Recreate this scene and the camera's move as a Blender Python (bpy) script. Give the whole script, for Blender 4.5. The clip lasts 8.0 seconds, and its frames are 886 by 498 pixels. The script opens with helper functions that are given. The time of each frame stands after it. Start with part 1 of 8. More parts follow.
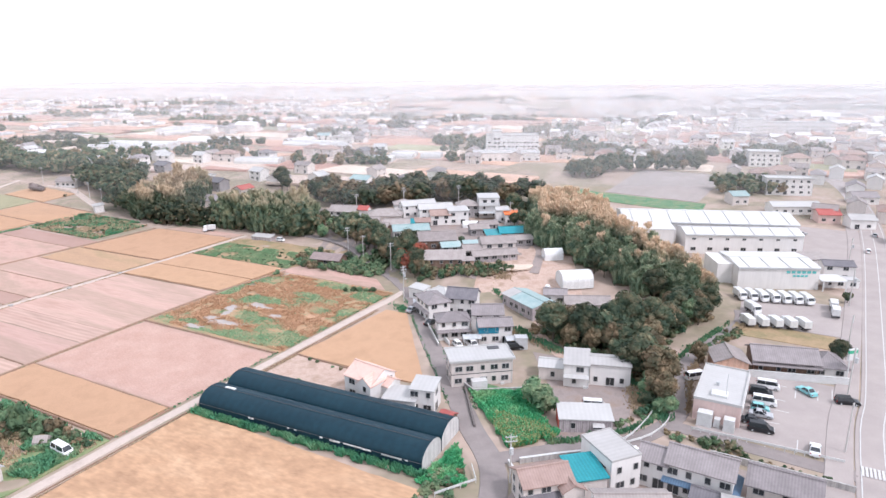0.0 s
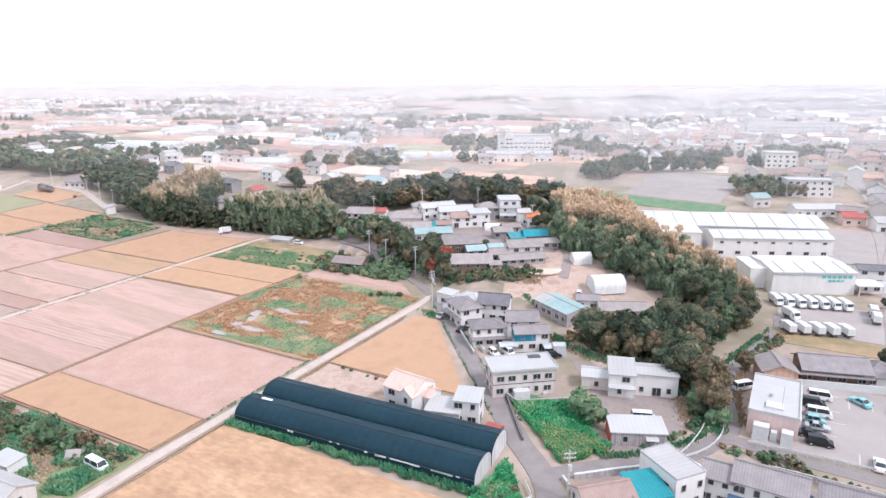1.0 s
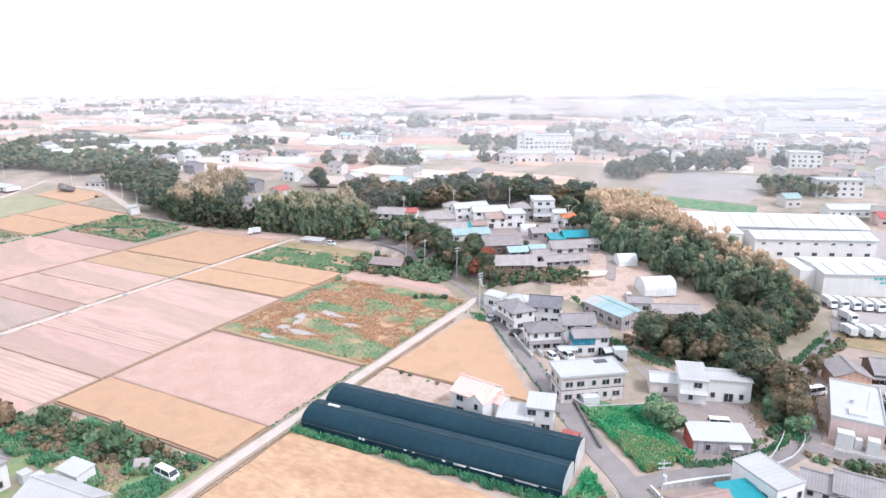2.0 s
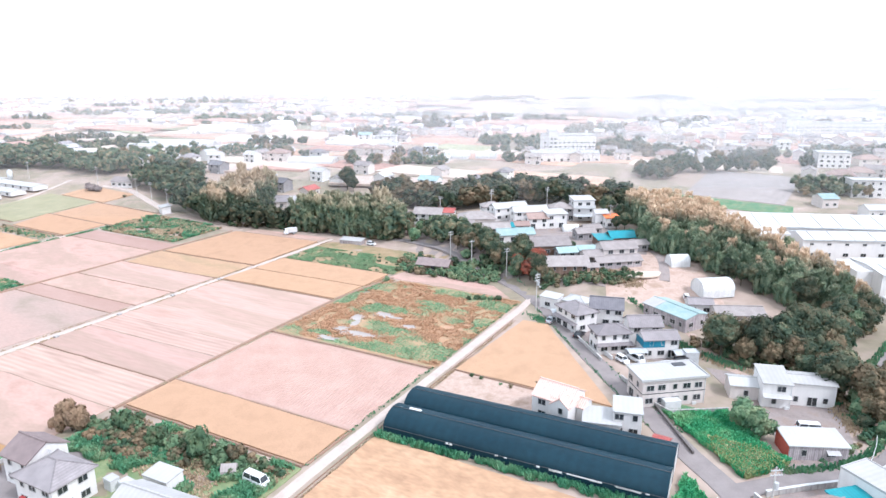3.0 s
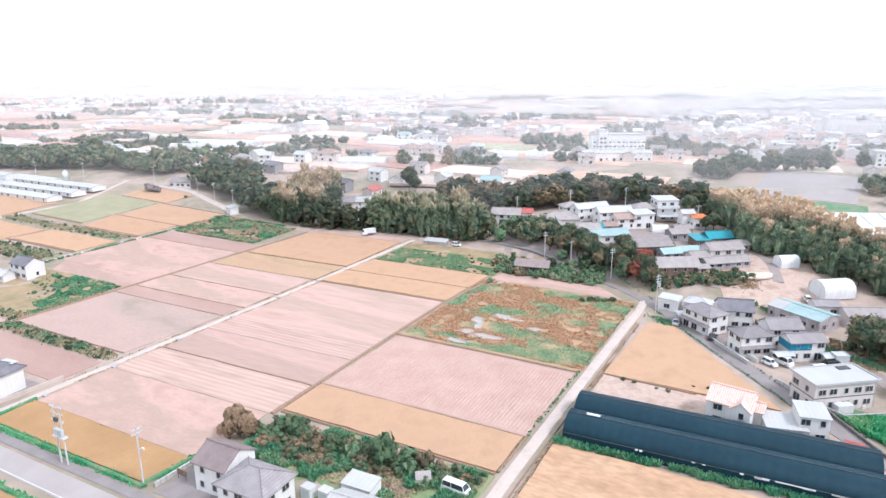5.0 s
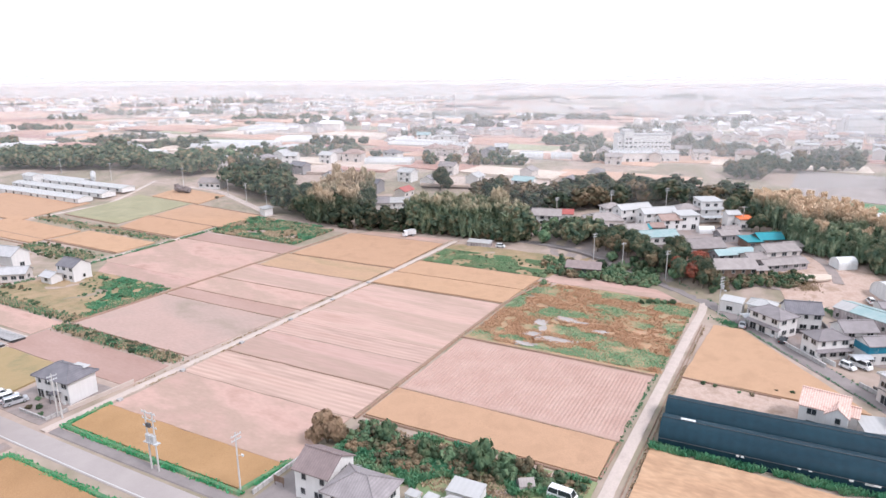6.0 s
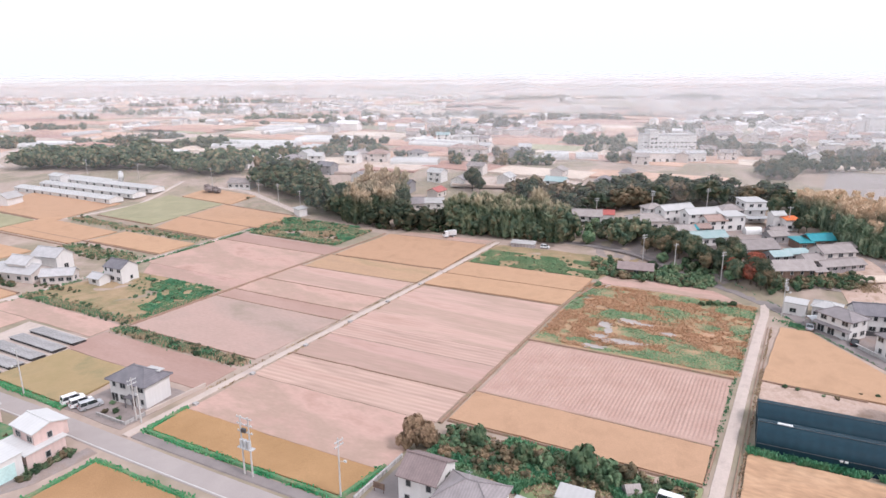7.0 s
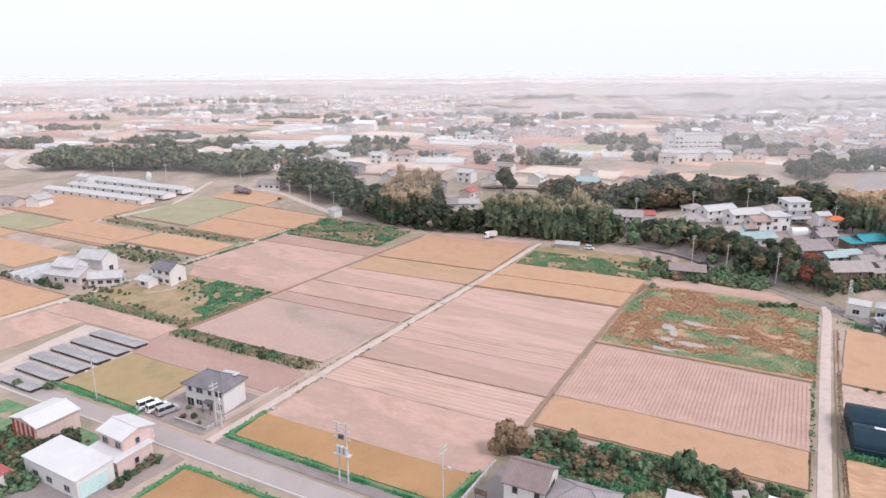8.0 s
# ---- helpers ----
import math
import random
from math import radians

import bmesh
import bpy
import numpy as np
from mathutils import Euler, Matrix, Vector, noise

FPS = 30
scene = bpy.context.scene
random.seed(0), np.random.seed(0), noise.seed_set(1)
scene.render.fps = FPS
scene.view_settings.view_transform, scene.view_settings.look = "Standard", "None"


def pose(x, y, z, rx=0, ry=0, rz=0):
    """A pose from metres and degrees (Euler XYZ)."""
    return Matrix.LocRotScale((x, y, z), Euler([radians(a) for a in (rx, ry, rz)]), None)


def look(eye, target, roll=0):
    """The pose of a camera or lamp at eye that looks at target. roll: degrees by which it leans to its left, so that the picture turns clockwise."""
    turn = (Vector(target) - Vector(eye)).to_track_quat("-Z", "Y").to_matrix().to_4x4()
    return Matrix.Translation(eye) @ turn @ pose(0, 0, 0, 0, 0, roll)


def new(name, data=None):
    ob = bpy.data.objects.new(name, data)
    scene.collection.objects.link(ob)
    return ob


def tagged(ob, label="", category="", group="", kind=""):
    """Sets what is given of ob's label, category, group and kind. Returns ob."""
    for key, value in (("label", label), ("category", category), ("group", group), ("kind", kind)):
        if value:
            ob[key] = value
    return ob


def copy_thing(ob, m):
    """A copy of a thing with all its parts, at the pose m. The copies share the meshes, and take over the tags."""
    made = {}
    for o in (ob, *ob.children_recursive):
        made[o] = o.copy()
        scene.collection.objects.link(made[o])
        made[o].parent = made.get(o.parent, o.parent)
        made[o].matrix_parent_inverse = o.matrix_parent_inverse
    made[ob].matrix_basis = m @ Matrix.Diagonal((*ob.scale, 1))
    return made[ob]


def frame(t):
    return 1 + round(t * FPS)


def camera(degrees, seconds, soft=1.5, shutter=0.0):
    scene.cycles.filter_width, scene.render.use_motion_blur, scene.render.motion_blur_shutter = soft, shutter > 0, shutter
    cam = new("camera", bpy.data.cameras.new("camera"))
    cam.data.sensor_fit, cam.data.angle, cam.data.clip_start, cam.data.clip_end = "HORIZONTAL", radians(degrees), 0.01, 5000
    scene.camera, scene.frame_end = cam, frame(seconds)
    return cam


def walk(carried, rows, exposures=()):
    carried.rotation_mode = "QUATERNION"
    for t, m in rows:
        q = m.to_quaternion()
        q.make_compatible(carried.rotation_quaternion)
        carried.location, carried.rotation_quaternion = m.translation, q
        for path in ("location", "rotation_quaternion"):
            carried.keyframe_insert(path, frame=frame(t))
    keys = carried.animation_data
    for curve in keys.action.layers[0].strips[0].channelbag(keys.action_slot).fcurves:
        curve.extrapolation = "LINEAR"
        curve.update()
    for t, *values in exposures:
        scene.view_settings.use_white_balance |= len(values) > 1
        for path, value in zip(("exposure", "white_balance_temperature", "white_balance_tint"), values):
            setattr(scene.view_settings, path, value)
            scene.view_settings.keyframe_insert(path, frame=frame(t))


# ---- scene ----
EXPOSURE = 0.2
EXPOSURES = ((0.0, 0.0, 5950, 17), (1.5, 0.1, 5800, 15), (3.0, 0.3, 5650, 12), (4.5, 0.24, 5650, 11.5), (6.0, -0.06, 5950, 16.5), (8.0, -0.28, 6130, 18.5))
cam = camera(68.0, 8.0, soft=1.5)
PATH = [
    (0.0, (-1.94, 0.54, 67.07), (-8.34, 96.74, 40.52), -0.30),
    (0.5, (-5.85, 2.92, 67.20), (-12.05, 99.12, 40.60), -0.20),
    (1.0, (-11.27, 4.69, 67.17), (-17.42, 100.89, 40.57), -0.20),
    (1.5, (-18.00, 6.13, 67.00), (-24.05, 102.33, 40.35), -0.20),
    (3.0, (-41.27, 8.68, 66.36), (-47.32, 104.88, 39.71), -0.10),
    (3.5, (-49.55, 9.02, 66.09), (-55.65, 105.17, 39.44), -0.10),
    (4.0, (-57.62, 9.17, 65.89), (-63.76, 105.32, 39.19), -0.20),
    (4.5, (-65.77, 9.12, 66.07), (-71.97, 105.31, 39.37), -0.20),
    (6.0, (-91.01, 10.01, 66.18), (-97.16, 106.16, 39.53), -0.20),
    (6.5, (-99.53, 10.43, 66.19), (-105.69, 106.58, 39.49), -0.20),
    (7.0, (-107.91, 10.74, 66.23), (-114.01, 106.94, 39.53), -0.20),
    (7.5, (-116.33, 10.98, 66.42), (-122.43, 107.13, 39.67), -0.20),
    (8.0, (-124.45, 11.22, 66.64), (-130.55, 107.37, 39.84), -0.30),
]
walk(cam, [(t, look(eye, target, roll)) for t, eye, target, roll in PATH], exposures=[(t, EXPOSURE + e, kelvin, tint) for t, e, kelvin, tint in EXPOSURES])

# ---------------------------------------------------------------- light
SUN_ELEVATION, SUN_AZIMUTH = 50.0, 124.0      # degrees; azimuth clockwise from +y

world = bpy.data.worlds.new("world")
scene.world = world
world.use_nodes = True
wn = world.node_tree
sky = wn.nodes.new("ShaderNodeTexSky")
sky.sky_type, sky.sun_disc = "NISHITA", False
sky.sun_elevation, sky.sun_rotation = radians(SUN_ELEVATION), radians(SUN_AZIMUTH)
sky.air_density, sky.dust_density, sky.ozone_density = 1.0, 6.0, 1.0
pale = wn.nodes.new("ShaderNodeMix")
pale.data_type = "RGBA"
pale.inputs["Factor"].default_value = 0.8
pale.inputs["B"].default_value = (8.0, 8.35, 8.35, 1)     # thin high cloud over the whole sky
wn.links.new(sky.outputs["Color"], pale.inputs["A"])
wn.links.new(pale.outputs["Result"], wn.nodes["Background"].inputs["Color"])
wn.nodes["Background"].inputs["Strength"].default_value = 0.155

sun_data = bpy.data.lights.new("sun", "SUN")
sun_data.energy, sun_data.angle, sun_data.color = 1.95, radians(10.0), (1.0, 0.95, 0.91)
sun = new("sun", sun_data)
az, el = radians(SUN_AZIMUTH), radians(SUN_ELEVATION)
sun.matrix_world = look((500 * math.sin(az) * math.cos(el), 500 * math.cos(az) * math.cos(el), 500 * math.sin(el)), (0, 0, 0))

# ---------------------------------------------------------------- materials


def material(name, colours, rough=0.9, scale=1.0, fine=8.0, bump=0.3, metal=0.0, stops=None, vary=0.0, island=0.0,
             rows=None, spec=0.3, stretch=(1, 1, 1), streak=0.0, grain_depth=.12):
    """A rough surface: colours blended by coarse noise, fine grain over it, bump; vary: by object; rows: (spacing, angle, depth) furrows."""
    m = bpy.data.materials.new(name)
    m.use_nodes = True
    nt = m.node_tree
    b = nt.nodes["Principled BSDF"]
    b.inputs["Roughness"].default_value, b.inputs["Metallic"].default_value = rough, metal
    b.inputs["Specular IOR Level"].default_value = spec
    co = nt.nodes.new("ShaderNodeTexCoord")
    mp = nt.nodes.new("ShaderNodeMapping")
    mp.inputs["Scale"].default_value = stretch
    nt.links.new(co.outputs["Object"], mp.inputs["Vector"])
    coarse = nt.nodes.new("ShaderNodeTexNoise")
    coarse.inputs["Scale"].default_value, coarse.inputs["Detail"].default_value = scale, 5.0
    coarse.inputs["Roughness"].default_value = 0.62
    nt.links.new(mp.outputs["Vector"], coarse.inputs["Vector"])
    ramp = nt.nodes.new("ShaderNodeValToRGB")
    n = len(colours)
    place = stops or [0.32 + 0.36 * i / max(1, n - 1) for i in range(n)]
    while len(ramp.color_ramp.elements) < n:
        ramp.color_ramp.elements.new(0.5)
    for e, c, p in zip(ramp.color_ramp.elements, colours, place):
        e.position, e.color = p, (*c, 1)
    nt.links.new(coarse.outputs["Fac"], ramp.inputs["Fac"])
    grain = nt.nodes.new("ShaderNodeTexNoise")
    grain.inputs["Scale"].default_value, grain.inputs["Detail"].default_value = fine, 3.0
    nt.links.new(mp.outputs["Vector"], grain.inputs["Vector"])
    value = nt.nodes.new("ShaderNodeMapRange")
    value.inputs["From Min"].default_value, value.inputs["From Max"].default_value = 0.25, 0.75
    value.inputs["To Min"].default_value, value.inputs["To Max"].default_value = 1 - grain_depth, 1 + grain_depth
    nt.links.new(grain.outputs["Fac"], value.inputs["Value"])
    hsv = nt.nodes.new("ShaderNodeHueSaturation")
    nt.links.new(ramp.outputs["Color"], hsv.inputs["Color"])
    last = value.outputs["Result"]
    for amount, node, socket in ((vary, "ShaderNodeObjectInfo", "Random"), (island, "ShaderNodeNewGeometry", "Random Per Island")):
        if amount:
            r = nt.nodes.new(node)
            k = nt.nodes.new("ShaderNodeMapRange")
            k.inputs["To Min"].default_value, k.inputs["To Max"].default_value = 1 - amount, 1 + amount
            nt.links.new(r.outputs[socket], k.inputs["Value"])
            mul = nt.nodes.new("ShaderNodeMath")
            mul.operation = "MULTIPLY"
            nt.links.new(last, mul.inputs[0])
            nt.links.new(k.outputs["Result"], mul.inputs[1])
            last = mul.outputs["Value"]
            k2 = nt.nodes.new("ShaderNodeMapRange")
            k2.inputs["To Min"].default_value, k2.inputs["To Max"].default_value = 0.5 - amount * 0.06, 0.5 + amount * 0.06
            nt.links.new(r.outputs[socket], k2.inputs["Value"])
            nt.links.new(k2.outputs["Result"], hsv.inputs["Hue"])
    height = grain.outputs["Fac"]
    if rows:
        spacing, angle, depth = rows
        turn = nt.nodes.new("ShaderNodeMapping")
        turn.inputs["Rotation"].default_value = (0, 0, radians(angle))
        nt.links.new(co.outputs["Object"], turn.inputs["Vector"])
        wave = nt.nodes.new("ShaderNodeTexWave")
        wave.inputs["Scale"].default_value = 0.314 / spacing
        wave.inputs["Distortion"].default_value, wave.inputs["Detail"].default_value = 1.2, 2.0
        wave.inputs["Detail Scale"].default_value = 0.6
        nt.links.new(turn.outputs["Vector"], wave.inputs["Vector"])
        k = nt.nodes.new("ShaderNodeMapRange")
        k.inputs["To Min"].default_value, k.inputs["To Max"].default_value = 1 - depth, 1 + depth * 0.5
        nt.links.new(wave.outputs["Fac"], k.inputs["Value"])
        mul = nt.nodes.new("ShaderNodeMath")
        mul.operation = "MULTIPLY"
        nt.links.new(last, mul.inputs[0])
        nt.links.new(k.outputs["Result"], mul.inputs[1])
        last = mul.outputs["Value"]
    if streak:
        sm = nt.nodes.new("ShaderNodeMapping")
        sm.inputs["Scale"].default_value = (2.2, 2.2, 0.12)
        nt.links.new(co.outputs["Object"], sm.inputs["Vector"])
        sn = nt.nodes.new("ShaderNodeTexNoise")
        sn.inputs["Scale"].default_value, sn.inputs["Detail"].default_value = 1.0, 4.0
        nt.links.new(sm.outputs["Vector"], sn.inputs["Vector"])
        k = nt.nodes.new("ShaderNodeMapRange")
        k.inputs["From Min"].default_value, k.inputs["From Max"].default_value = 0.35, 0.6
        k.inputs["To Min"].default_value, k.inputs["To Max"].default_value = 1 - streak, 1.0
        nt.links.new(sn.outputs["Fac"], k.inputs["Value"])
        mul = nt.nodes.new("ShaderNodeMath")
        mul.operation = "MULTIPLY"
        nt.links.new(last, mul.inputs[0])
        nt.links.new(k.outputs["Result"], mul.inputs[1])
        last = mul.outputs["Value"]
    nt.links.new(last, hsv.inputs["Value"])
    nt.links.new(hsv.outputs["Color"], b.inputs["Base Color"])
    if bump:
        bp = nt.nodes.new("ShaderNodeBump")
        bp.inputs["Strength"].default_value, bp.inputs["Distance"].default_value = bump, 0.1
        nt.links.new(height, bp.inputs["Height"])
        nt.links.new(bp.outputs["Normal"], b.inputs["Normal"])
    return m


SOIL = material("dry_soil", [(0.377, 0.237, 0.192), (0.481, 0.315, 0.264), (0.383, 0.268, 0.215), (0.454, 0.292, 0.246)], scale=0.07, fine=1.6, stretch=(.5, 1, 1), vary=.05, grain_depth=.06)
SOIL_ROWS = material("soil_with_rows", [(0.424, 0.274, 0.223), (0.492, 0.329, 0.279), (0.396, 0.280, 0.225), (0.463, 0.306, 0.257)], scale=0.11, fine=1.6, stretch=(.14, 1, 1), rows=(1.3, 90, .025), vary=.05, grain_depth=.06)
SOIL_STRAW = material("soil_with_straw", [(0.393, 0.272, 0.220), (0.510, 0.357, 0.293), (0.443, 0.292, 0.236)], scale=0.22, fine=1.2, stretch=(.12, 1, 1), rows=(1.5, 90, .09), vary=.05, grain_depth=.06)
SOIL_GREY = material("greyish_soil", [(.29, .235, .185), (.385, .285, .242), (.43, .30, .255), (.40, .285, .24)], scale=0.045, fine=1.6, stretch=(.5, 1, 1), stops=[.34, .44, .56, .66], grain_depth=.07)
SOIL_DARK = material("dark_dry_soil", [(0.343, 0.217, 0.177), (0.407, 0.274, 0.231)], scale=0.1, fine=2.0, stretch=(.4, 1, 1), vary=.05, grain_depth=.06)
RIDGES = material("ridged_soil", [(.415, .270, .222), (.475, .330, .277)], scale=0.15, fine=3.0)
RICE = material("ripe_rice", [(0.400, 0.246, 0.152), (0.464, 0.288, 0.180), (0.429, 0.266, 0.165)], scale=0.12, fine=5.0, bump=.6, vary=.03)
RICE_RUST = material("rusty_rice", [(.315, .18, .085), (.385, .225, .112)], scale=0.1, fine=5.0, bump=.6, vary=.06)
RICE_OLIVE = material("olive_rice", [(.25, .215, .115), (.36, .265, .14), (.31, .24, .12)], scale=0.1, fine=5.0, bump=.6, vary=.06)
RICE_FALLEN = material("lodged_rice", [(0.378, 0.230, 0.141), (0.457, 0.284, 0.173), (0.517, 0.338, 0.215)], scale=0.16, fine=1.3, bump=.8, stretch=(.45, 1, 1), grain_depth=.16)
STUBBLE = material("brown_stubble", [(.33, .245, .145), (.44, .285, .18), (.38, .25, .165)], scale=0.12, fine=3.0, bump=.6, stretch=(.3, 1, 1))
GREEN_FIELD = material("green_field", [(.27, .255, .155), (.345, .315, .20)], scale=0.1, fine=4.0)
BUND = material("bund_earth", [(.250, .161, .117), (.310, .202, .149), (.220, .175, .113)], scale=0.5, fine=6.0, bump=.6)
GRASS = material("grass", [(.06, .17, .085), (.11, .22, .11), (.26, .24, .14)], scale=0.35, fine=5.0, bump=.8)
GRASS_PALE = material("pale_green_grass", [(.13, .21, .10), (.22, .26, .13), (.33, .28, .17)], scale=0.2, fine=3.5, bump=.7)
GRASS_DRY = material("dry_grass", [(.190, .180, .092), (.310, .230, .134), (.395, .280, .176)], scale=0.12, fine=3.5, bump=.7)
MARSH = material("marsh_growth", [(.26, .25, .14), (.36, .26, .155), (.42, .265, .16), (.46, .29, .185)], scale=0.09, fine=1.6, stops=[.36, .47, .56, .68], bump=.8)
DIRT = material("bare_dirt", [(.40, .28, .22), (.48, .36, .30), (.34, .24, .18)], scale=0.2, fine=3.0)
GRAVEL = material("gravel_yard", [(.235, .195, .180), (.300, .252, .235), (.285, .215, .180)], scale=0.2, fine=4.0)
CONCRETE = material("pale_concrete", [(.441, .361, .319), (.517, .430, .381), (.459, .385, .332)], scale=0.25, fine=4.0, grain_depth=.07)
ASPHALT = material("worn_asphalt", [(.215, .186, .180), (.280, .244, .233)], scale=0.2, fine=5.0, grain_depth=.06)
ASPHALT_PALE = material("pale_asphalt", [(.332, .290, .276), (.393, .345, .325)], scale=0.12, fine=5.0, grain_depth=.05)
WHITE_LINE = material("road_paint", [(.50, .49, .48), (.60, .59, .58)], rough=.7, scale=1.5, bump=.1)
GROUND = material("open_ground", [(.328, .253, .203), (.406, .316, .265), (.257, .221, .156), (.374, .284, .242)], scale=0.02, fine=0.3, bump=.2)
WATER = material("pond_water", [(.33, .285, .26), (.40, .355, .33)], rough=.35, scale=.3, fine=2.0, bump=.04, spec=.5)

# ---------------------------------------------------------------- building blocks


def step(a, b, v):
    k = min(1.0, max(0.0, (v - a) / (b - a)))
    return k * k * (3 - 2 * k)


def land(x, y):
    """Height of the ground: paddies falling to the west, the village and the plain behind it a little higher."""
    west = -2 * step(-60, -190, x) * (1 - step(330, 420, y))
    bank = (x + 37.5) * .738 + (y - 206.7) * .675          # metres uphill from the village road
    village = 6 * step(1, 19, bank) * step(172, 216, y) * step(-86, -32, x) * (1 - step(34, 80, x))
    back = 7 * step(270, 420, y) * step(-440, -300, x) * (1 - step(650, 950, y))
    return west + max(village, back)


TURN = -25.0                                  # the paddies, lanes and main road keep to one turned grid
CA, SA = math.cos(radians(TURN)), math.sin(radians(TURN))


def G(a, b):
    """A place of the turned grid: a along the paddies' short bunds, b along the farm road."""
    return (-66 + a * CA - b * SA, 117 + a * SA + b * CA)


class Shape:
    def __init__(self):
        self.v, self.f = [], []

    def add(self, verts, faces):
        n = len(self.v)
        self.v += [tuple(p) for p in verts]
        self.f += [tuple(i + n for i in f) for f in faces]
        return self

    def box(self, x0, x1, y0, y1, z0, z1, top=0.0):
        """top: by how much the upper face is drawn in."""
        t = top
        return self.add([(x0, y0, z0), (x1, y0, z0), (x1, y1, z0), (x0, y1, z0),
                         (x0 + t, y0 + t, z1), (x1 - t, y0 + t, z1), (x1 - t, y1 - t, z1), (x0 + t, y1 - t, z1)],
                        [(3, 2, 1, 0), (4, 5, 6, 7), (0, 1, 5, 4), (1, 2, 6, 5), (2, 3, 7, 6), (3, 0, 4, 7)])

    def prism(self, outline, z0, z1):
        n = len(outline)
        return self.add([(x, y, z0) for x, y in outline] + [(x, y, z1) for x, y in outline],
                        [tuple(range(n))[::-1], tuple(range(n, 2 * n))] + [(i, (i + 1) % n, n + (i + 1) % n, n + i) for i in range(n)])

    def extrude(self, profile, axis, lo, hi, closed=True):
        """A profile of (across, z), drawn along x or y."""
        n = len(profile)
        put = (lambda u, s, z: (s, u, z)) if axis == "x" else (lambda u, s, z: (u, s, z))
        v = [put(u, lo, z) for u, z in profile] + [put(u, hi, z) for u, z in profile]
        f = [(i, (i + 1) % n, n + (i + 1) % n, n + i) for i in range(n if closed else n - 1)]
        if closed:
            f += [tuple(range(n))[::-1], tuple(range(n, 2 * n))]
        return self.add(v, f)

    def tube(self, p, q, r0, r1=None, sides=8):
        p, q = Vector(p), Vector(q)
        r1 = r0 if r1 is None else r1
        d = (q - p).normalized()
        s = d.orthogonal().normalized()
        t = d.cross(s)
        ring = [(math.cos(2 * math.pi * i / sides), math.sin(2 * math.pi * i / sides)) for i in range(sides)]
        v = [p + (s * c + t * k) * r0 for c, k in ring] + [q + (s * c + t * k) * r1 for c, k in ring]
        return self.add(v, [(i, (i + 1) % sides, sides + (i + 1) % sides, sides + i) for i in range(sides)]
                        + [tuple(range(sides))[::-1], tuple(range(sides, 2 * sides))])

    def dome(self, c, rx, ry, rz, rings=5, sides=10, rough=0.0, rnd=random):
        v, f = [], []
        for i in range(rings + 1):
            th = math.pi * i / rings
            for j in range(sides):
                ph = 2 * math.pi * (j + 0.5 * (i % 2)) / sides
                k = 1 + rough * (rnd.random() - 0.5)
                v.append((c[0] + rx * k * math.sin(th) * math.cos(ph), c[1] + ry * k * math.sin(th) * math.sin(ph), c[2] + rz * k * math.cos(th)))
        for i in range(rings):
            for j in range(sides):
                f.append((i * sides + j, (i + 1) * sides + j, (i + 1) * sides + (j + 1) % sides, i * sides + (j + 1) % sides))
        return self.add(v, f)

    def mesh(self, name, mat, smooth=False):
        me = bpy.data.meshes.new(name)
        me.from_pydata(self.v, [], self.f)
        if mat:
            me.materials.append(mat)
        if smooth:
            me.shade_smooth()
        me.update()
        return me


def part(name, shape, mat, parent=None, label="", m=None, smooth=False):
    """Links a shape as one mesh object under a thing or a part."""
    ob = new(name, shape if isinstance(shape, bpy.types.Mesh) else shape.mesh(name, mat, smooth))
    if parent:
        ob.parent = parent
    if m is not None:
        ob.matrix_basis = m
    return tagged(ob, label)


def thing(name, label, category, x, y, rot=0.0, z=None, group="", kind=""):
    """An empty at the base of a thing."""
    ob = new(name)
    ob.empty_display_size = 0.5
    ob.matrix_basis = pose(x, y, land(x, y) if z is None else z, 0, 0, rot)
    return tagged(ob, label, category, group, kind)


def setting(name, shape, mat, label, category, x=0, y=0, z=0, rot=0.0, kind="structure", smooth=False):
    ob = part(name, shape, mat, None, "", pose(x, y, z, 0, 0, rot), smooth)
    return tagged(ob, label, category, "", kind)


def lofted(pts, profile, lift, gap=6.0):
    """A profile of (across, z) led along a line over the ground."""
    s = Shape()
    line = []
    for (x0, y0), (x1, y1) in zip(pts, pts[1:]):
        n = max(1, int(math.hypot(x1 - x0, y1 - y0) / gap))
        line += [(x0 + (x1 - x0) * i / n, y0 + (y1 - y0) * i / n) for i in range(n)]
    line.append(pts[-1])
    rings = []
    for i, (x, y) in enumerate(line):
        ax, ay = line[max(0, i - 1)]
        bx, by = line[min(len(line) - 1, i + 1)]
        d = math.hypot(bx - ax, by - ay)
        nx, ny = (by - ay) / d, -(bx - ax) / d
        rings.append([(x + nx * u, y + ny * u, land(x, y) + lift + w) for u, w in profile])
    n = len(profile)
    v = [p for r in rings for p in r]
    f = [(i * n + j, i * n + j + 1, (i + 1) * n + j + 1, (i + 1) * n + j) for i in range(len(rings) - 1) for j in range(n - 1)]
    return s.add(v, f)


def smooth_line(pts, n=5):
    """A curve through the places given."""
    out = []
    for i in range(len(pts) - 1):
        p0, p1, p2, p3 = pts[max(0, i - 1)], pts[i], pts[i + 1], pts[min(len(pts) - 1, i + 2)]
        for k in range(n):
            t = k / n
            out.append(tuple(0.5 * (2 * p1[c] + (p2[c] - p0[c]) * t + (2 * p0[c] - 5 * p1[c] + 4 * p2[c] - p3[c]) * t * t
                                    + (3 * p1[c] - p0[c] - 3 * p2[c] + p3[c]) * t ** 3) for c in (0, 1)))
    return out + [pts[-1]]


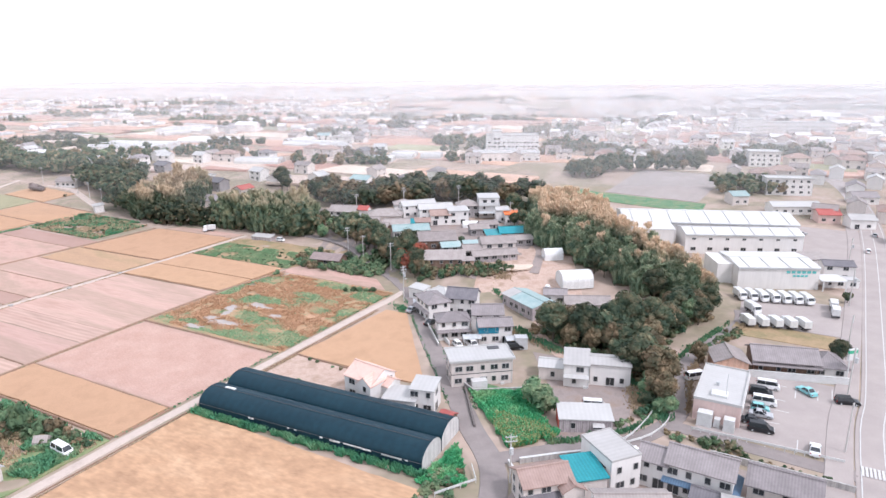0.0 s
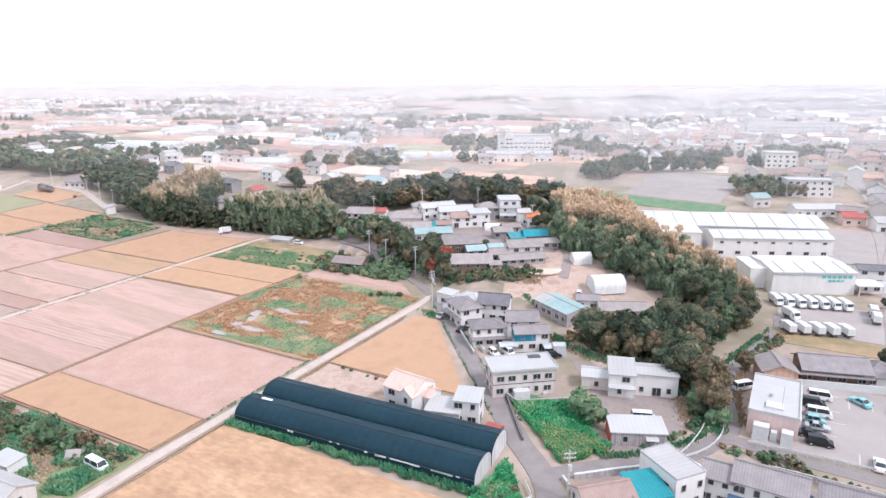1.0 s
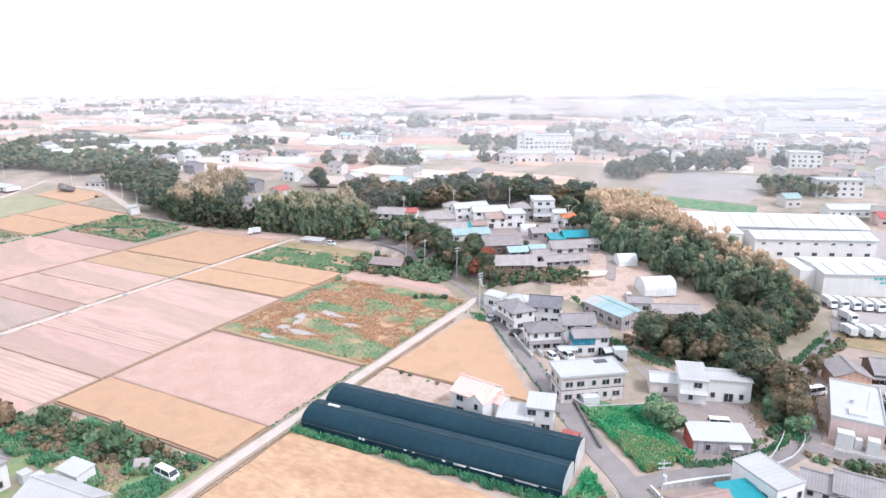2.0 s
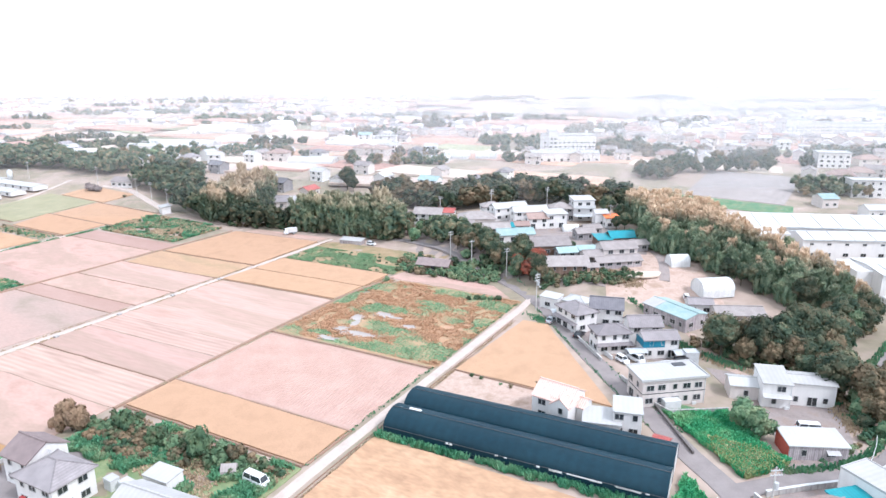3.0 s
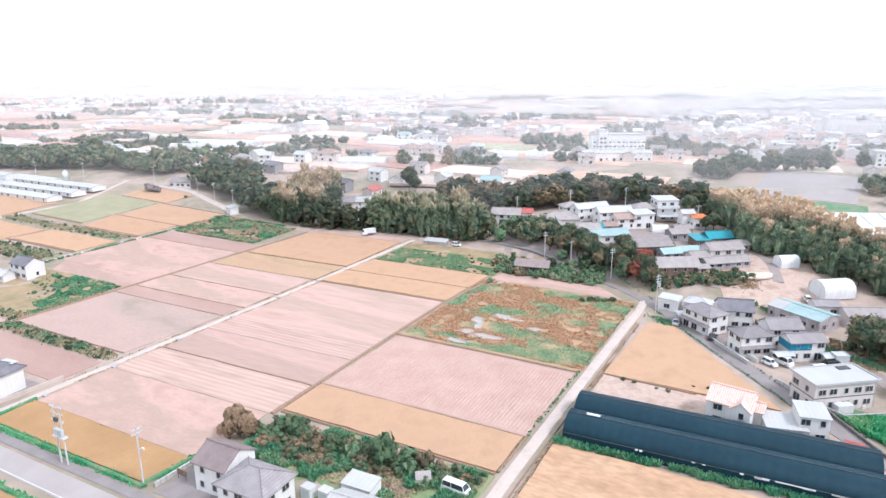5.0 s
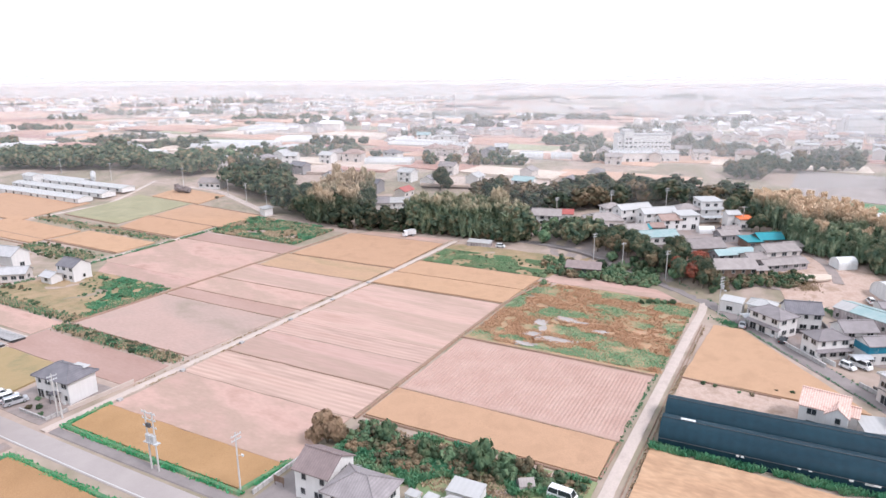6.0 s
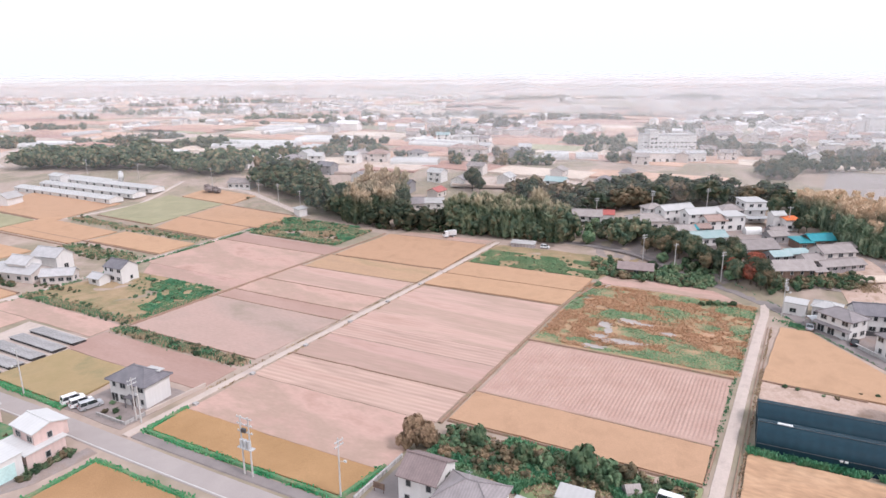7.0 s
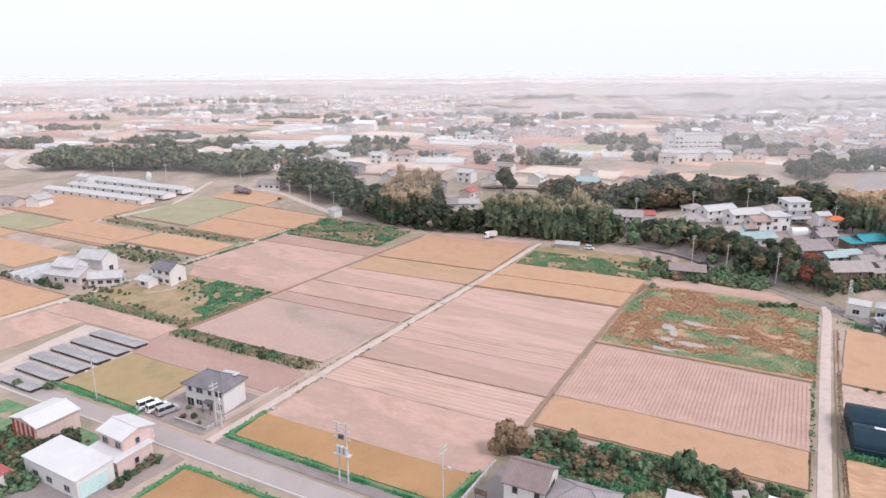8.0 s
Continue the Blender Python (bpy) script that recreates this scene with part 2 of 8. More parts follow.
def road(name, label, pts, width, mat, lift=0.12, category="road"):
    w = width / 2
    return setting(name, lofted(pts, [(-w - .25, -.35), (-w, 0), (0, .05), (w, 0), (w + .25, -.35)], lift), mat, label, category)


def bund(pts, width=0.9, height=0.35, mat=None, name="bund", label="low earth bund with dry grass between paddies"):
    w = width / 2
    return setting(name, lofted(pts, [(-w, -.2), (-w * .55, height * .9), (0, height), (w * .55, height * .85), (w, -.2)], 0.05, 3.0), mat or BUND, label, "bund")


def field(name, label, mat, a0, a1, b0, b1, lift=0.1, wobble=0.03, cell=3.0, skew=(0, 0, 0, 0), category="field"):
    """A plot of the grid with a raised edge. skew: shifts of a at (a0 b0), (a1 b0), (a1 b1), (a0 b1)."""
    ca, cb = (a0 + a1) / 2, (b0 + b1) / 2
    cx, cy = G(ca, cb)
    na, nb = max(2, int((a1 - a0) / cell)), max(2, int((b1 - b0) / cell))
    s = Shape()
    v = []
    for j in range(nb + 1):
        for i in range(na + 1):
            u, w = i / na, j / nb
            lo = a0 + skew[0] * (1 - w) + skew[3] * w
            hi = a1 + skew[1] * (1 - w) + skew[2] * w
            a, b = lo + (hi - lo) * u, b0 + (b1 - b0) * w
            rim = i in (0, na) or j in (0, nb)
            if rim:
                a += 0.25 * noise.noise((a * .31, b * .31, 3.1))
                b += 0.25 * noise.noise((a * .31, b * .31, 7.7))
            x, y = G(a, b)
            z = land(x, y) + lift + wobble * 2 * noise.noise((a * .2, b * .2, 1.3))
            v.append((a - ca, b - cb, z))
    f = [(j * (na + 1) + i, j * (na + 1) + i + 1, (j + 1) * (na + 1) + i + 1, (j + 1) * (na + 1) + i) for j in range(nb) for i in range(na)]
    ring = ([i for i in range(na + 1)] + [j * (na + 1) + na for j in range(1, nb + 1)]
            + [nb * (na + 1) + i for i in range(na - 1, -1, -1)] + [j * (na + 1) for j in range(nb - 1, 0, -1)])
    base = len(v)
    v += [(v[i][0], v[i][1], v[i][2] - lift - 0.3) for i in ring]
    n = len(ring)
    f += [(ring[(k + 1) % n], ring[k], base + k, base + (k + 1) % n) for k in range(n)]
    s.add(v, f)
    return setting(name, s, mat, label, category, cx, cy, 0, TURN)

# ---------------------------------------------------------------- ground, fields, roads
edges_x = sorted(set([-420 + 5 * i for i in range(137)] + [-420 - 22 * 1.32 ** i for i in range(1, 17)] + [260 + 22 * 1.32 ** i for i in range(1, 17)]))
edges_y = sorted(set([30 + 5 * i for i in range(111)] + [30 - 30 * 1.5 ** i for i in range(1, 8)] + [580 + 22 * 1.28 ** i for i in range(1, 21)]))
s = Shape()
s.add([(x, y, land(x, y)) for y in edges_y for x in edges_x],
      [(j * len(edges_x) + i, j * len(edges_x) + i + 1, (j + 1) * len(edges_x) + i + 1, (j + 1) * len(edges_x) + i)
       for j in range(len(edges_y) - 1) for i in range(len(edges_x) - 1)])
setting("ground", s, GROUND, "open farmland reaching to the hazy horizon", "ground")

TILLED = "bare pinkish tilled paddy after the harvest"
RIPE = "ripe golden rice paddy with straight edges"
CROP = 0.38
# between the canal and the farm road
field("rice_field", RIPE, RICE, -47.6, -0.6, -11.8, 0.4, CROP, .06)
field("rice_field", "golden rice paddy with fallen patches beside the greenhouse", RICE_FALLEN, 5.2, 58, -34, 1.5, CROP, .12, 2.0, skew=(0, 0, 1, 0))
field("rice_field", "golden wedge of rice between two roads", RICE, 5.4, 36, 33.5, 69, CROP, .06, skew=(0, 5, -21.5, 2.2))
field("weed_plot", "dry weedy plot behind the greenhouse", DIRT, 5.4, 28, 22, 33.2, .1, .08, skew=(0, 0, 6, 0), category="plot")
# between the concrete path and the canal
field("rice_field", "rusty rice paddy edged with green grass", RICE_RUST, -97.6, -52.5, -41.2, -32.4, CROP, .06, skew=(0, 0, 3, -.6))
field("tilled_field", TILLED, SOIL, -98, -49.6, -32, -14.3, .1, skew=(0, 0, 0, .4))
field("tilled_field", "tilled paddy with pale straw rows", SOIL_STRAW, -97.6, -49.4, -14, -1, .1, skew=(0, 0, 0, .4))
field("tilled_field", "tilled paddy with pale washed rows", SOIL_ROWS, -97.1, -49.3, -0.4, 13.2, .1, skew=(0, 0, 0, .4))
field("tilled_field", "tilled paddy with faint straw stripes", SOIL_STRAW, -96.6, -49.2, 13.6, 22, .1, skew=(0, 0, 0, .4))
field("tilled_field", TILLED, SOIL_ROWS, -96.1, -49.0, 22.1, 57.8, .1, skew=(0, 0, .8, 1.2))
field("rice_field", RIPE, RICE, -94.6, -48.4, 59, 71.6, CROP, .06, skew=(0, 0, .4, .8))
field("rice_field", RIPE, RICE, -93.6, -47.8, 72.2, 86, CROP, .06, skew=(0, 0, .6, .8))
field("weed_plot", "green weedy plot behind the last paddies", GRASS_DRY, -92.6, -42, 87, 113, .15, .2, skew=(0, -4, 4, .2), category="plot")
field("tilled_field", "narrow strip of pink tilled earth", SOIL, -46, -2.5, 83.5, 92, .1, skew=(0, 0, -9, 2))
# west of the concrete path
field("tilled_field", "brown tilled strip behind the house", SOIL_DARK, -151, -103, -25, -13.5, .1)
field("rice_field", "olive rice paddy beside the house", RICE_OLIVE, -149.6, -122, -43, -25.6, CROP, .06, skew=(0, 0, -2, 1))
field("tilled_field", "greyish tilled paddy with damp stains", SOIL_GREY, -149, -103, -7.4, 21.6, .1, skew=(0, 0, 2.6, 1.5))
field("tilled_field", "narrow tilled strip of brown earth", SOIL_DARK, -147, -100.6, 22, 29, .1)
field("tilled_field", TILLED, SOIL, -147, -99.6, 29.4, 42, .1)
field("tilled_field", TILLED, SOIL_ROWS, -146, -99, 42.4, 58.6, .1)
field("dry_field", "dry brown stubble strip", STUBBLE, -144, -97.4, 59, 74.6, .12, .06)
field("rice_field", RIPE, RICE, -142.6, -96.6, 75.2, 110, CROP, .06, skew=(0, 0, 0, 2))
field("tilled_field", TILLED, SOIL, -188, -148, 26.6, 36.2, .06, skew=(0, -1, 0, -8))
field("tilled_field", TILLED, SOIL, -198, -147.5, 36, 73, .1, skew=(0, 0, 0, -2))
field("tilled_field", "dark reddish tilled strip", SOIL_DARK, -198, -145.5, 73.4, 84, .1)
field("weed_plot", "overgrown fallow plot with dry grass", GRASS_DRY, -201, -150.6, -7, 26, .2, .3, skew=(0, 0, 1.5, 9), category="plot")
field("tilled_field", TILLED, SOIL, -199.5, -152, -17.6, -8.4, .1)
field("tilled_field", TILLED, SOIL, -199.5, -179.5, -46, -18, .1)
field("tilled_field", "pale tilled strip by the lane", SOIL, -146, -97, 111.5, 117, .1, skew=(8, 0, 0, 12))
# beyond the canal in the west
field("rice_field", RIPE, RICE, -246, -204, -31, -7, CROP, .06)
field("rice_field", RIPE, RICE, -296, -206, -46, -32.4, CROP, .06)
field("rice_field", RIPE, RICE, -245, -203, 45, 62, CROP, .06)
field("rice_field", RIPE, RICE, -245.5, -203, 72.6, 92, CROP, .06, skew=(6, 0, 0, 0))
field("rice_field", RIPE, RICE, -243, -199.6, 93, 116, CROP, .06, skew=(0, 0, 2, 0))
field("rice_field", RIPE, RICE, -275, -241, 118, 136, CROP, .06)
field("green_field", "pale green field beyond the paddies", GREEN_FIELD, -283.6, -245.5, 76, 116.6, .3, .06)
field("rice_field", RIPE, RICE, -300, -248, 38, 60, CROP, .06)
field("rice_field", RIPE, RICE, -300, -250, 3, 24.6, CROP, .06)
field("rice_field", RIPE, RICE, -357, -292, 58, 94, CROP, .06)
field("green_field", "pale green field beyond the paddies", GREEN_FIELD, -340, -302, 36, 56, .3, .06)
field("rice_field", RIPE, RICE, -356, -303, 8, 35, CROP, .06)
field("tilled_field", TILLED, SOIL, -380, -342, 36, 57, .1)
field("tilled_field", TILLED, SOIL, -356, -298, -22, 2, .1)
# south of the main road
field("rice_field", "rusty rice paddy south of the road", RICE_RUST, -97, -40, -75, -53.4, CROP, .06, skew=(0, 0, 0, 0))
# field behind the warehouses
field("ploughed_field", "large grey ploughed field behind the warehouse", material("grey_ploughed", [(.33, .29, .27), (.40, .35, .33)], scale=.1, fine=2.0, rows=(2.4, 90, .42)),
      14, 70, 262, 330, .15, .06, 6.0, skew=(4, -6, 0, 8))
field("grass_bank", "green grassy bank before the ploughed field", GRASS, 6, 68, 243, 260, .25, .15, 4.0, category="bank")

# ridged field: sixty raised rows
s = Shape()
pitch = 47.0 / 60
prof = []
for i in range(60):
    a = -23.5 + i * pitch
    prof += [(a, .08), (a + pitch * .22, .24), (a + pitch * .5, .25), (a + pitch * .72, .08)]
prof.append((23.5, .06))
cx, cy = G(-23.9, 16)
rows_v = []
for j in range(13):
    b = -14.4 + 28.8 * j / 12
    for u, z in prof:
        x, y = G(-23.9 + u, 16 + b)
        rows_v.append((u + .12 * noise.noise((u * .1, b * .15, 2)), b, land(x, y) + (z if 0 < j < 12 else .06) + .04 * noise.noise((u, b, 5))))
np_ = len(prof)
s.add(rows_v, [(j * np_ + i, j * np_ + i + 1, (j + 1) * np_ + i + 1, (j + 1) * np_ + i) for j in range(12) for i in range(np_ - 1)])
setting("ridged_field", s, RIDGES, "pale pink field ploughed into narrow ridges", "field", cx, cy, 0, TURN)
field("headland", "flat pink strip along the ridged field", SOIL, -47.4, -0.4, 1, 31, .05, .02)

# marsh plot with open water
field("marsh_plot", "wet fallow plot with rusty reeds and weeds", MARSH, -47.6, 0.4, 32, 83, .12, .12, 2.0, skew=(0, 0, 1, 7))


def pond(a, b, ra, rb, seed):
    r = random.Random(seed)
    cx, cy = G(a, b)
    n = 46
    s = Shape()
    wob = [1 + .55 * noise.noise((math.cos(6.283 * i / n) * 2.2, math.sin(6.283 * i / n) * 2.2, seed * 3.7)) + .22 * (r.random() - .5) for i in range(n)]
    out = [(k * .84 * ra * math.cos(6.283 * i / n), k * .84 * rb * math.sin(6.283 * i / n)) for i, k in enumerate(wob)]
    s.prism(out, -.3, .0)
    setting("pond", s, WATER, "shallow grey puddle of standing water in the marsh", "water", cx, cy, land(cx, cy) + .26, TURN + 10)


PONDS = ((-33.6, 49.5, 2.6, 3.0), (-28.0, 54.5, 3.4, 2.2), (-26.0, 40.2, 6.6, 1.9), (-32.4, 41.0, 2.6, 2.0), (-32.4, 34.4, 3.8, 1.3), (-17.4, 50.2, 2.4, 1.5), (-31.4, 45.4, 1.3, 3.0), (-23.0, 54.0, 2.2, 1.1))
for k, (a, b, ra, rb) in enumerate(PONDS):
    pond(a, b, ra, rb, k + 1)

# roads
FARM_ROAD = [G(a - .15, b) for a, b in ((2.2, -320), (2.2, -110), (2.2, -46), (1.9, -12), (2.1, 4), (2.4, 27), (3.0, 60), (3.6, 77), (3.0, 88))]
road("farm_road", "pale narrow concrete farm road", FARM_ROAD, 2.1, CONCRETE)
setting("ditch", lofted([G(4.3, -320), G(4.3, -12), G(4.6, 27), G(5.2, 68)], [(-.45, .2), (-.3, .22), (-.26, -.1), (.26, -.1), (.3, .2), (.5, .16)], .02), BUND, "narrow drainage ditch along the farm road", "ditch")
road("village_road", "grey asphalt village road", smooth_line([G(a, b) for a, b in ((74, -6), (67.2, 12), (57.5, 23), (52, 29.5), (37.5, 46.4), (22.2, 64.6), (8.5, 82), (-5, 94), (-23, 104.5), (-34, 112.5), (-50, 121), (-75, 128), (-120, 127))]), 4.6, ASPHALT, .14)
PATH_LINE = [G(a, b) for a, b in ((-100.6, -45), (-99.9, -24), (-98.9, 0), (-97.2, 30), (-95.3, 67), (-94, 116))]
road("concrete_path", "long pale concrete path across the paddies", PATH_LINE, 1.7, CONCRETE, .16)
road("main_road", "two-lane asphalt road with white edge line", [G(-420, -49.4), G(-165, -49.2), G(-118, -47.9), G(-60, -47.9), G(260, -47.9)], 4.6, ASPHALT_PALE, .12)
road("sidewalk", "grey sidewalk strip beside the road", [G(-99, -43.8), G(-20, -43.8)], 1.9, ASPHALT, .2, "sidewalk")
road("road_line", "worn white edge line", [G(-420, -51.5), G(-165, -51.2), G(-118, -49.9), G(260, -49.9)], .18, WHITE_LINE, .145, "line")
road("yard_lane", "short gravel lane to the shops", [G(-101.5, -51), G(-102.5, -62), G(-109, -75)], 3.2, GRAVEL, .1)
road("lane", "narrow lane along the woods", smooth_line([G(a, b) for a, b in ((66, 16), (74, 23.5), (82, 29), (88, 37), (91.6, 48), (89.6, 60), (88.4, 70), (91, 82), (97.5, 105), (97, 116))]), 3.6, ASPHALT, .13)
road("lane", "straight lane beside the parking lot", [G(90, 42.6), G(105, 41), G(122, 40)], 3.6, ASPHALT, .11)
HW = smooth_line([G(a, b) for a, b in ((124.6, -40), (126.4, 48), (128.6, 74), (131.4, 126), (134, 178), (135.6, 222), (135.4, 266), (130.6, 315), (122, 350), (114, 386), (100, 432), (78, 490))])
road("highway", "wide pale asphalt highway with white lines", HW, 9.0, ASPHALT_PALE, .15)
w = 3.7
for off, lab in ((-w, "white edge line of the highway"), (0, "white centre line of the highway"), (w, "white edge line of the highway")):
    setting("road_line", lofted(HW, [(off - .1, 0), (off + .1, 0)], .225), WHITE_LINE, lab, "line")
SW_LINE = smooth_line([G(a, b) for a, b in ((117.4, -40), (119.4, 48), (121.4, 74), (124.6, 126), (127.2, 178), (128.8, 222), (128.6, 266))])
road("pavement", "grey pavement beside the highway", SW_LINE, 4.2, ASPHALT_PALE, .24, "pavement")
road("canal_path", "grass path along the canal", [G(-200.5, -12), G(-200.2, 60), G(-200.6, 118)], 1.6, CONCRETE, .14, "path")
road("field_lane", "lane curving round the far paddies", smooth_line([G(a, b) for a, b in ((-192, 119), (-209, 126), (-236, 136), (-252, 141), (-272, 140))]), 3.6, CONCRETE, .14)
road("field_lane", "pale lane between far paddies", [G(-203, -32), G(-202, -8)], 1.8, CONCRETE, .14)
road("field_lane", "pale lane between far paddies", [G(-340, 30), G(-290, 66), G(-283, 98), G(-300, 140)], 2.2, CONCRETE, .14)

# bunds between the plots
bund([G(-48.6, -14), G(-48.6, 30), G(-48.2, 60), G(-44, 84)], 1.0, .4)
for b in (0.7, 31.4):
    bund([G(-48, b), G(0, b)], .6)
bund([G(-47.6, -12.4), G(-.5, -12.4)], .6)
for b in (-32.2, -.7, 58.4, 71.9, 86.4):
    bund([G(-97.4 + max(0, b) * .035, b), G(-49, b)], .34, .2)
for a0, a1, b in ((-150, -103, -7.7), (-148, -100, 21.8), (-147, -99, 29.2), (-146, -98, 42.2), (-145, -97, 58.8), (-144, -96, 74.9), (-199, -147, 73.2)):
    bund([G(a0, b), G(a1, b)], .34, .2)
bund([G(-149.6, -7), G(-147.4, 36), G(-145, 75), G(-143, 110)], 1.0, .4)
for a0, a1, b in ((-245, -201, 71), (-245, -199, 92.5), (-243, -199, 117), (-283, -245, 75.2), (-300, -203, 44), (-357, -248, 36), (-300, -205, -31.8), (-300, -204, -6.4), (-357, -300, 57)):
    bund([G(a0, b), G(a1, b)], .9, .4)
bund([G(5.2, 33.4), G(25, 32.8)], .5, .4)
for pts in ([G(-98.4, -41.9), G(-51, -41.9)], [G(-98.6, -41.5), G(-98.6, -32)], [G(-52, -41.6), G(-50, -31)]):
    bund(pts, 1.1, .5, GRASS, "grass_verge", "bright green grass verge of the olive paddy")
bund([G(-97.4, -52.8), G(-40, -52.8)], 1.2, .45, GRASS, "grass_verge", "bright green grass verge along the road")
bund([G(-97.6, -53), G(-98.4, -75)], 1.2, .45, GRASS, "grass_verge", "bright green grass verge along the lane")
bund([G(-149.6, -44), G(-121.4, -44)], 1.4, .45, GRASS, "grass_verge", "green grass verge along the road")
bund([G(-.3, -11.6), G(0, 1)], .5, .3)

# yards
field("parking_lot", "wide grey asphalt parking lot", ASPHALT_PALE, 97, 120, 43.6, 75.4, .1, .0, 6, skew=(-2, -1.4, 0, 3), category="parking")
field("truck_yard", "grey asphalt truck yard", ASPHALT_PALE, 97, 123.5, 107, 133, .08, .0, 6, skew=(0, 0, 1.6, -1), category="parking")
field("lot", "grey asphalt lot behind the warehouses", ASPHALT_PALE, 107, 127, 168, 238, .06, .0, 6, category="parking")
field("grass_strip", "dry grass strip beside the truck yard", GRASS_DRY, 98.6, 120, 97, 106.4, .15, .05, skew=(-3, 0, 0, -2), category="plot")
field("yard", "pale dirt yard before the sheds", GRAVEL, 55, 88, 30, 62, .06, .03, 3, skew=(20, -3, -8, 0), category="yard")
field("weed_plot", "lush green weedy lot", GRASS, 52.5, 72.5, 20.5, 41, .3, .2, 2, skew=(14, -5.5, -12, -1), category="plot")
field("yard", "grey concrete yard between the houses", GRAVEL, 10, 44, 60, 84, .06, .0, 3, skew=(17, 4, -8, 0), category="yard")
field("dirt_lot", "bare sandy lot with tyre tracks", DIRT, 24, 60, 92, 134, .06, .06, 3, skew=(0, 0, -20, -14), category="plot")
field("yard", "dark asphalt forecourt of the corner house", ASPHALT, -48.5, -35, -42, -27, .1, .0, 3, skew=(0, 0, 0, .5), category="yard")
field("weed_plot", "rough half-dry grass beside the farm road", GRASS_PALE, -34, -.3, -41, -13, .15, .25, 2, category="plot")
field("yard", "pale gravel yard of the house", GRAVEL, -121, -103.4, -44, -27, .08, .0, 3, category="yard")
field("weed_plot", "green garden ground among the roadside buildings", GRASS, -152, -104, -80, -53.4, .1, .1, 2, category="plot")
field("yard", "dark asphalt yard before the low shop", ASPHALT, -124, -106, -80, -62, .14, .0, 3, skew=(0, -2, 2, 0), category="yard")
field("yard", "pale concrete apron under the nursery beds", CONCRETE, -174, -148.6, -51.0, -18.6, .07, .0, 3, skew=(3, 0, 0, -3), category="yard")
field("yard", "gravel yards between the tiled houses", GRAVEL, 72, 117, 4, 33, .04, .0, 4, category="yard")
field("village_ground", "pale yards and lanes of the village", GRAVEL, -60, 36, 98, 160, .05, .05, 6, skew=(16, -4, -14, -20), category="yard")

# ---------------------------------------------------------------- building materials
WALL_WHITE = material("white_render", [(.674, .648, .629), (.729, .706, .688)], scale=.3, fine=6, bump=.05, streak=.06, vary=.04, grain_depth=.03)
WALL_CREAM = material("cream_render", [(.598, .537, .503), (.660, .598, .565)], scale=.3, fine=6, bump=.05, streak=.09, grain_depth=.04, vary=.06)
WALL_PINK = material("pink_render", [(.62, .46, .42), (.70, .54, .50)], scale=.3, fine=6, bump=.05, streak=.09, grain_depth=.04)
WALL_GREY = material("grey_siding", [(.34, .32, .33), (.42, .40, .40)], scale=.3, fine=5, rows=(.5, 0, .15), streak=.25, vary=.1)
WALL_MAUVE = material("weathered_tin", [(.364, .319, .334), (.532, .478, .478)], scale=.5, fine=4, rows=(.35, 0, .2), streak=.35, vary=.1)
WALL_WOOD = material("brown_boards", [(.16, .10, .08), (.25, .17, .13)], scale=.5, fine=5, rows=(.3, 0, .25), streak=.3, vary=.1)
WALL_ORANGE = material("peach_render", [(.60, .38, .28), (.66, .44, .34)], scale=.4, fine=5, streak=.2)
STRIPES_RED = material("red_boards", [(.36, .07, .05), (.44, .10, .07)], scale=.6, fine=5)
TILE_GREY = material("grey_roof_tile", [(.206, .183, .185), (.281, .250, .253)], rough=.55, scale=.5, fine=3, rows=(.45, 0, .1), bump=.2, grain_depth=.06, spec=.4, vary=.18)
TILE_DARK = material("dark_roof_tile", [(.117, .112, .125), (.182, .169, .181)], rough=.5, scale=.5, fine=3, rows=(.45, 0, .1), bump=.2, grain_depth=.06, spec=.45, vary=.15)
TILE_BROWN = material("brown_roof_tile", [(.297, .207, .178), (.374, .270, .236)], rough=.6, scale=.6, fine=3, rows=(.45, 0, .08), bump=.2, grain_depth=.06, vary=.1)
TILE_BEIGE = material("weathered_beige_roof", [(.27, .235, .225), (.35, .31, .295)], rough=.7, scale=.5, fine=3, rows=(.5, 0, .07), bump=.2, grain_depth=.06, vary=.15)
TILE_PALE = material("pale_silver_roof_tile", [(.40, .39, .39), (.50, .485, .485)], rough=.5, scale=.5, fine=3, rows=(.45, 0, .1), bump=.2, grain_depth=.06, vary=.1)
TILE_MAUVE = material("mauve_roof_tile", [(.215, .165, .160), (.275, .215, .205)], rough=.6, scale=.6, fine=3, rows=(.45, 0, .08), bump=.2, grain_depth=.06, vary=.1)
TILE_PINK = material("pink_roof_tile", [(.60, .35, .29), (.72, .52, .45), (.62, .40, .33)], rough=.7, scale=1.4, fine=3, rows=(.4, 0, .2), bump=.4)
TILE_RED = material("red_roof_tin", [(.36, .09, .08), (.44, .13, .11)], rough=.5, scale=.5, fine=4, rows=(.5, 0, .12))
ROOF_WHITE = material("pale_roof_sheet", [(.440, .430, .420), (.490, .482, .474)], rough=.5, scale=.25, fine=3, rows=(.9, 0, .03), bump=.06, vary=.04, grain_depth=.03)
ROOF_BRIGHT = material("white_depot_sheet", [(.55, .545, .535), (.615, .61, .60)], rough=.5, scale=.2, fine=3, rows=(.9, 0, .03), bump=.06, grain_depth=.03)
ROOF_GREY = material("pale_grey_roof", [(.385, .37, .36), (.445, .43, .42)], rough=.6, scale=.25, fine=3, rows=(.9, 0, .04), bump=.06, vary=.05, grain_depth=.03)
ROOF_TEAL = material("teal_roof_sheet", [(.019, .228, .276), (.033, .294, .331)], rough=.4, scale=.4, fine=3, rows=(.6, 0, .12), bump=.2, vary=.06)
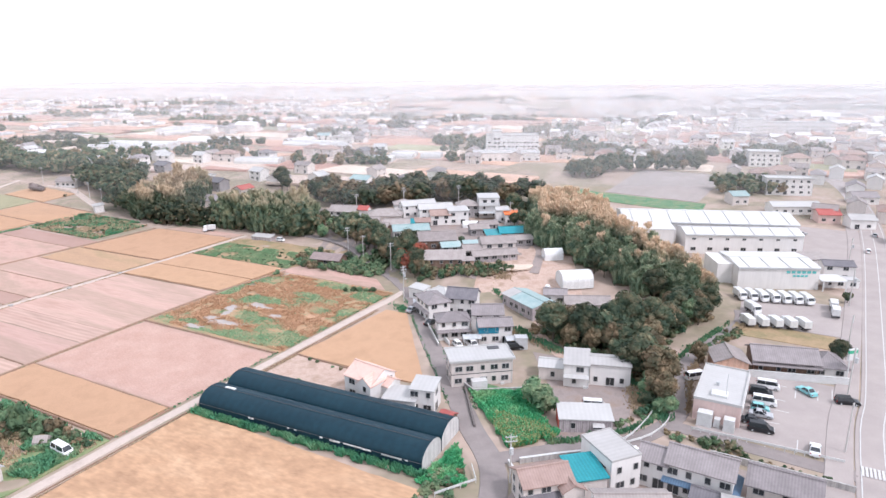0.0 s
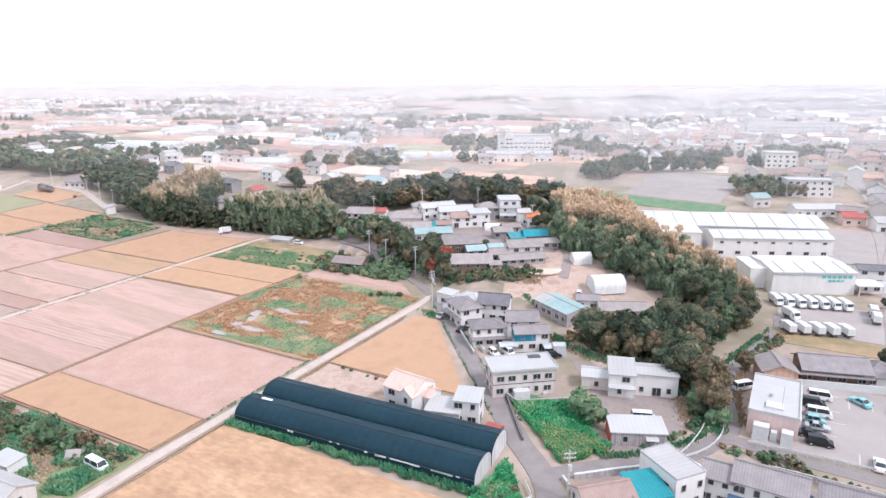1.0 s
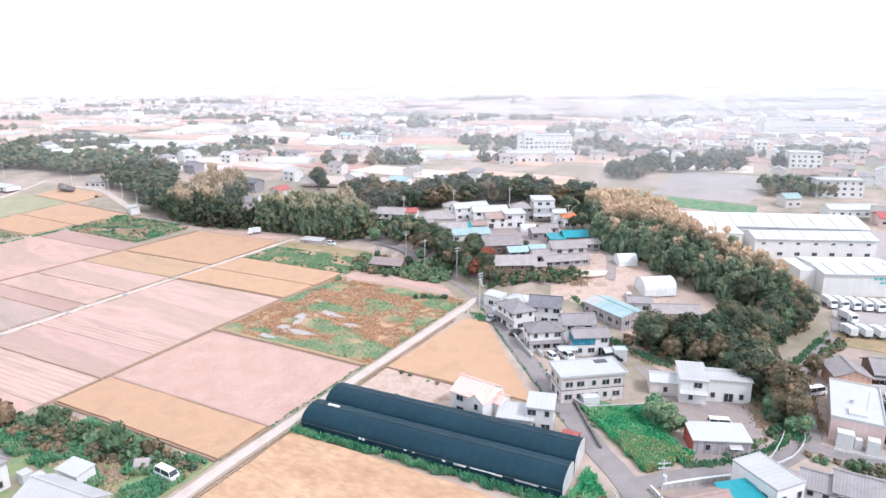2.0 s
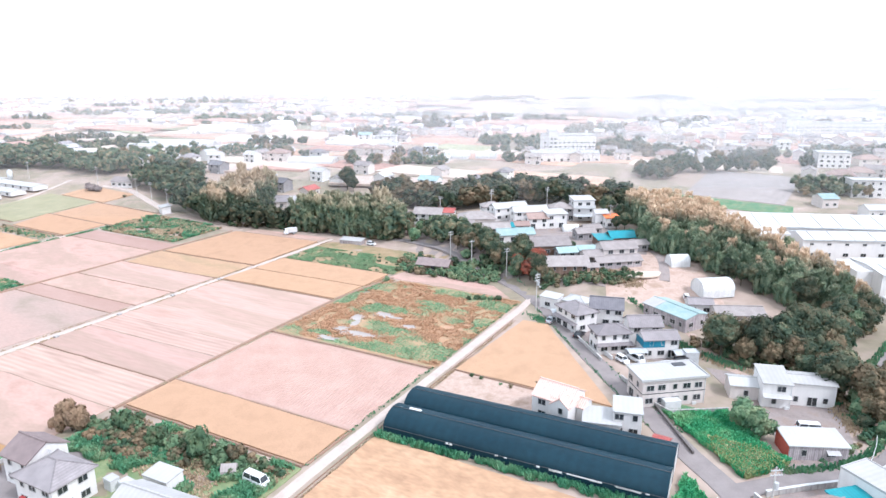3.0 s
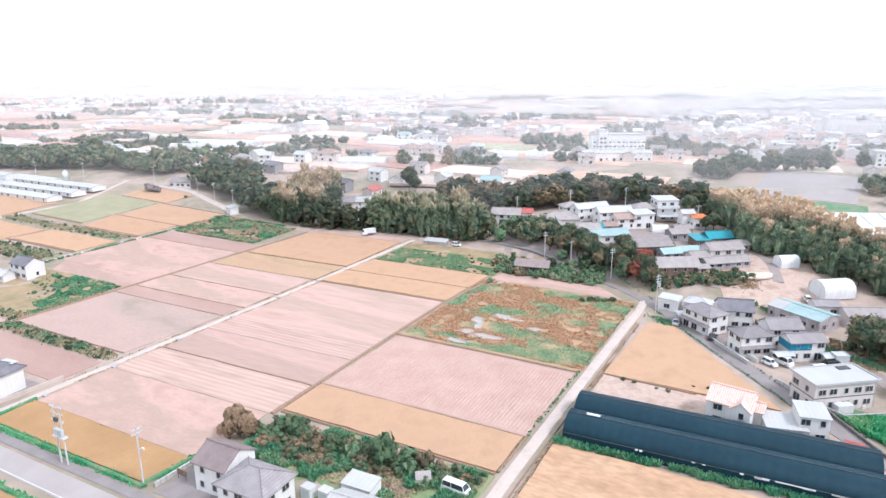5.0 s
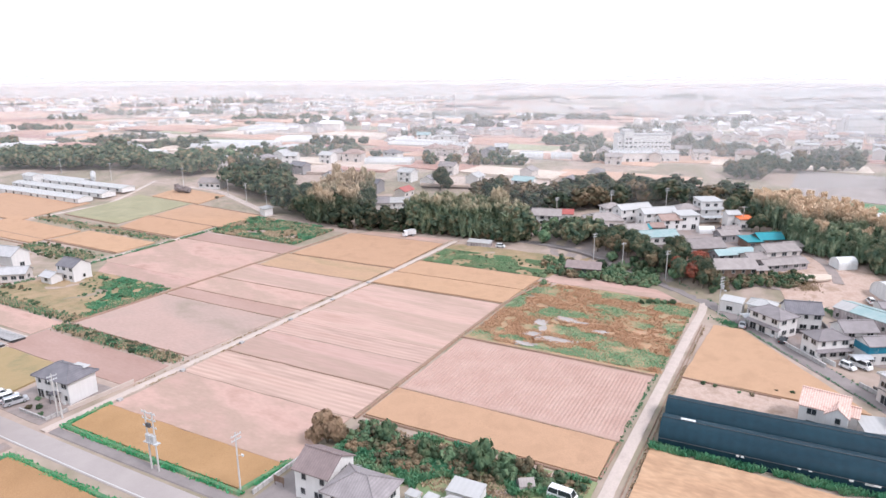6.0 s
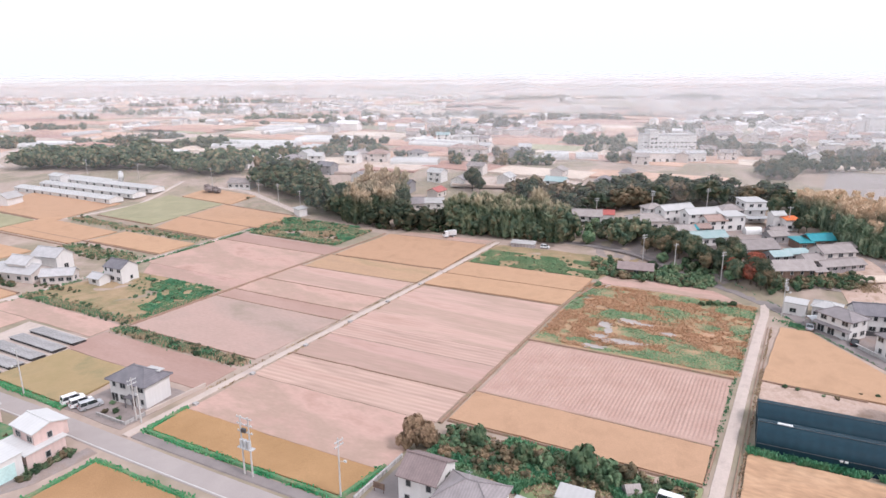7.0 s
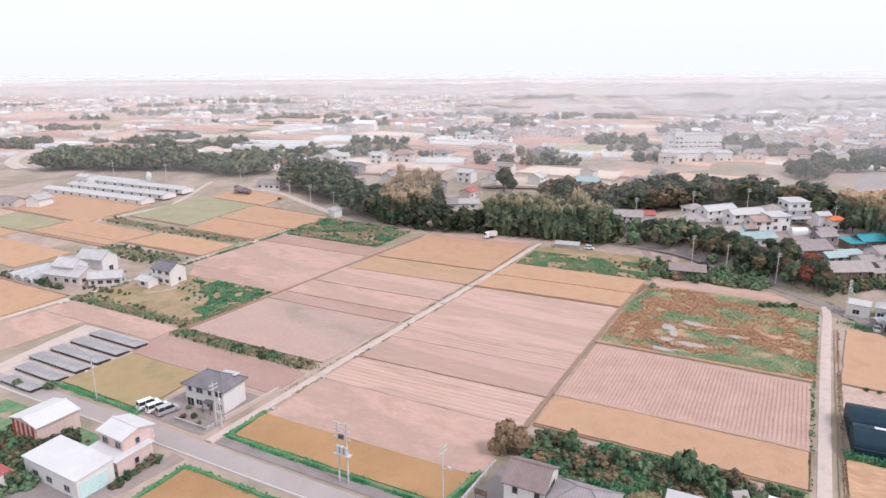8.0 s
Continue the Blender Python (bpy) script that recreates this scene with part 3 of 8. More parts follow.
ROOF_TEAL_PALE = material("faded_teal_roof", [(.27, .385, .385), (.37, .45, .445)], rough=.5, scale=.3, fine=3, rows=(.6, 0, .1), bump=.2, vary=.12)
ROOF_BLUE = material("blue_grey_roof", [(.08, .14, .22), (.12, .19, .28)], rough=.45, scale=.5, fine=3, rows=(.4, 0, .2), bump=.3)
TEAL_WALL = material("teal_siding", [(.02, .16, .25), (.03, .21, .30)], rough=.5, scale=.5, fine=4)
ORANGE_ROOF = material("orange_roof", [(.62, .14, .04), (.70, .20, .06)], rough=.5, scale=.6, fine=4)
STONE_DARK = material("dark_stone_wall", [(.12, .105, .10), (.21, .185, .175)], scale=1.2, fine=5, streak=.2)
CONCRETE_WALL = material("concrete_wall", [(.40, .38, .37), (.50, .48, .46)], scale=.6, fine=5, streak=.3)
WHITE_METAL = material("white_metal", [(.56, .56, .553), (.63, .63, .622)], rough=.4, scale=.8, fine=6, bump=.05)
DARK_METAL = material("dark_metal", [(.06, .06, .065), (.10, .10, .105)], rough=.5, scale=1, fine=6, bump=.05)
GREY_METAL = material("galvanised_metal", [(.42, .43, .44), (.52, .53, .54)], rough=.45, scale=1, fine=6, bump=.05)
POLE = material("concrete_pole", [(.50, .47, .45), (.58, .55, .53)], scale=1, fine=5, streak=.15)
FRAME = material("window_frame", [(.36, .35, .34), (.44, .43, .42)], rough=.4, scale=2, fine=8, bump=0)
GLASS = material("window_glass", [(.025, .03, .035), (.05, .055, .06)], rough=.06, scale=.6, fine=3, bump=0, spec=.7, vary=.3)
SHUTTER = material("pale_teal_shutter", [(.48, .66, .64), (.54, .72, .70)], rough=.5, scale=.8, fine=5, rows=(.3, 0, .06))

MESHES = {}


def cached(key, make):
    if key not in MESHES:
        MESHES[key] = make()
    return MESHES[key]


def window_meshes(w, h):
    def make():
        f = Shape()
        t = .08
        f.box(-w / 2 - t, -w / 2, -.1, .02, -h / 2 - t, h / 2 + t).box(w / 2, w / 2 + t, -.1, .02, -h / 2 - t, h / 2 + t)
        f.box(-w / 2, w / 2, -.1, .02, h / 2, h / 2 + t).box(-w / 2, w / 2, -.14, .02, -h / 2 - t, -h / 2)
        if w > 1.0:
            f.box(-.04, .04, -.08, .01, -h / 2, h / 2)
        p = Shape().box(-w / 2, w / 2, -.035, .015, -h / 2, h / 2)
        return f.mesh("window", FRAME), p.mesh("pane", GLASS)
    return cached(("window", w, h), make)


def window(parent, side, along, z, w, h, half_w, half_d):
    spot = {"S": (along, -half_d, 0), "E": (half_w, along, 90), "N": (along, half_d, 180), "W": (-half_w, along, -90)}[side]
    fm, pm = window_meshes(w, h)
    win = part("window", fm, None, parent, "", pose(spot[0], spot[1], z, 0, 0, spot[2]))
    part("pane", pm, None, win)
    return win


def roof_shape(kind, w, d, eave, rise, over, axis="x", thick=.2):
    """A roof with overhang and thickness; axis: the way the ridge runs."""
    s = Shape()
    if kind in ("gable", "shed", "barrel"):
        span, length = (d, w) if axis == "x" else (w, d)
        half = span / 2 + over
        if kind == "gable":
            slope = rise / (span / 2)
            zo = eave - over * slope
            top = [(-half, zo + thick), (0, eave + rise + thick), (half, zo + thick)]
            prof = [(-half, zo)] + top + [(half, zo), (0, eave + rise)]
        elif kind == "shed":
            slope = rise / span
            prof = [(-half, eave - over * slope), (-half, eave - over * slope + thick), (half, eave + rise + over * slope + thick), (half, eave + rise + over * slope)]
        else:
            n = 10
            arc = [(half * -math.cos(math.pi * i / n), eave + rise * math.sin(math.pi * i / n)) for i in range(n + 1)]
            prof = [(u, z + thick) for u, z in arc] + [(u, z) for u, z in arc[::-1]]
        if axis == "y":
            prof = prof[::-1]
        s.extrude(prof, axis, -length / 2 - over * .7, length / 2 + over * .7)
    elif kind == "hip":
        hw, hd = w / 2 + over, d / 2 + over
        slope = rise / (min(w, d) / 2)
        zo = eave - over * slope
        r = max(.2, abs(w - d) / 2)
        ridge = [(-r, 0), (r, 0)] if w >= d else [(0, -r), (0, r)]
        lo = [(-hw, -hd, zo), (hw, -hd, zo), (hw, hd, zo), (-hw, hd, zo)]
        up = [(x, y, z + thick) for x, y, z in lo] + [(x, y, eave + rise + thick) for x, y in ridge]
        v = lo + up
        if w >= d:
            f = [(4, 5, 9, 8), (5, 6, 9), (6, 7, 8, 9), (7, 4, 8)]
        else:
            f = [(4, 5, 8), (5, 6, 9, 8), (6, 7, 9), (7, 4, 8, 9)]
        s.add(v, f + [(0, 1, 5, 4), (1, 2, 6, 5), (2, 3, 7, 6), (3, 0, 4, 7), (3, 2, 1, 0)])
    else:  # flat
        hw, hd = w / 2 + over, d / 2 + over
        s.box(-hw, hw, -hd, hd, eave, eave + .22)
        for x0, x1, y0, y1 in ((-hw, hw, -hd, -hd + .18), (-hw, hw, hd - .18, hd), (-hw, -hw + .18, -hd + .18, hd - .18), (hw - .18, hw, -hd + .18, hd - .18)):
            s.box(x0, x1, y0, y1, eave + .22, eave + .22 + rise)
    return s


def ridge_shape(kind, w, d, eave, rise, over, axis):
    s = Shape()
    z = eave + rise + .16
    if kind == "gable":
        n = (w if axis == "x" else d) / 2 + over * .72
        s.extrude([(-.22, z), (-.14, z + .2), (.14, z + .2), (.22, z)], axis, -n, n)
    elif kind == "hip":
        r = max(.2, abs(w - d) / 2)
        ends = [Vector((-r, 0, z)), Vector((r, 0, z))] if w >= d else [Vector((0, -r, z)), Vector((0, r, z))]
        s.tube(ends[0], ends[1], .16, sides=6)
        slope = rise / (min(w, d) / 2)
        for sx in (-1, 1):
            for sy in (-1, 1):
                e = ends[(sx > 0) if w >= d else (sy > 0)]
                s.tube(e, (sx * (w / 2 + over), sy * (d / 2 + over), eave - over * slope + .24), .13, sides=5)
    return s


def block(parent, x, y, w, d, eave, kind="gable", rise=1.6, axis="x", over=.55, wall=None, roof=None, wins=None, z0=-.4, wall_name="wall", rot=0.0, band=None, seed=0, win=(1.5, 1.1)):
    """One volume of a building: walls with gables, roof, ridge, windows. wins: side -> (columns, storeys)."""
    r = random.Random(seed * 77 + int(abs(x * 13 + y * 7 + w * 31)))
    hw, hd = w / 2, d / 2
    s = Shape().box(-hw, hw, -hd, hd, z0, eave)
    if kind == "gable":
        if axis == "x":
            for sx in (-1, 1):
                s.add([(sx * hw, -hd, eave), (sx * hw, hd, eave), (sx * hw, 0, eave + rise), (sx * (hw - .15), -hd, eave), (sx * (hw - .15), hd, eave), (sx * (hw - .15), 0, eave + rise)],
                      [(0, 1, 2), (5, 4, 3), (0, 2, 5, 3), (2, 1, 4, 5)])
        else:
            for sy in (-1, 1):
                s.add([(-hw, sy * hd, eave), (hw, sy * hd, eave), (0, sy * hd, eave + rise), (-hw, sy * (hd - .15), eave), (hw, sy * (hd - .15), eave), (0, sy * (hd - .15), eave + rise)],
                      [(0, 1, 2), (5, 4, 3), (0, 2, 5, 3), (2, 1, 4, 5)])
    elif kind == "shed":
        if axis == "x":
            s.add([(-hw, -hd, eave), (hw, -hd, eave), (hw, hd, eave), (-hw, hd, eave), (-hw, hd, eave + rise), (hw, hd, eave + rise)],
                  [(0, 3, 4), (1, 5, 2), (3, 2, 5, 4), (0, 4, 5, 1)])
    elif kind == "barrel":
        n = 10
        for e in (-1, 1):
            span, length = (d, w) if axis == "x" else (w, d)
            arc = [(span / 2 * -math.cos(math.pi * i / n), eave + rise * math.sin(math.pi * i / n)) for i in range(n + 1)]
            pts = [(e * length / 2, u, z) if axis == "x" else (u, e * length / 2, z) for u, z in arc]
            s.add(pts, [tuple(range(n + 1))])
    m = pose(x, y, 0, 0, 0, rot)
    body = part(wall_name, s, wall, parent, "", m)
    part("roof", roof_shape(kind, w, d, eave, rise, over, axis), roof, parent, "", m)
    if kind in ("gable", "hip") and eave > 2.4:
        part("ridge_cap", ridge_shape(kind, w, d, eave, rise, over, axis), roof, parent, "", m)
    if band:
        b = Shape()
        z = band[0]
        b.box(-hw - .05, hw + .05, -hd - .05, -hd + .02, z, z + .16).box(hw - .02, hw + .05, -hd + .02, hd + .02, z, z + .16).box(-hw - .05, -hw + .02, -hd + .02, hd + .02, z, z + .16)
        part("trim_band", b, band[1], parent, "dark trim band", m)
    for side, (cols, floors) in (wins or {}).items():
        run = w if side in "SN" else d
        for k in range(floors):
            z = 1.5 + 2.75 * k
            if z + .7 > eave:
                z = eave - .95
            for c in range(cols):
                u = -run / 2 + run * (c + .5) / cols + (r.random() - .5) * run / cols * .3
                ww, hh = win
                if r.random() < .3:
                    ww = .8
                if k == 0 and r.random() < .3 and eave > 4:
                    ww, hh = 1.7, 1.8
                window(body, side, u, min(z, eave - hh / 2 - .15) if hh < 1.6 else 1.15, ww, hh, hw, hd)
    return body


def house(label, x, y, rot, w, d, eave, kind="gable", rise=1.7, axis="x", wall=None, roof=None, wins=None, over=.6, name="house", category="house", group="", z=None, skirt=None, porch=None, band=None, seed=0):
    h = thing(name, label, category, x, y, rot, z, group)
    body = block(h, 0, 0, w, d, eave, kind, rise, axis, over, wall, roof, {"S": (3, 2), "E": (2, 2)} if wins is None else wins, band=band, seed=seed)
    if skirt:   # a lower eave roof over the ground floor
        zs, mat, sides = skirt
        for side in sides:
            run, off, turn = (w, d / 2, 0) if side == "S" else (d, w / 2, 90)
            s = Shape().extrude([(-off - 1.1, zs - .35), (-off - 1.1, zs - .2), (-off + .02, zs + .22), (-off + .02, zs + .05)], "x", -run / 2 - .5, run / 2 + .5)
            part("lower_roof", s, mat, h, "", pose(0, 0, 0, 0, 0, turn))
    if porch:
        u, pw = porch
        s = Shape().box(u - pw / 2, u + pw / 2, -d / 2 - 1.5, -d / 2 + .02, 2.45, 2.62).box(u - pw / 2 + .05, u - pw / 2 + .2, -d / 2 - 1.4, -d / 2 - 1.25, -.3, 2.45).box(u + pw / 2 - .2, u + pw / 2 - .05, -d / 2 - 1.4, -d / 2 - 1.25, -.3, 2.45)
        part("porch", s, roof, h)
        part("door", Shape().box(u - .5, u + .5, -d / 2 - .06, -d / 2 + .02, -.1, 2.1), WALL_WOOD, h, "brown front door")
    if eave > 4.5:   # outdoor units, meter boxes
        r = random.Random(int(x * 10 + y))
        part("air_conditioner", Shape().box(w * .3, w * .3 + .8, -d / 2 - .4, -d / 2 - .1, -.1, .55), WHITE_METAL, h)
        part("downpipe", Shape().tube((w / 2 - .15, -d / 2 - .08, -.2), (w / 2 - .15, -d / 2 - .08, eave - .1), .05, sides=6), GREY_METAL, h)
    return h


# ---------------------------------------------------------------- black greenhouse
def black_greenhouse():
    net = material("black_netting", [(.004, .024, .038), (.008, .034, .050)], rough=.5, scale=.15, fine=1.2, rows=(1.9, 0, .06), bump=.03, spec=.22, grain_depth=.08)
    film = material("torn_white_film", [(.66, .66, .65), (.76, .76, .75)], rough=.4, scale=1, fine=5)
    cap = material("pale_end_film", [(.52, .51, .50), (.64, .625, .61)], rough=.5, scale=.6, fine=4, streak=.25)
    x, y = G(31.2, 8.0)
    g = thing("greenhouse", "long twin-span greenhouse covered in black netting", "greenhouse", x, y, TURN + 3.4)
    L, W, wall, rise = 50.6, 7.6, 2.1, 2.2
    n = 14
    for k, off in enumerate((0.0, 7.9)):
        arc = [(off - W / 2 * math.cos(math.pi * i / n), wall + rise * math.sin(math.pi * i / n)) for i in range(n + 1)]
        prof = [(off - W / 2 - .05, -.2)] + arc + [(off + W / 2 + .05, -.2)]
        s = Shape()
        m = len(prof)
        steps = 46
        v = []
        for j in range(steps + 1):
            u = -L / 2 + L * j / steps
            for i, (p, z) in enumerate(prof):
                sag = 0.05 * math.cos(2 * math.pi * j / 2.0) if 0 < i < m - 1 else 0
                v.append((u, p, z + sag * .2 + .03 * noise.noise((u * .4, p, 4))))
        s.add(v, [(j * m + i, (j + 1) * m + i, (j + 1) * m + i + 1, j * m + i + 1) for j in range(steps) for i in range(m - 1)])
        part("cover", s, net, g, "black netting cover", smooth=True)
        for e in (-1, 1):
            c = Shape().extrude([(p, z - .03) for p, z in prof], "x", e * (L / 2 - .1) - .05, e * (L / 2 - .1) + .05)
            part("end_wall", c, cap if e > 0 else net, g, "pale film end wall" if e > 0 else "")
        part("ridge_rail", Shape().tube((-L / 2, off, wall + rise + .05), (L / 2, off, wall + rise + .05), .06, sides=6), DARK_METAL, g)
    # side rail with scraps of white film
    part("side_rail", Shape().tube((-L / 2, -W / 2 - .12, wall), (L / 2, -W / 2 - .12, wall), .05, sides=6), DARK_METAL, g)
    r = random.Random(5)
    for k in range(16):
        u = -L / 2 + 4 + r.random() * (L - 6)
        ln = r.choice((.6, 1.0, 2.2, 4.0)) if u > 0 else .5
        part("film_scrap", Shape().box(u, u + ln, -W / 2 - .2, -W / 2 - .1, wall - .12 - .25 * r.random(), wall + .02), film, g, "scrap of white film")
    for u, w, p, z in ((-L / 2 + 3.2, 2.6, 0.6, wall + rise + .08), (-L / 2 + 6.4, 3.0, 3.6, wall + .75), (-L / 2 + 1.6, 1.4, 3.9, wall + .5)):
        part("film_patch", Shape().box(u, u + w, p - .35, p + .35, z - .25, z + .03, .1), film, g, "torn patch showing white film")
    part("gutter", Shape().box(-L / 2, L / 2, W / 2 - .1, W / 2 + .4, wall - .1, wall + .06), DARK_METAL, g)


black_greenhouse()

# ---------------------------------------------------------------- houses in the west
def corner_house():
    h = house("two-storey cream house with a grey hipped roof", -180.5, 133.7, -20, 10.0, 6.6, 5.4, "hip", 1.9, wall=WALL_WHITE, roof=TILE_DARK, wins={"S": (4, 2)}, porch=(1.5, 2.2), seed=3)
    part("chimney_panel", Shape().box(.5, 4.4, 1.4, 3.0, 6.35, 6.5), ROOF_WHITE, h, "pale panel on the rear roof slope")


corner_house()
fb = house("low white shop building with a flat sheet roof", -195.6, 106.5, -26, 15.2, 6.6, 3.7, "shed", .35, wall=WALL_WHITE, roof=ROOF_BRIGHT, wins={"S": (3, 1)}, over=.25, name="shop_building", category="building")
part("shutter", Shape().box(7.62, 7.7, -2.9, 2.0, 0, 3.0), SHUTTER, fb, "pale teal roller shutter")
sh = house("pink two-storey house with a white roof", -189.4, 111.9, -27, 8.6, 7.0, 3.0, "shed", .3, wall=WALL_PINK, roof=ROOF_BRIGHT, wins={"S": (2, 1), "E": (1, 1)}, over=.4)
block(sh, -.6, 2.0, 7.0, 6.2, 5.6, "gable", .9, "x", .4, WALL_PINK, ROOF_BRIGHT, {"S": (2, 2), "E": (1, 2)}, z0=2.9, seed=8)
st = house("white-roofed barn with a red and white striped front", -209.2, 120.8, -26, 8.4, 8.2, 4.0, "gable", .9, "y", wall=WALL_PINK, roof=ROOF_BRIGHT, wins={}, over=.4, name="barn", category="barn")
for k in range(5):
    part("red_board", Shape().box(-4.0 + k * 1.6, -3.2 + k * 1.6, -4.16, -4.08, -.2, 3.9), STRIPES_RED, st, "red painted board")
tiny = house("small shed with a red tin roof", -206.5, 103.5, -26, 4, 3.4, 2.4, "gable", .6, wall=WALL_WHITE, roof=TILE_RED, wins={}, over=.3, name="shed", category="shed")

ch = house("white corner house with mauve and grey tiled roofs", -116.4, 102.3, -23, 6.6, 7.0, 5.3, "gable", 1.9, wall=WALL_WHITE, roof=TILE_MAUVE, wins={"S": (2, 2), "E": (1, 2)}, over=.45)
block(ch, 9.0, -2.6, 9.2, 7.2, 5.3, "hip", 1.9, "x", .5, WALL_WHITE, TILE_GREY, {"S": (3, 2), "E": (2, 2)}, seed=4)
part("antenna", Shape().tube((8.6, -2.6, 7.0), (8.6, -2.6, 9.0), .03, sides=5).box(8.1, 9.1, -2.63, -2.57, 8.7, 8.76).box(8.3, 8.9, -2.63, -2.57, 8.4, 8.46), GREY_METAL, ch, "roof antenna")
house("white garden shed with a flat roof", -93.2, 99.8, -22, 5.4, 3.4, 2.4, "shed", .3, wall=WALL_WHITE, roof=ROOF_WHITE, wins={}, over=.15, name="shed", category="shed")
for x, y in ((-101.6, 99.0), (-98.6, 98.2)):
    b = thing("storage_box", "small white steel storage box beside the house", "storage box", x, y, -28, group="storage boxes")
    part("body", Shape().box(-1.0, 1.0, -.8, .8, 0, 2.0), WHITE_METAL, b)
    part("lid", Shape().box(-1.1, 1.1, -.9, .9, 2.0, 2.14, .05), ROOF_WHITE, b)
    part("door", Shape().box(-.8, .8, -.84, -.8, .1, 1.8), GREY_METAL, b)
house("low house with a pale grey gabled roof", -90.4, 92.2, -20, 13.0, 6.0, 2.7, "gable", 1.4, wall=WALL_CREAM, roof=ROOF_GREY, wins={"S": (4, 1), "E": (1, 1)}, over=.5)
tent = thing("garden_hut", "small tan tarpaulin hut among the bushes", "hut", -83.6, 103.6, 10)
part("cover", Shape().extrude([(-1.3, 0), (-1.1, 1.2), (0, 2.1), (1.1, 1.2), (1.3, 0)], "x", -1.3, 1.3), TILE_BEIGE, tent)
part("door", Shape().box(-1.54, -1.5, -.5, .4, 0, 1.5), DARK_METAL, tent)

# farm in the far paddies
fm = house("silver-tiled farmhouse with a raised middle roof", -262, 213, -14, 15, 8.5, 3.2, "gable", 2.0, wall=WALL_CREAM, roof=TILE_PALE, wins={"S": (4, 1), "E": (2, 1)}, name="farmhouse", category="house")
block(fm, -1, 1, 8.5, 6, 5.6, "gable", 1.9, "x", .6, WALL_WHITE, TILE_PALE, {"S": (3, 1)}, z0=3.3, seed=2)
house("grey-tiled annexe with cream walls", -248, 210, 14, 10, 5.5, 3.0, "gable", 1.4, wall=WALL_CREAM, roof=TILE_PALE, wins={"S": (4, 1), "E": (1, 1)}, name="annexe", category="house")
house("tall grey barn behind the farmhouse", -260, 225, -14, 11, 7, 5.2, "gable", 2.2, wall=WALL_WHITE, roof=TILE_PALE, wins={"E": (1, 1)}, name="barn", category="barn")
house("small white house with a dark gabled roof", -228.4, 213, -22, 8.2, 6.6, 5.0, "gable", 1.9, wall=WALL_WHITE, roof=TILE_DARK, wins={"S": (3, 2), "E": (1, 1)}, over=.3)
house("low tiled wing of the white house", -233.5, 208.4, -22, 5, 4, 2.6, "gable", 1.0, wall=WALL_WHITE, roof=TILE_PALE, wins={"S": (1, 1)}, name="annexe", category="house")


def tunnel(label, x, y, rot, length, width, height, mat, group="", name="polytunnel", ends=None, category="greenhouse", wall=.8, z=None):
    t = thing(name, label, category, x, y, rot, z, group)
    n = 10
    arc = [(-width / 2 * math.cos(math.pi * i / n), wall + (height - wall) * math.sin(math.pi * i / n)) for i in range(n + 1)]
    prof = [(-width / 2, -.2)] + arc + [(width / 2, -.2)]
    part("cover", Shape().extrude(prof, "x", -length / 2, length / 2, closed=False), mat, t, smooth=False)
    for e in (-1, 1):
        part("end_wall", Shape().extrude(prof, "x", e * (length / 2 - .12) - .05, e * (length / 2 - .12) + .05), ends or mat, t)
    for k in range(max(2, int(length / 3))):
        u = -length / 2 + length * k / (max(2, int(length / 3)) - 1)
        part("hoop", Shape().extrude([(p * 1.012, z * 1.012) for p, z in prof] + [(p * .99, z * .99) for p, z in prof[::-1]], "x", u - .05, u + .05), WHITE_METAL, t)
    return t


FILM = material("greenhouse_film", [(.68, .68, .67), (.74, .74, .73)], rough=.4, scale=.3, fine=3, bump=.1, streak=.1, vary=.06)
OLD_FILM = material("dull_greenhouse_film", [(.36, .36, .37), (.50, .50, .50)], rough=.4, scale=.5, fine=3, bump=.1, streak=.2, vary=.1)
for k in range(3):
    tunnel("greenhouse of dull film beside the farm", -281 + 4.6 * k, 219 - 2.2 * k, 62, 13, 4.8, 2.3, OLD_FILM, "farm greenhouses")
tunnel("large white vaulted storage hut", 25.4, 193.8, 12, 9.6, 7.0, 4.6, FILM, name="vaulted_hut", category="hut", wall=2.0)
tunnel("small white vaulted hut", 20.4, 212.5, 10, 6.2, 4.6, 3.4, FILM, name="vaulted_hut", category="hut", wall=1.4)
# long poultry sheds behind the far paddies
for k, (cx, cy, L) in enumerate(((-330, 343, 80), (-322, 352, 78), (-314, 361, 72), (-334, 372.5, 40))):
    hs = house("long low white farm shed behind the paddies", cx, cy, -24, L, 8.0, 1.7, "gable", .9, wall=WALL_WHITE, roof=ROOF_WHITE, wins={"S": (int(L / 7), 1)}, over=.3, name="farm_shed", category="shed", group="long farm sheds")
house("tall white head house of the farm sheds", -352, 372, -24, 10, 6, 4.6, "gable", .9, wall=WALL_WHITE, roof=ROOF_WHITE, wins={"S": (2, 1)}, name="farm_shed", category="shed")
silo = thing("silo", "white feed silo beside the farm sheds", "silo", -312, 366)
part("tank", Shape().tube((0, 0, 2.2), (0, 0, 6.2), 1.4, sides=14).tube((0, 0, 6.2), (0, 0, 7.2), 1.4, .3, sides=14).tube((0, 0, 1.0), (0, 0, 2.2), .4, 1.4, sides=14), WHITE_METAL, silo, smooth=True)
for k in range(4):
    part("leg", Shape().tube((math.cos(k * 1.57) * 1.2, math.sin(k * 1.57) * 1.2, -.2), (math.cos(k * 1.57) * 1.2, math.sin(k * 1.57) * 1.2, 2.4), .08, sides=5), GREY_METAL, silo)
house("grey farmhouse with a long hedge", -366, 325, -8, 14, 7, 3.0, "gable", 1.8, wall=WALL_CREAM, roof=TILE_BEIGE, wins={"S": (3, 1)})
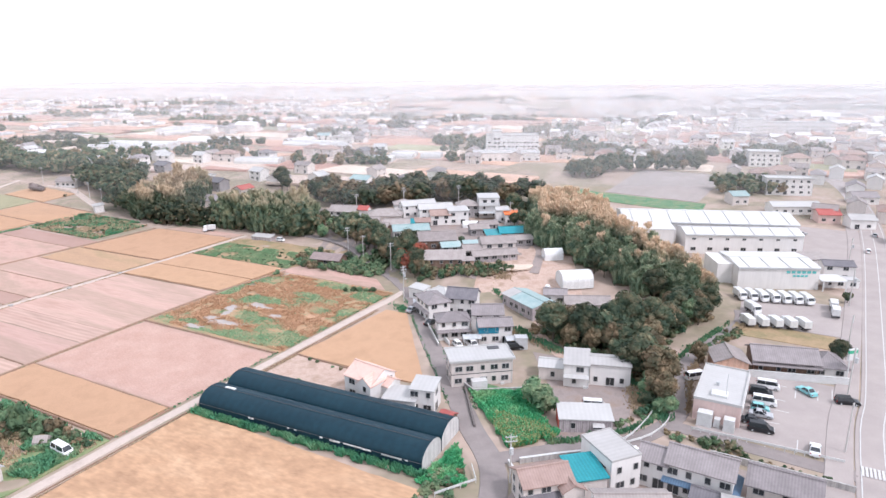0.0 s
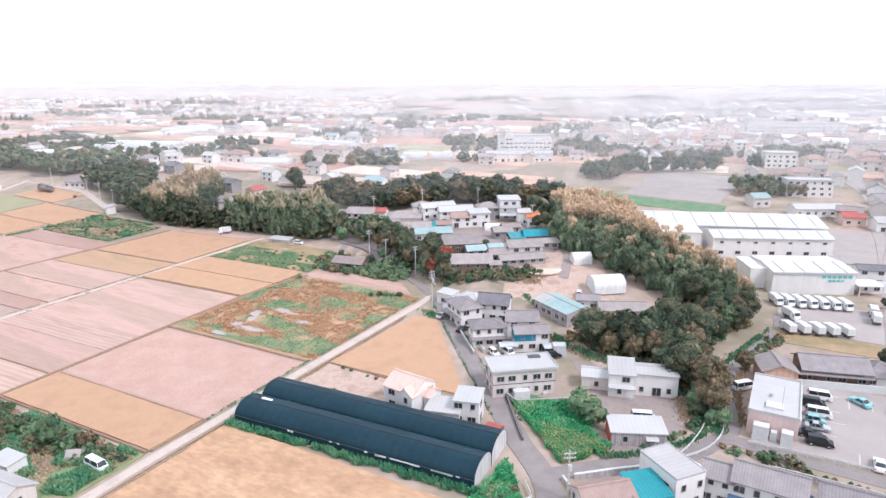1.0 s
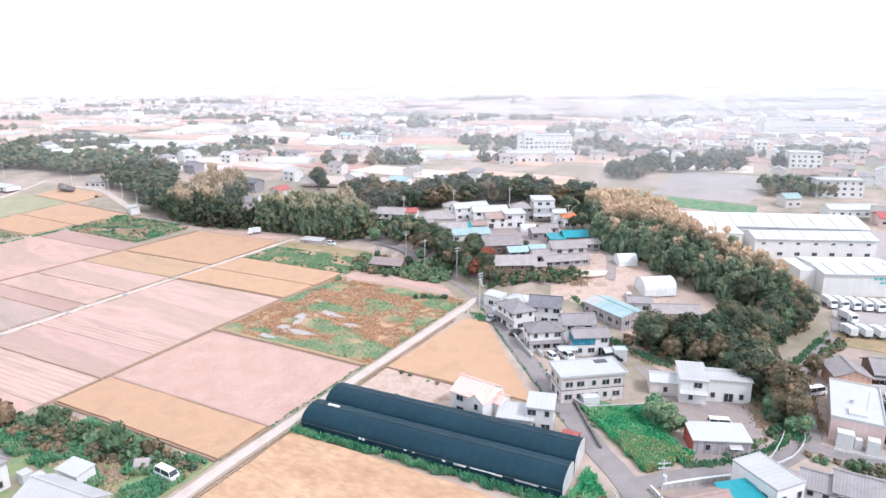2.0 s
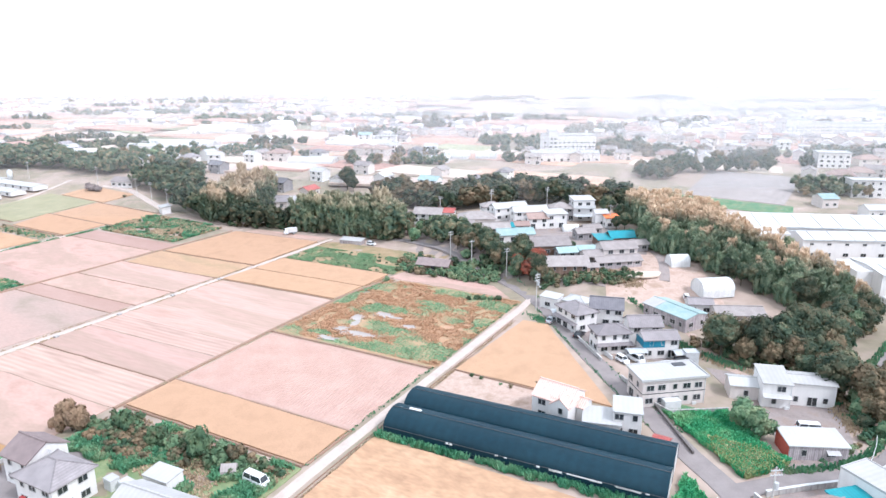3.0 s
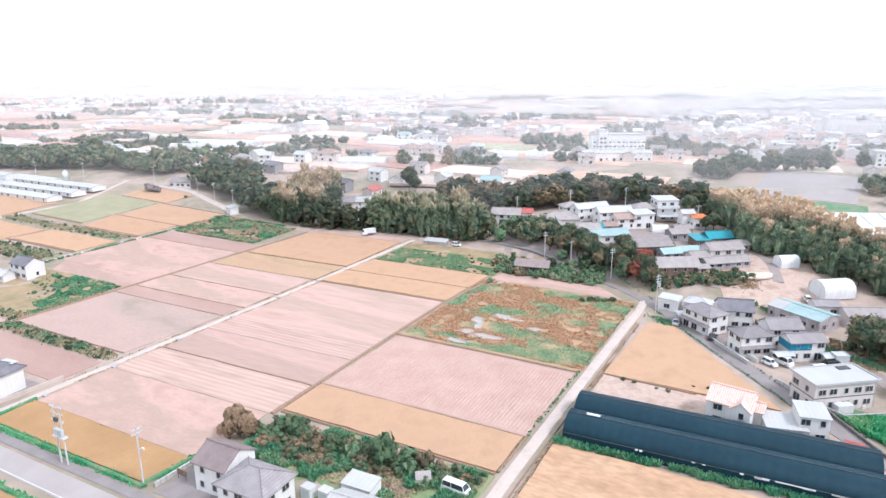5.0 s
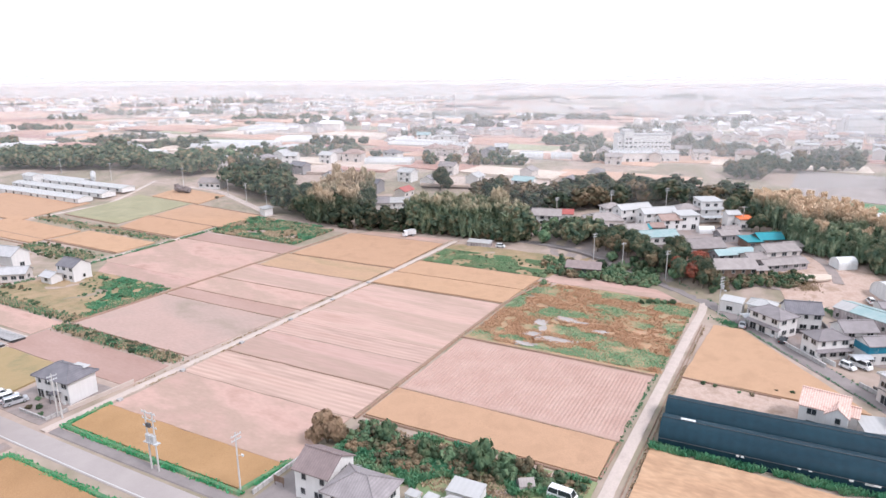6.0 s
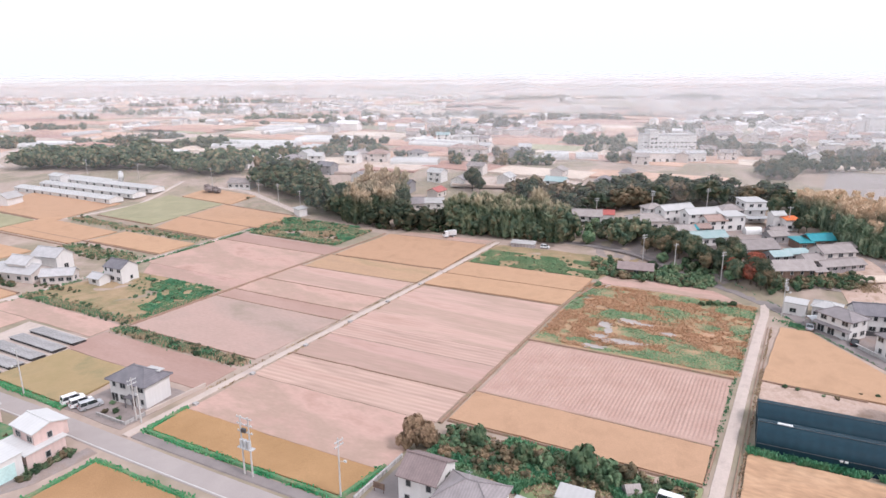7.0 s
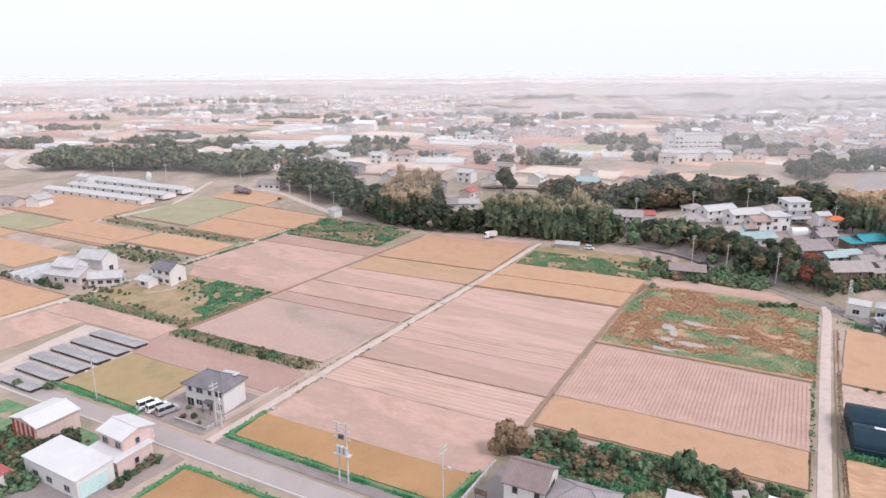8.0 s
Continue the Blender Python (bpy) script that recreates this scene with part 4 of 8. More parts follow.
house("white barn with a gabled front", -349, 325, 78, 9, 8, 4.0, "gable", 2.2, wall=WALL_WHITE, roof=ROOF_GREY, wins={}, name="barn", category="barn")
house("pale cottage behind the bend in the lane", -240, 359, -10, 13, 7, 3.2, "gable", 1.8, wall=WALL_WHITE, roof=TILE_BEIGE, wins={"S": (4, 1)})
house("low grey house between two groves", -146, 321, 4, 18, 8, 3.2, "gable", 2.0, wall=WALL_CREAM, roof=TILE_GREY, wins={"S": (4, 1)})
house("small white outhouse with pale roof", -132, 322, 4, 10, 7, 3.0, "gable", 1.6, wall=WALL_WHITE, roof=ROOF_GREY, wins={"S": (2, 1)}, name="outhouse")
house("white shed at the edge of the grove", -194, 309, -50, 6, 4, 3.2, "shed", .4, wall=WALL_WHITE, roof=ROOF_WHITE, wins={}, name="shed", category="shed")
house("low open shed with pale tin roof", -92.5, 255.5, -16, 9, 3.4, 1.5, "shed", .4, wall=WALL_MAUVE, roof=ROOF_GREY, wins={}, over=.3, name="shed", category="shed")

# ---------------------------------------------------------------- houses round the greenhouse and the village road
ph = house("white house with a patchy pink tiled roof", -26.0, 126.4, -32, 7.8, 7.2, 4.9, "gable", 1.9, wall=WALL_WHITE, roof=TILE_PINK, wins={"S": (2, 2), "E": (2, 2)}, over=.3)
block(ph, 2.3, -2.2, 3.6, 4.6, 4.7, "gable", 1.4, "y", .3, WALL_WHITE, TILE_PINK, {"S": (1, 2)}, seed=5)
block(ph, 4.3, 1.2, 2.6, 4.0, 3.6, "gable", 1.0, "x", .3, WALL_WHITE, TILE_PINK, {"E": (1, 1)}, seed=6)
wl = house("white flat-roofed house with a raised part", -18.4, 121.3, -10, 6.8, 5.6, 2.9, "shed", .2, wall=WALL_WHITE, roof=ROOF_WHITE, wins={"S": (3, 1)}, over=.3)
block(wl, 4.6, .8, 5.0, 5.4, 5.2, "shed", .3, "x", .3, WALL_WHITE, ROOF_WHITE, {"S": (2, 2), "E": (1, 2)}, seed=7)
house("small shed with a red roof", -8.8, 115.2, -28, 2.8, 2.4, 2.0, "gable", .5, wall=WALL_WOOD, roof=TILE_RED, wins={}, over=.25, name="shed", category="shed")
fl = house("white two-storey house with a flat roof and a dark band", -3.0, 135.0, 13, 13.6, 6.8, 5.9, "flat", .25, wall=WALL_CREAM, roof=ROOF_WHITE, wins={"S": (5, 2), "E": (2, 2), "W": (2, 2)}, over=.5, band=(2.9, DARK_METAL))
part("roof_opening", Shape().box(2.4, 5.0, 1.6, 3.0, 6.12, 6.3), DARK_METAL, fl, "dark roof light")
part("porch", Shape().box(-2.6, .8, -5.2, -3.38, -.2, 1.9), WHITE_METAL, fl, "white lean-to before the front")
sb = house("tall pale tin shed with a lower white wing", 18.6, 135.6, -8, 5.4, 7.6, 5.2, "shed", .5, wall=WALL_WHITE, roof=ROOF_GREY, wins={"S": (1, 2)}, over=.3, name="workshop", category="shed")
block(sb, 7.2, .8, 8.6, 5.4, 4.9, "gable", .6, "x", .3, WALL_WHITE, ROOF_GREY, {"S": (3, 1)}, seed=9)
block(sb, -5.4, 1.2, 5.6, 5.0, 3.0, "gable", .8, "x", .3, WALL_CREAM, ROOF_WHITE, {"S": (1, 1)}, seed=10)
part("lean_to", Shape().extrude([(-4.9, 2.5), (-4.9, 2.62), (-3.8, 3.0), (-3.8, 2.88)], "x", -2.7, 2.7), ROOF_WHITE, sb, "white lean-to roof")
sc = house("low mauve tin shed with a white roof", 17.6, 115.9, -1, 10.0, 5.4, 2.8, "shed", .35, wall=WALL_MAUVE, roof=ROOF_WHITE, wins={"S": (2, 1)}, over=.3, name="shed", category="shed")
part("red_end", Shape().box(-5.12, -5.03, -2.7, 2.7, -.2, 2.75), STRIPES_RED, sc, "red-painted end wall")
part("awning", Shape().extrude([(-3.7, 1.75), (-3.7, 1.82), (-2.68, 2.2), (-2.68, 2.1)], "x", 1.2, 3.4), ROOF_WHITE, sc, "small white awning")
cb = house("white cubic two-storey house with a grey flat roof", 19.5, 99.5, -64, 8.6, 5.8, 6.0, "flat", .12, wall=WALL_WHITE, roof=ROOF_GREY, wins={"E": (2, 2)}, over=.06)
for k in range(2):
    part("slit_window", Shape().box(-1.6 + k * 2.4, .4 + k * 2.4, -2.96, -2.88, 4.0, 4.35), GLASS, cb, "narrow dark strip window")
    part("slit_window", Shape().box(-2.6 + k * 3.6, -1.9 + k * 3.6, -2.96, -2.88, 1.4, 2.2), GLASS, cb, "small dark window")
house("house wing with a bright teal sheet roof", 14.6, 95.6, 16, 5.4, 6.0, 4.0, "shed", .5, wall=WALL_CREAM, roof=ROOF_TEAL, wins={"S": (2, 1)}, over=.4, name="house_wing")
br = house("cream house with a brown tiled roof", 7.6, 93.2, 18, 8.2, 5.4, 4.4, "gable", 1.3, wall=WALL_CREAM, roof=TILE_BROWN, wins={"S": (3, 2), "W": (2, 2)}, over=.5, skirt=(2.6, TILE_DARK, ("S",)))
block(br, 3.6, -2.6, 3.4, 3.6, 3.6, "gable", .9, "y", .4, WALL_CREAM, TILE_BROWN, {"S": (1, 1)}, seed=12)
t1 = house("white house with grey tiled roofs on two levels", 33.6, 96.2, -27, 10.0, 6.0, 5.7, "gable", 1.6, wall=WALL_WHITE, roof=TILE_GREY, wins={"S": (4, 2), "E": (1, 1)}, over=.6, skirt=(2.8, ROOF_BLUE, ("S", "E")))
block(t1, -7.2, -.4, 4.6, 5.2, 5.0, "gable", 1.3, "x", .5, WALL_WHITE, TILE_GREY, {"S": (2, 2)}, seed=13)
block(t1, 2.5, -4.4, 6.0, 3.2, 2.7, "gable", .8, "x", .5, WALL_WHITE, TILE_DARK, {"S": (2, 1)}, seed=14)
t2 = house("long grey-tiled house behind a wall", 45.2, 93.0, -25, 10.0, 6.2, 4.6, "gable", 1.5, wall=WALL_CREAM, roof=TILE_GREY, wins={"S": (3, 2)}, over=.6)
block(t2, 3.5, -3.8, 6, 3.6, 3.4, "gable", 1.0, "y", .5, WALL_CREAM, TILE_GREY, {}, seed=15)
house("house with a pale grey low roof", 20.5, 87.2, 3, 11, 5, 4.4, "gable", 1.0, wall=WALL_WHITE, roof=TILE_BEIGE, wins={}, over=.5)
house("house with a pale sheet roof", 37.8, 86.5, -20, 8, 5, 3.8, "gable", .8, wall=WALL_WHITE, roof=ROOF_GREY, wins={}, over=.4)

# row of houses along the village road
house("grey-roofed white house with dark trim", -16.3, 173.4, -62, 9.0, 6.4, 5.2, "hip", 1.5, wall=WALL_WHITE, roof=TILE_GREY, wins={"S": (3, 2), "E": (2, 2)}, over=.5, skirt=(2.7, TILE_GREY, ("S",)))
r2 = house("white house with a dark grey gabled roof", -8.0, 176.4, -10, 8.4, 6.2, 5.2, "gable", 1.9, wall=WALL_WHITE, roof=TILE_DARK, wins={"S": (3, 2), "E": (2, 1)}, over=.5)
part("garden_wall", Shape().box(-4.4, 6.2, -4.6, -4.45, -.2, 1.3).box(6.05, 6.2, -4.45, 2.5, -.2, 1.3), DARK_METAL, r2, "dark boundary fence")
house("white house with a grey roof and balcony", -10.2, 159.0, 12, 8.0, 5.6, 5.2, "hip", 1.3, wall=WALL_WHITE, roof=TILE_GREY, wins={"S": (3, 2), "W": (2, 2)}, over=.5, skirt=(2.7, TILE_GREY, ("S",)))
house("white house with a grey gabled roof", -1.2, 164.2, 5, 8.0, 5.6, 5.2, "gable", 1.6, wall=WALL_WHITE, roof=TILE_GREY, wins={"S": (2, 2)}, over=.5)
r5 = house("house with grey roof and blue upper walls", .6, 156.6, 8, 8.4, 4.8, 4.9, "gable", 1.1, wall=WALL_WHITE, roof=TILE_GREY, wins={"S": (3, 2)}, over=.5)
part("blue_cladding", Shape().box(-4.28, .8, -2.5, -2.42, 2.9, 4.6).box(-4.3, -4.22, -2.42, 2.4, 2.9, 4.6), TEAL_WALL, r5, "blue cladding on the upper wall")
for x, y, w in ((-5.0, 153.2, 4.6), (-20.8, 178.5, 3.4), (4.8, 152.8, 3.0)):
    cp = thing("carport", "open carport with a curved grey roof", "carport", x, y, 10, group="carports")
    n = 6
    arc = [(-1.6 + 3.2 * i / n, 2.3 + .35 * math.sin(math.pi * i / n)) for i in range(n + 1)]
    part("roof", Shape().extrude(arc + [(u, z + .06) for u, z in arc[::-1]], "x", -w / 2, w / 2), GREY_METAL, cp)
    for sx in (-1, 1):
        part("post", Shape().tube((sx * (w / 2 - .2), 1.5, -.1), (sx * (w / 2 - .2), 1.5, 2.35), .06, sides=6), GREY_METAL, cp)
        part("post", Shape().tube((sx * (w / 2 - .2), -1.5, -.1), (sx * (w / 2 - .2), -1.5, 2.35), .06, sides=6), GREY_METAL, cp)
house("white storage shed with a sloping roof by the junction", -21.5, 187.2, -34, 5.6, 3.4, 3.4, "shed", .5, wall=WALL_WHITE, roof=ROOF_WHITE, wins={"S": (1, 1)}, over=.2, name="shed", category="shed")
house("white tiled house behind the shed", -14.5, 184.5, -34, 6.4, 5, 3.6, "hip", 1.0, wall=WALL_WHITE, roof=ROOF_WHITE, wins={"S": (2, 1)}, over=.5)
house("grey steel tank shed beside the yard", 7.2, 152.2, 5, 3.0, 2.4, 2.8, "flat", .1, wall=GREY_METAL, roof=GREY_METAL, wins={}, over=.05, name="shed", category="shed")
cl = house("low mauve hall with a pale cyan roof", 10.8, 178.6, -57, 14.5, 8.4, 3.3, "gable", .9, wall=WALL_MAUVE, roof=ROOF_TEAL_PALE, wins={"S": (5, 1), "E": (2, 1)}, over=.3, name="hall", category="building")
part("grey_roof_bay", Shape().extrude([(-4.6, 3.36), (-4.6, 3.46), (0, 4.5), (0, 4.4)], "x", -7.6, -3.2), ROOF_GREY, cl, "grey roof bay")
house("long low house with a beige roof", 27.0, 178.6, 0, 12.5, 6.8, 3.0, "gable", 1.2, wall=WALL_CREAM, roof=TILE_BEIGE, wins={"S": (3, 1)}, over=.5)
house("small outbuilding with a grey roof", 18.6, 183.5, -5, 6.5, 5, 3.0, "gable", .9, wall=WALL_WHITE, roof=TILE_GREY, wins={"S": (2, 1)}, over=.4, name="outbuilding")

# ---------------------------------------------------------------- village on the rise
V = [("cream house with a weathered beige roof", -64.5, 284, -8, 12, 8, 4.4, "gable", WALL_WHITE, TILE_BEIGE, 2), ("house wing with a red tin roof", -57, 283.5, -8, 7, 5, 3.8, "gable", WALL_WHITE, TILE_RED, 1),
     ("grey outhouse with a beige roof", -74, 287, -20, 6, 6, 3.6, "gable", WALL_GREY, TILE_BEIGE, 1), ("small house with a faded teal roof", -56, 266, 8, 6, 5, 3.0, "gable", WALL_CREAM, ROOF_TEAL_PALE, 1),
     ("old house with a broad hipped beige roof", -44, 267, 4, 14, 9, 3.4, "hip", WALL_CREAM, TILE_BEIGE, 1), ("tiny shed with a teal roof", -32.5, 250, 20, 4.6, 4, 3.0, "gable", WALL_WOOD, ROOF_TEAL, 1),
     ("long white apartment block", -31, 275.5, 24, 14.5, 6, 5.2, "gable", WALL_WHITE, ROOF_WHITE, 2), ("white house with a brown roof", -20.5, 260.6, 12, 8, 6, 4.2, "gable", WALL_WHITE, TILE_BROWN, 2),
     ("white block with a shallow roof", -13.4, 262.5, 14, 8, 6.5, 5.6, "shed", WALL_WHITE, ROOF_WHITE, 2), ("long white house with a pale roof", -23.0, 268.5, 15, 14, 6.5, 5.2, "gable", WALL_WHITE, ROOF_WHITE, 2),
     ("grey-roofed house behind the white blocks", -9.6, 275.5, 10, 9, 7, 5.2, "hip", WALL_GREY, TILE_BEIGE, 2), ("long low house with a faded teal roof", -30.0, 239.5, 14, 13.5, 6, 3.0, "gable", WALL_WHITE, ROOF_TEAL_PALE, 1),
     ("old house with grey tiled roofs", -19.2, 225.0, 12, 13, 8.5, 3.4, "gable", WALL_WOOD, TILE_BEIGE, 1), ("lower wing of the old tiled house", -26.0, 222.6, 12, 6, 6.5, 2.6, "gable", WALL_WOOD, TILE_BEIGE, 1),
     ("shed with a faded teal roof", -14.0, 218.6, 15, 6.4, 4.6, 2.4, "gable", WALL_GREY, ROOF_TEAL_PALE, 1), ("broad old house with pale grey tiles", -15.2, 207.6, 6, 13, 8, 2.4, "gable", WALL_WOOD, TILE_BEIGE, 1),
     ("low shed with a faded teal roof", -6.0, 222.5, 10, 7, 3.6, 2.0, "shed", WALL_GREY, ROOF_TEAL_PALE, 1), ("two-storey farmhouse with beige tiles", 2.0, 217.4, 14, 11.5, 6.5, 4.4, "gable", WALL_CREAM, TILE_BEIGE, 2),
     ("low weathered outhouse row", 1.0, 210.4, 16, 15, 4.2, 2.2, "gable", WALL_MAUVE, TILE_BEIGE, 1), ("barn with a bright teal roof", 7.4, 237.6, 10, 9, 6, 3.0, "gable", WALL_WOOD, ROOF_TEAL, 1),
     ("shed with a bright teal roof", .6, 235.2, 10, 5, 6, 2.6, "shed", WALL_WOOD, ROOF_TEAL, 1), ("small pinkish hut with tiled roof", -7.6, 205.4, 10, 3.6, 3, 2.2, "gable", WALL_ORANGE, TILE_BEIGE, 1),
     ("old house with grey tiles", -43.5, 245.5, -10, 9, 6, 3.0, "gable", WALL_WOOD, TILE_BEIGE, 1), ("old house with brown-grey tiles", -36.5, 249.0, 6, 10, 6, 3.0, "gable", WALL_WOOD, TILE_BEIGE, 1),
     ("low brown roof among the trees", -57.5, 222, -14, 11, 6, 2.4, "gable", WALL_WOOD, TILE_MAUVE, 1), ("shed with an orange roof", 8.4, 262, 10, 5.4, 4, 4.2, "shed", WALL_WHITE, ORANGE_ROOF, 1),
     ("white shed near the woods", 4.6, 265, 10, 5, 4, 5.4, "gable", WALL_WHITE, ROOF_WHITE, 1), ("grey shed in the village", -1, 251, 20, 7, 4, 2.6, "gable", WALL_GREY, TILE_BEIGE, 1), ("grey lean-to beside the teal barn", 11.5, 229, 14, 6, 4, 2.6, "gable", WALL_GREY, TILE_BEIGE, 1),
     ("small grey-tiled village house", -48.5, 259, 8, 7, 5, 3.0, "gable", WALL_CREAM, TILE_BEIGE, 1), ("village shed with brown tin roof", -27, 254.5, 8, 6, 4, 2.6, "gable", WALL_WOOD, TILE_BROWN, 1), ("grey storehouse with a low roof", -4.5, 243.5, 14, 7, 5, 2.8, "gable", WALL_GREY, TILE_BEIGE, 1),
     ("white village house with tiled roof", -38, 282, 14, 8, 6, 4.4, "hip", WALL_WHITE, TILE_BEIGE, 2), ("old storehouse beside the farmhouse", -6.5, 213.4, 12, 6, 5, 2.8, "gable", WALL_CREAM, TILE_BEIGE, 1)]
for k, (lab, x, y, rot, w, d, ev, kd, wl_, rf, fl_) in enumerate(V):
    house(lab, x, y, rot, w, d, ev, kd, .5 if kd == "shed" else min(2.0, d * .24), wall=wl_, roof=rf, wins={"S": (max(2, int(w / 3)), fl_), "W": (1, fl_)} if w > 5 else {"S": (1, 1)}, over=.5, group="village houses", seed=k,
          name="house" if w > 6 else "shed", category="house" if w > 6 else "shed", skirt=(2.5, rf, ("S",)) if ev > 4.3 and wl_ is WALL_CREAM else None)
tall = house("three-storey white house with a stepped roof", -1.0, 276.5, 8, 8.6, 7.5, 8.4, "shed", .5, wall=WALL_WHITE, roof=ROOF_WHITE, wins={"S": (2, 3), "W": (2, 3)}, over=.4)
part("balcony", Shape().box(-4.3, 4.3, -5.2, -3.74, 5.4, 5.55).box(-4.3, 4.3, -5.2, -5.1, 5.55, 6.5), WHITE_METAL, tall)
part("carport_roof", Shape().box(-4.6, 5.0, -8.2, -3.74, 2.6, 2.75), GREY_METAL, tall)
tunnel("white vaulted tank shed in the village", -8.0, 255, 5, 6, 3, 2.6, FILM, name="vaulted_hut", category="hut")

# ---------------------------------------------------------------- warehouses, store, east side
def warehouse(label, x, y, rot, w, d, eave, rise, ribs, wins, low=False):
    h = thing("warehouse", label, "warehouse", x, y, rot)
    body = block(h, 0, 0, w, d, eave, "gable", rise, "x", .3, WALL_WHITE, ROOF_BRIGHT, {}, seed=20)
    for k in range(ribs):
        u = -w / 2 + w * (k + .5) / ribs
        hd = d / 2 + .3
        zo = eave - .3 * rise / (d / 2)
        part("roof_rib", Shape().extrude([(-hd, zo + .2), (-hd, zo + .42), (0, eave + rise + .42), (0, eave + rise + .2)], "x", u - .1, u + .1), ROOF_WHITE, h, "raised roof seam")
    for k in range(wins):
        u = -w / 2 + w * (k + .5) / wins
        window(body, "S", u, eave - 1.6, 1.2, .6, w / 2, d / 2)
        if low:
            window(body, "S", u, 2.0, 1.7, 1.1, w / 2, d / 2)
    part("gutter", Shape().box(-w / 2, w / 2, -d / 2 - .45, -d / 2 - .25, eave - .35, eave - .1), GREY_METAL, h)
    return h


warehouse("huge white warehouse with a ribbed roof", 86.8, 269.6, -4, 66, 25, 8.0, 2.2, 9, 0)
warehouse("long white warehouse with small windows", 93.2, 247.4, -1, 42, 13, 7.4, 1.3, 6, 7, True)
house("low white linking hall between the warehouses", 62.5, 250.5, -3, 14, 10, 6.2, "shed", .4, wall=WALL_WHITE, roof=ROOF_BRIGHT, wins={}, over=.2, name="depot_wing", category="building")
w3 = warehouse("white depot hall with teal lettering on its front", 89.2, 210.4, 0, 24.5, 18, 6.9, .7, 4, 0)
sign = material("teal_lettering", [(.10, .42, .42), (.14, .48, .47)], rough=.5, scale=1)
for k in range(6):      # two rows of plain bars in place of the lettering
    part("sign_bar", Shape().box(2.2 + k * 1.55, 3.3 + k * 1.55, -9.12, -9.02, 5.2, 6.0), sign, w3, "teal bar of the sign")
for k in range(4):
    part("sign_bar", Shape().box(4.2 + k * 1.2, 5.1 + k * 1.2, -9.12, -9.02, 4.1, 4.7), sign, w3, "teal bar of the sign")
part("side_bay", Shape().box(-17, -12.2, -4, 9, -.2, 6.6), WALL_WHITE, w3, "lower white side bay")
part("canopy", Shape().box(12.3, 20, -11, -4, 3.2, 3.5).box(19.6, 19.9, -10.8, -10.5, -.2, 3.2).box(12.8, 13.1, -10.8, -10.5, -.2, 3.2), WHITE_METAL, w3, "white loading canopy")
house("white gatehouse with a dark roof", 112.5, 213.5, -8, 9.2, 6, 5.0, "gable", 1.0, wall=WALL_WHITE, roof=TILE_DARK, wins={"S": (2, 2)}, over=.4, name="gatehouse")
house("low white gate office", 109.5, 205, -8, 10, 4, 2.6, "flat", .1, wall=WALL_WHITE, roof=ROOF_WHITE, wins={"S": (3, 1)}, over=.2, name="gatehouse")
house("grey-roofed wing behind the depot", 108, 227, 3, 16, 8, 3.4, "shed", .5, wall=WALL_WHITE, roof=TILE_BEIGE, wins={}, over=.3, name="depot_wing", category="building")

so = house("white single-storey shop with a flat roof", 46.8, 125.9, 65, 17.0, 8.6, 4.4, "flat", .3, wall=WALL_PINK, roof=ROOF_WHITE, wins={"S": (5, 1)}, over=.1, name="shop", category="shop")
part("front_glazing", Shape().box(-6, 7.5, -4.42, -4.32, .2, 2.6), GLASS, so, "row of shop windows")
part("fascia", Shape().box(-8, 8.4, -4.6, -4.3, 3.2, 4.2), WHITE_METAL, so, "pale shop fascia")
for k, (u, v, w, d, hh) in enumerate(((-10.2, -2.6, 1.9, 2.0, 2.6), (-10.0, 1.8, 2.0, 2.8, 2.9), (-9.6, -.4, 1.4, 1.2, 1.8))):
    part("plant_unit", Shape().box(u - w / 2, u + w / 2, v - d / 2, v + d / 2, -.2, hh, .05), WHITE_METAL, so, "white equipment cabinet")
part("roof_vent", Shape().tube((-1, .8, 4.6), (-1, .8, 5.4), .35, sides=10), GREY_METAL, so)
part("roof_vent", Shape().box(-6.5, -4.0, -1.5, 1.5, 4.6, 5.1), WHITE_METAL, so)
mast = part("mast", Shape().tube((-5.5, -1.2, 5.1), (-5.5, -1.2, 9.5), .06, sides=6), GREY_METAL, so)
house("peach cottage with a low gabled roof", 53.8, 142.6, -6, 7, 7.5, 3.4, "gable", 1.4, "y", wall=WALL_ORANGE, roof=TILE_BEIGE, wins={"S": (1, 1)}, over=.5)
house("long tiled house with red-brown walls", 66.4, 144.0, -9, 13.5, 7.5, 3.4, "gable", 1.8, wall=WALL_WOOD, roof=TILE_GREY, wins={"S": (4, 1)}, over=.7, skirt=(2.6, TILE_GREY, ("S",)))
house("white hip-roofed annexe of the tiled house", 75.4, 142.4, -9, 6.4, 7.0, 2.9, "hip", 1.9, wall=WALL_WHITE, roof=TILE_GREY, wins={"S": (2, 1)}, over=.6, name="annexe")
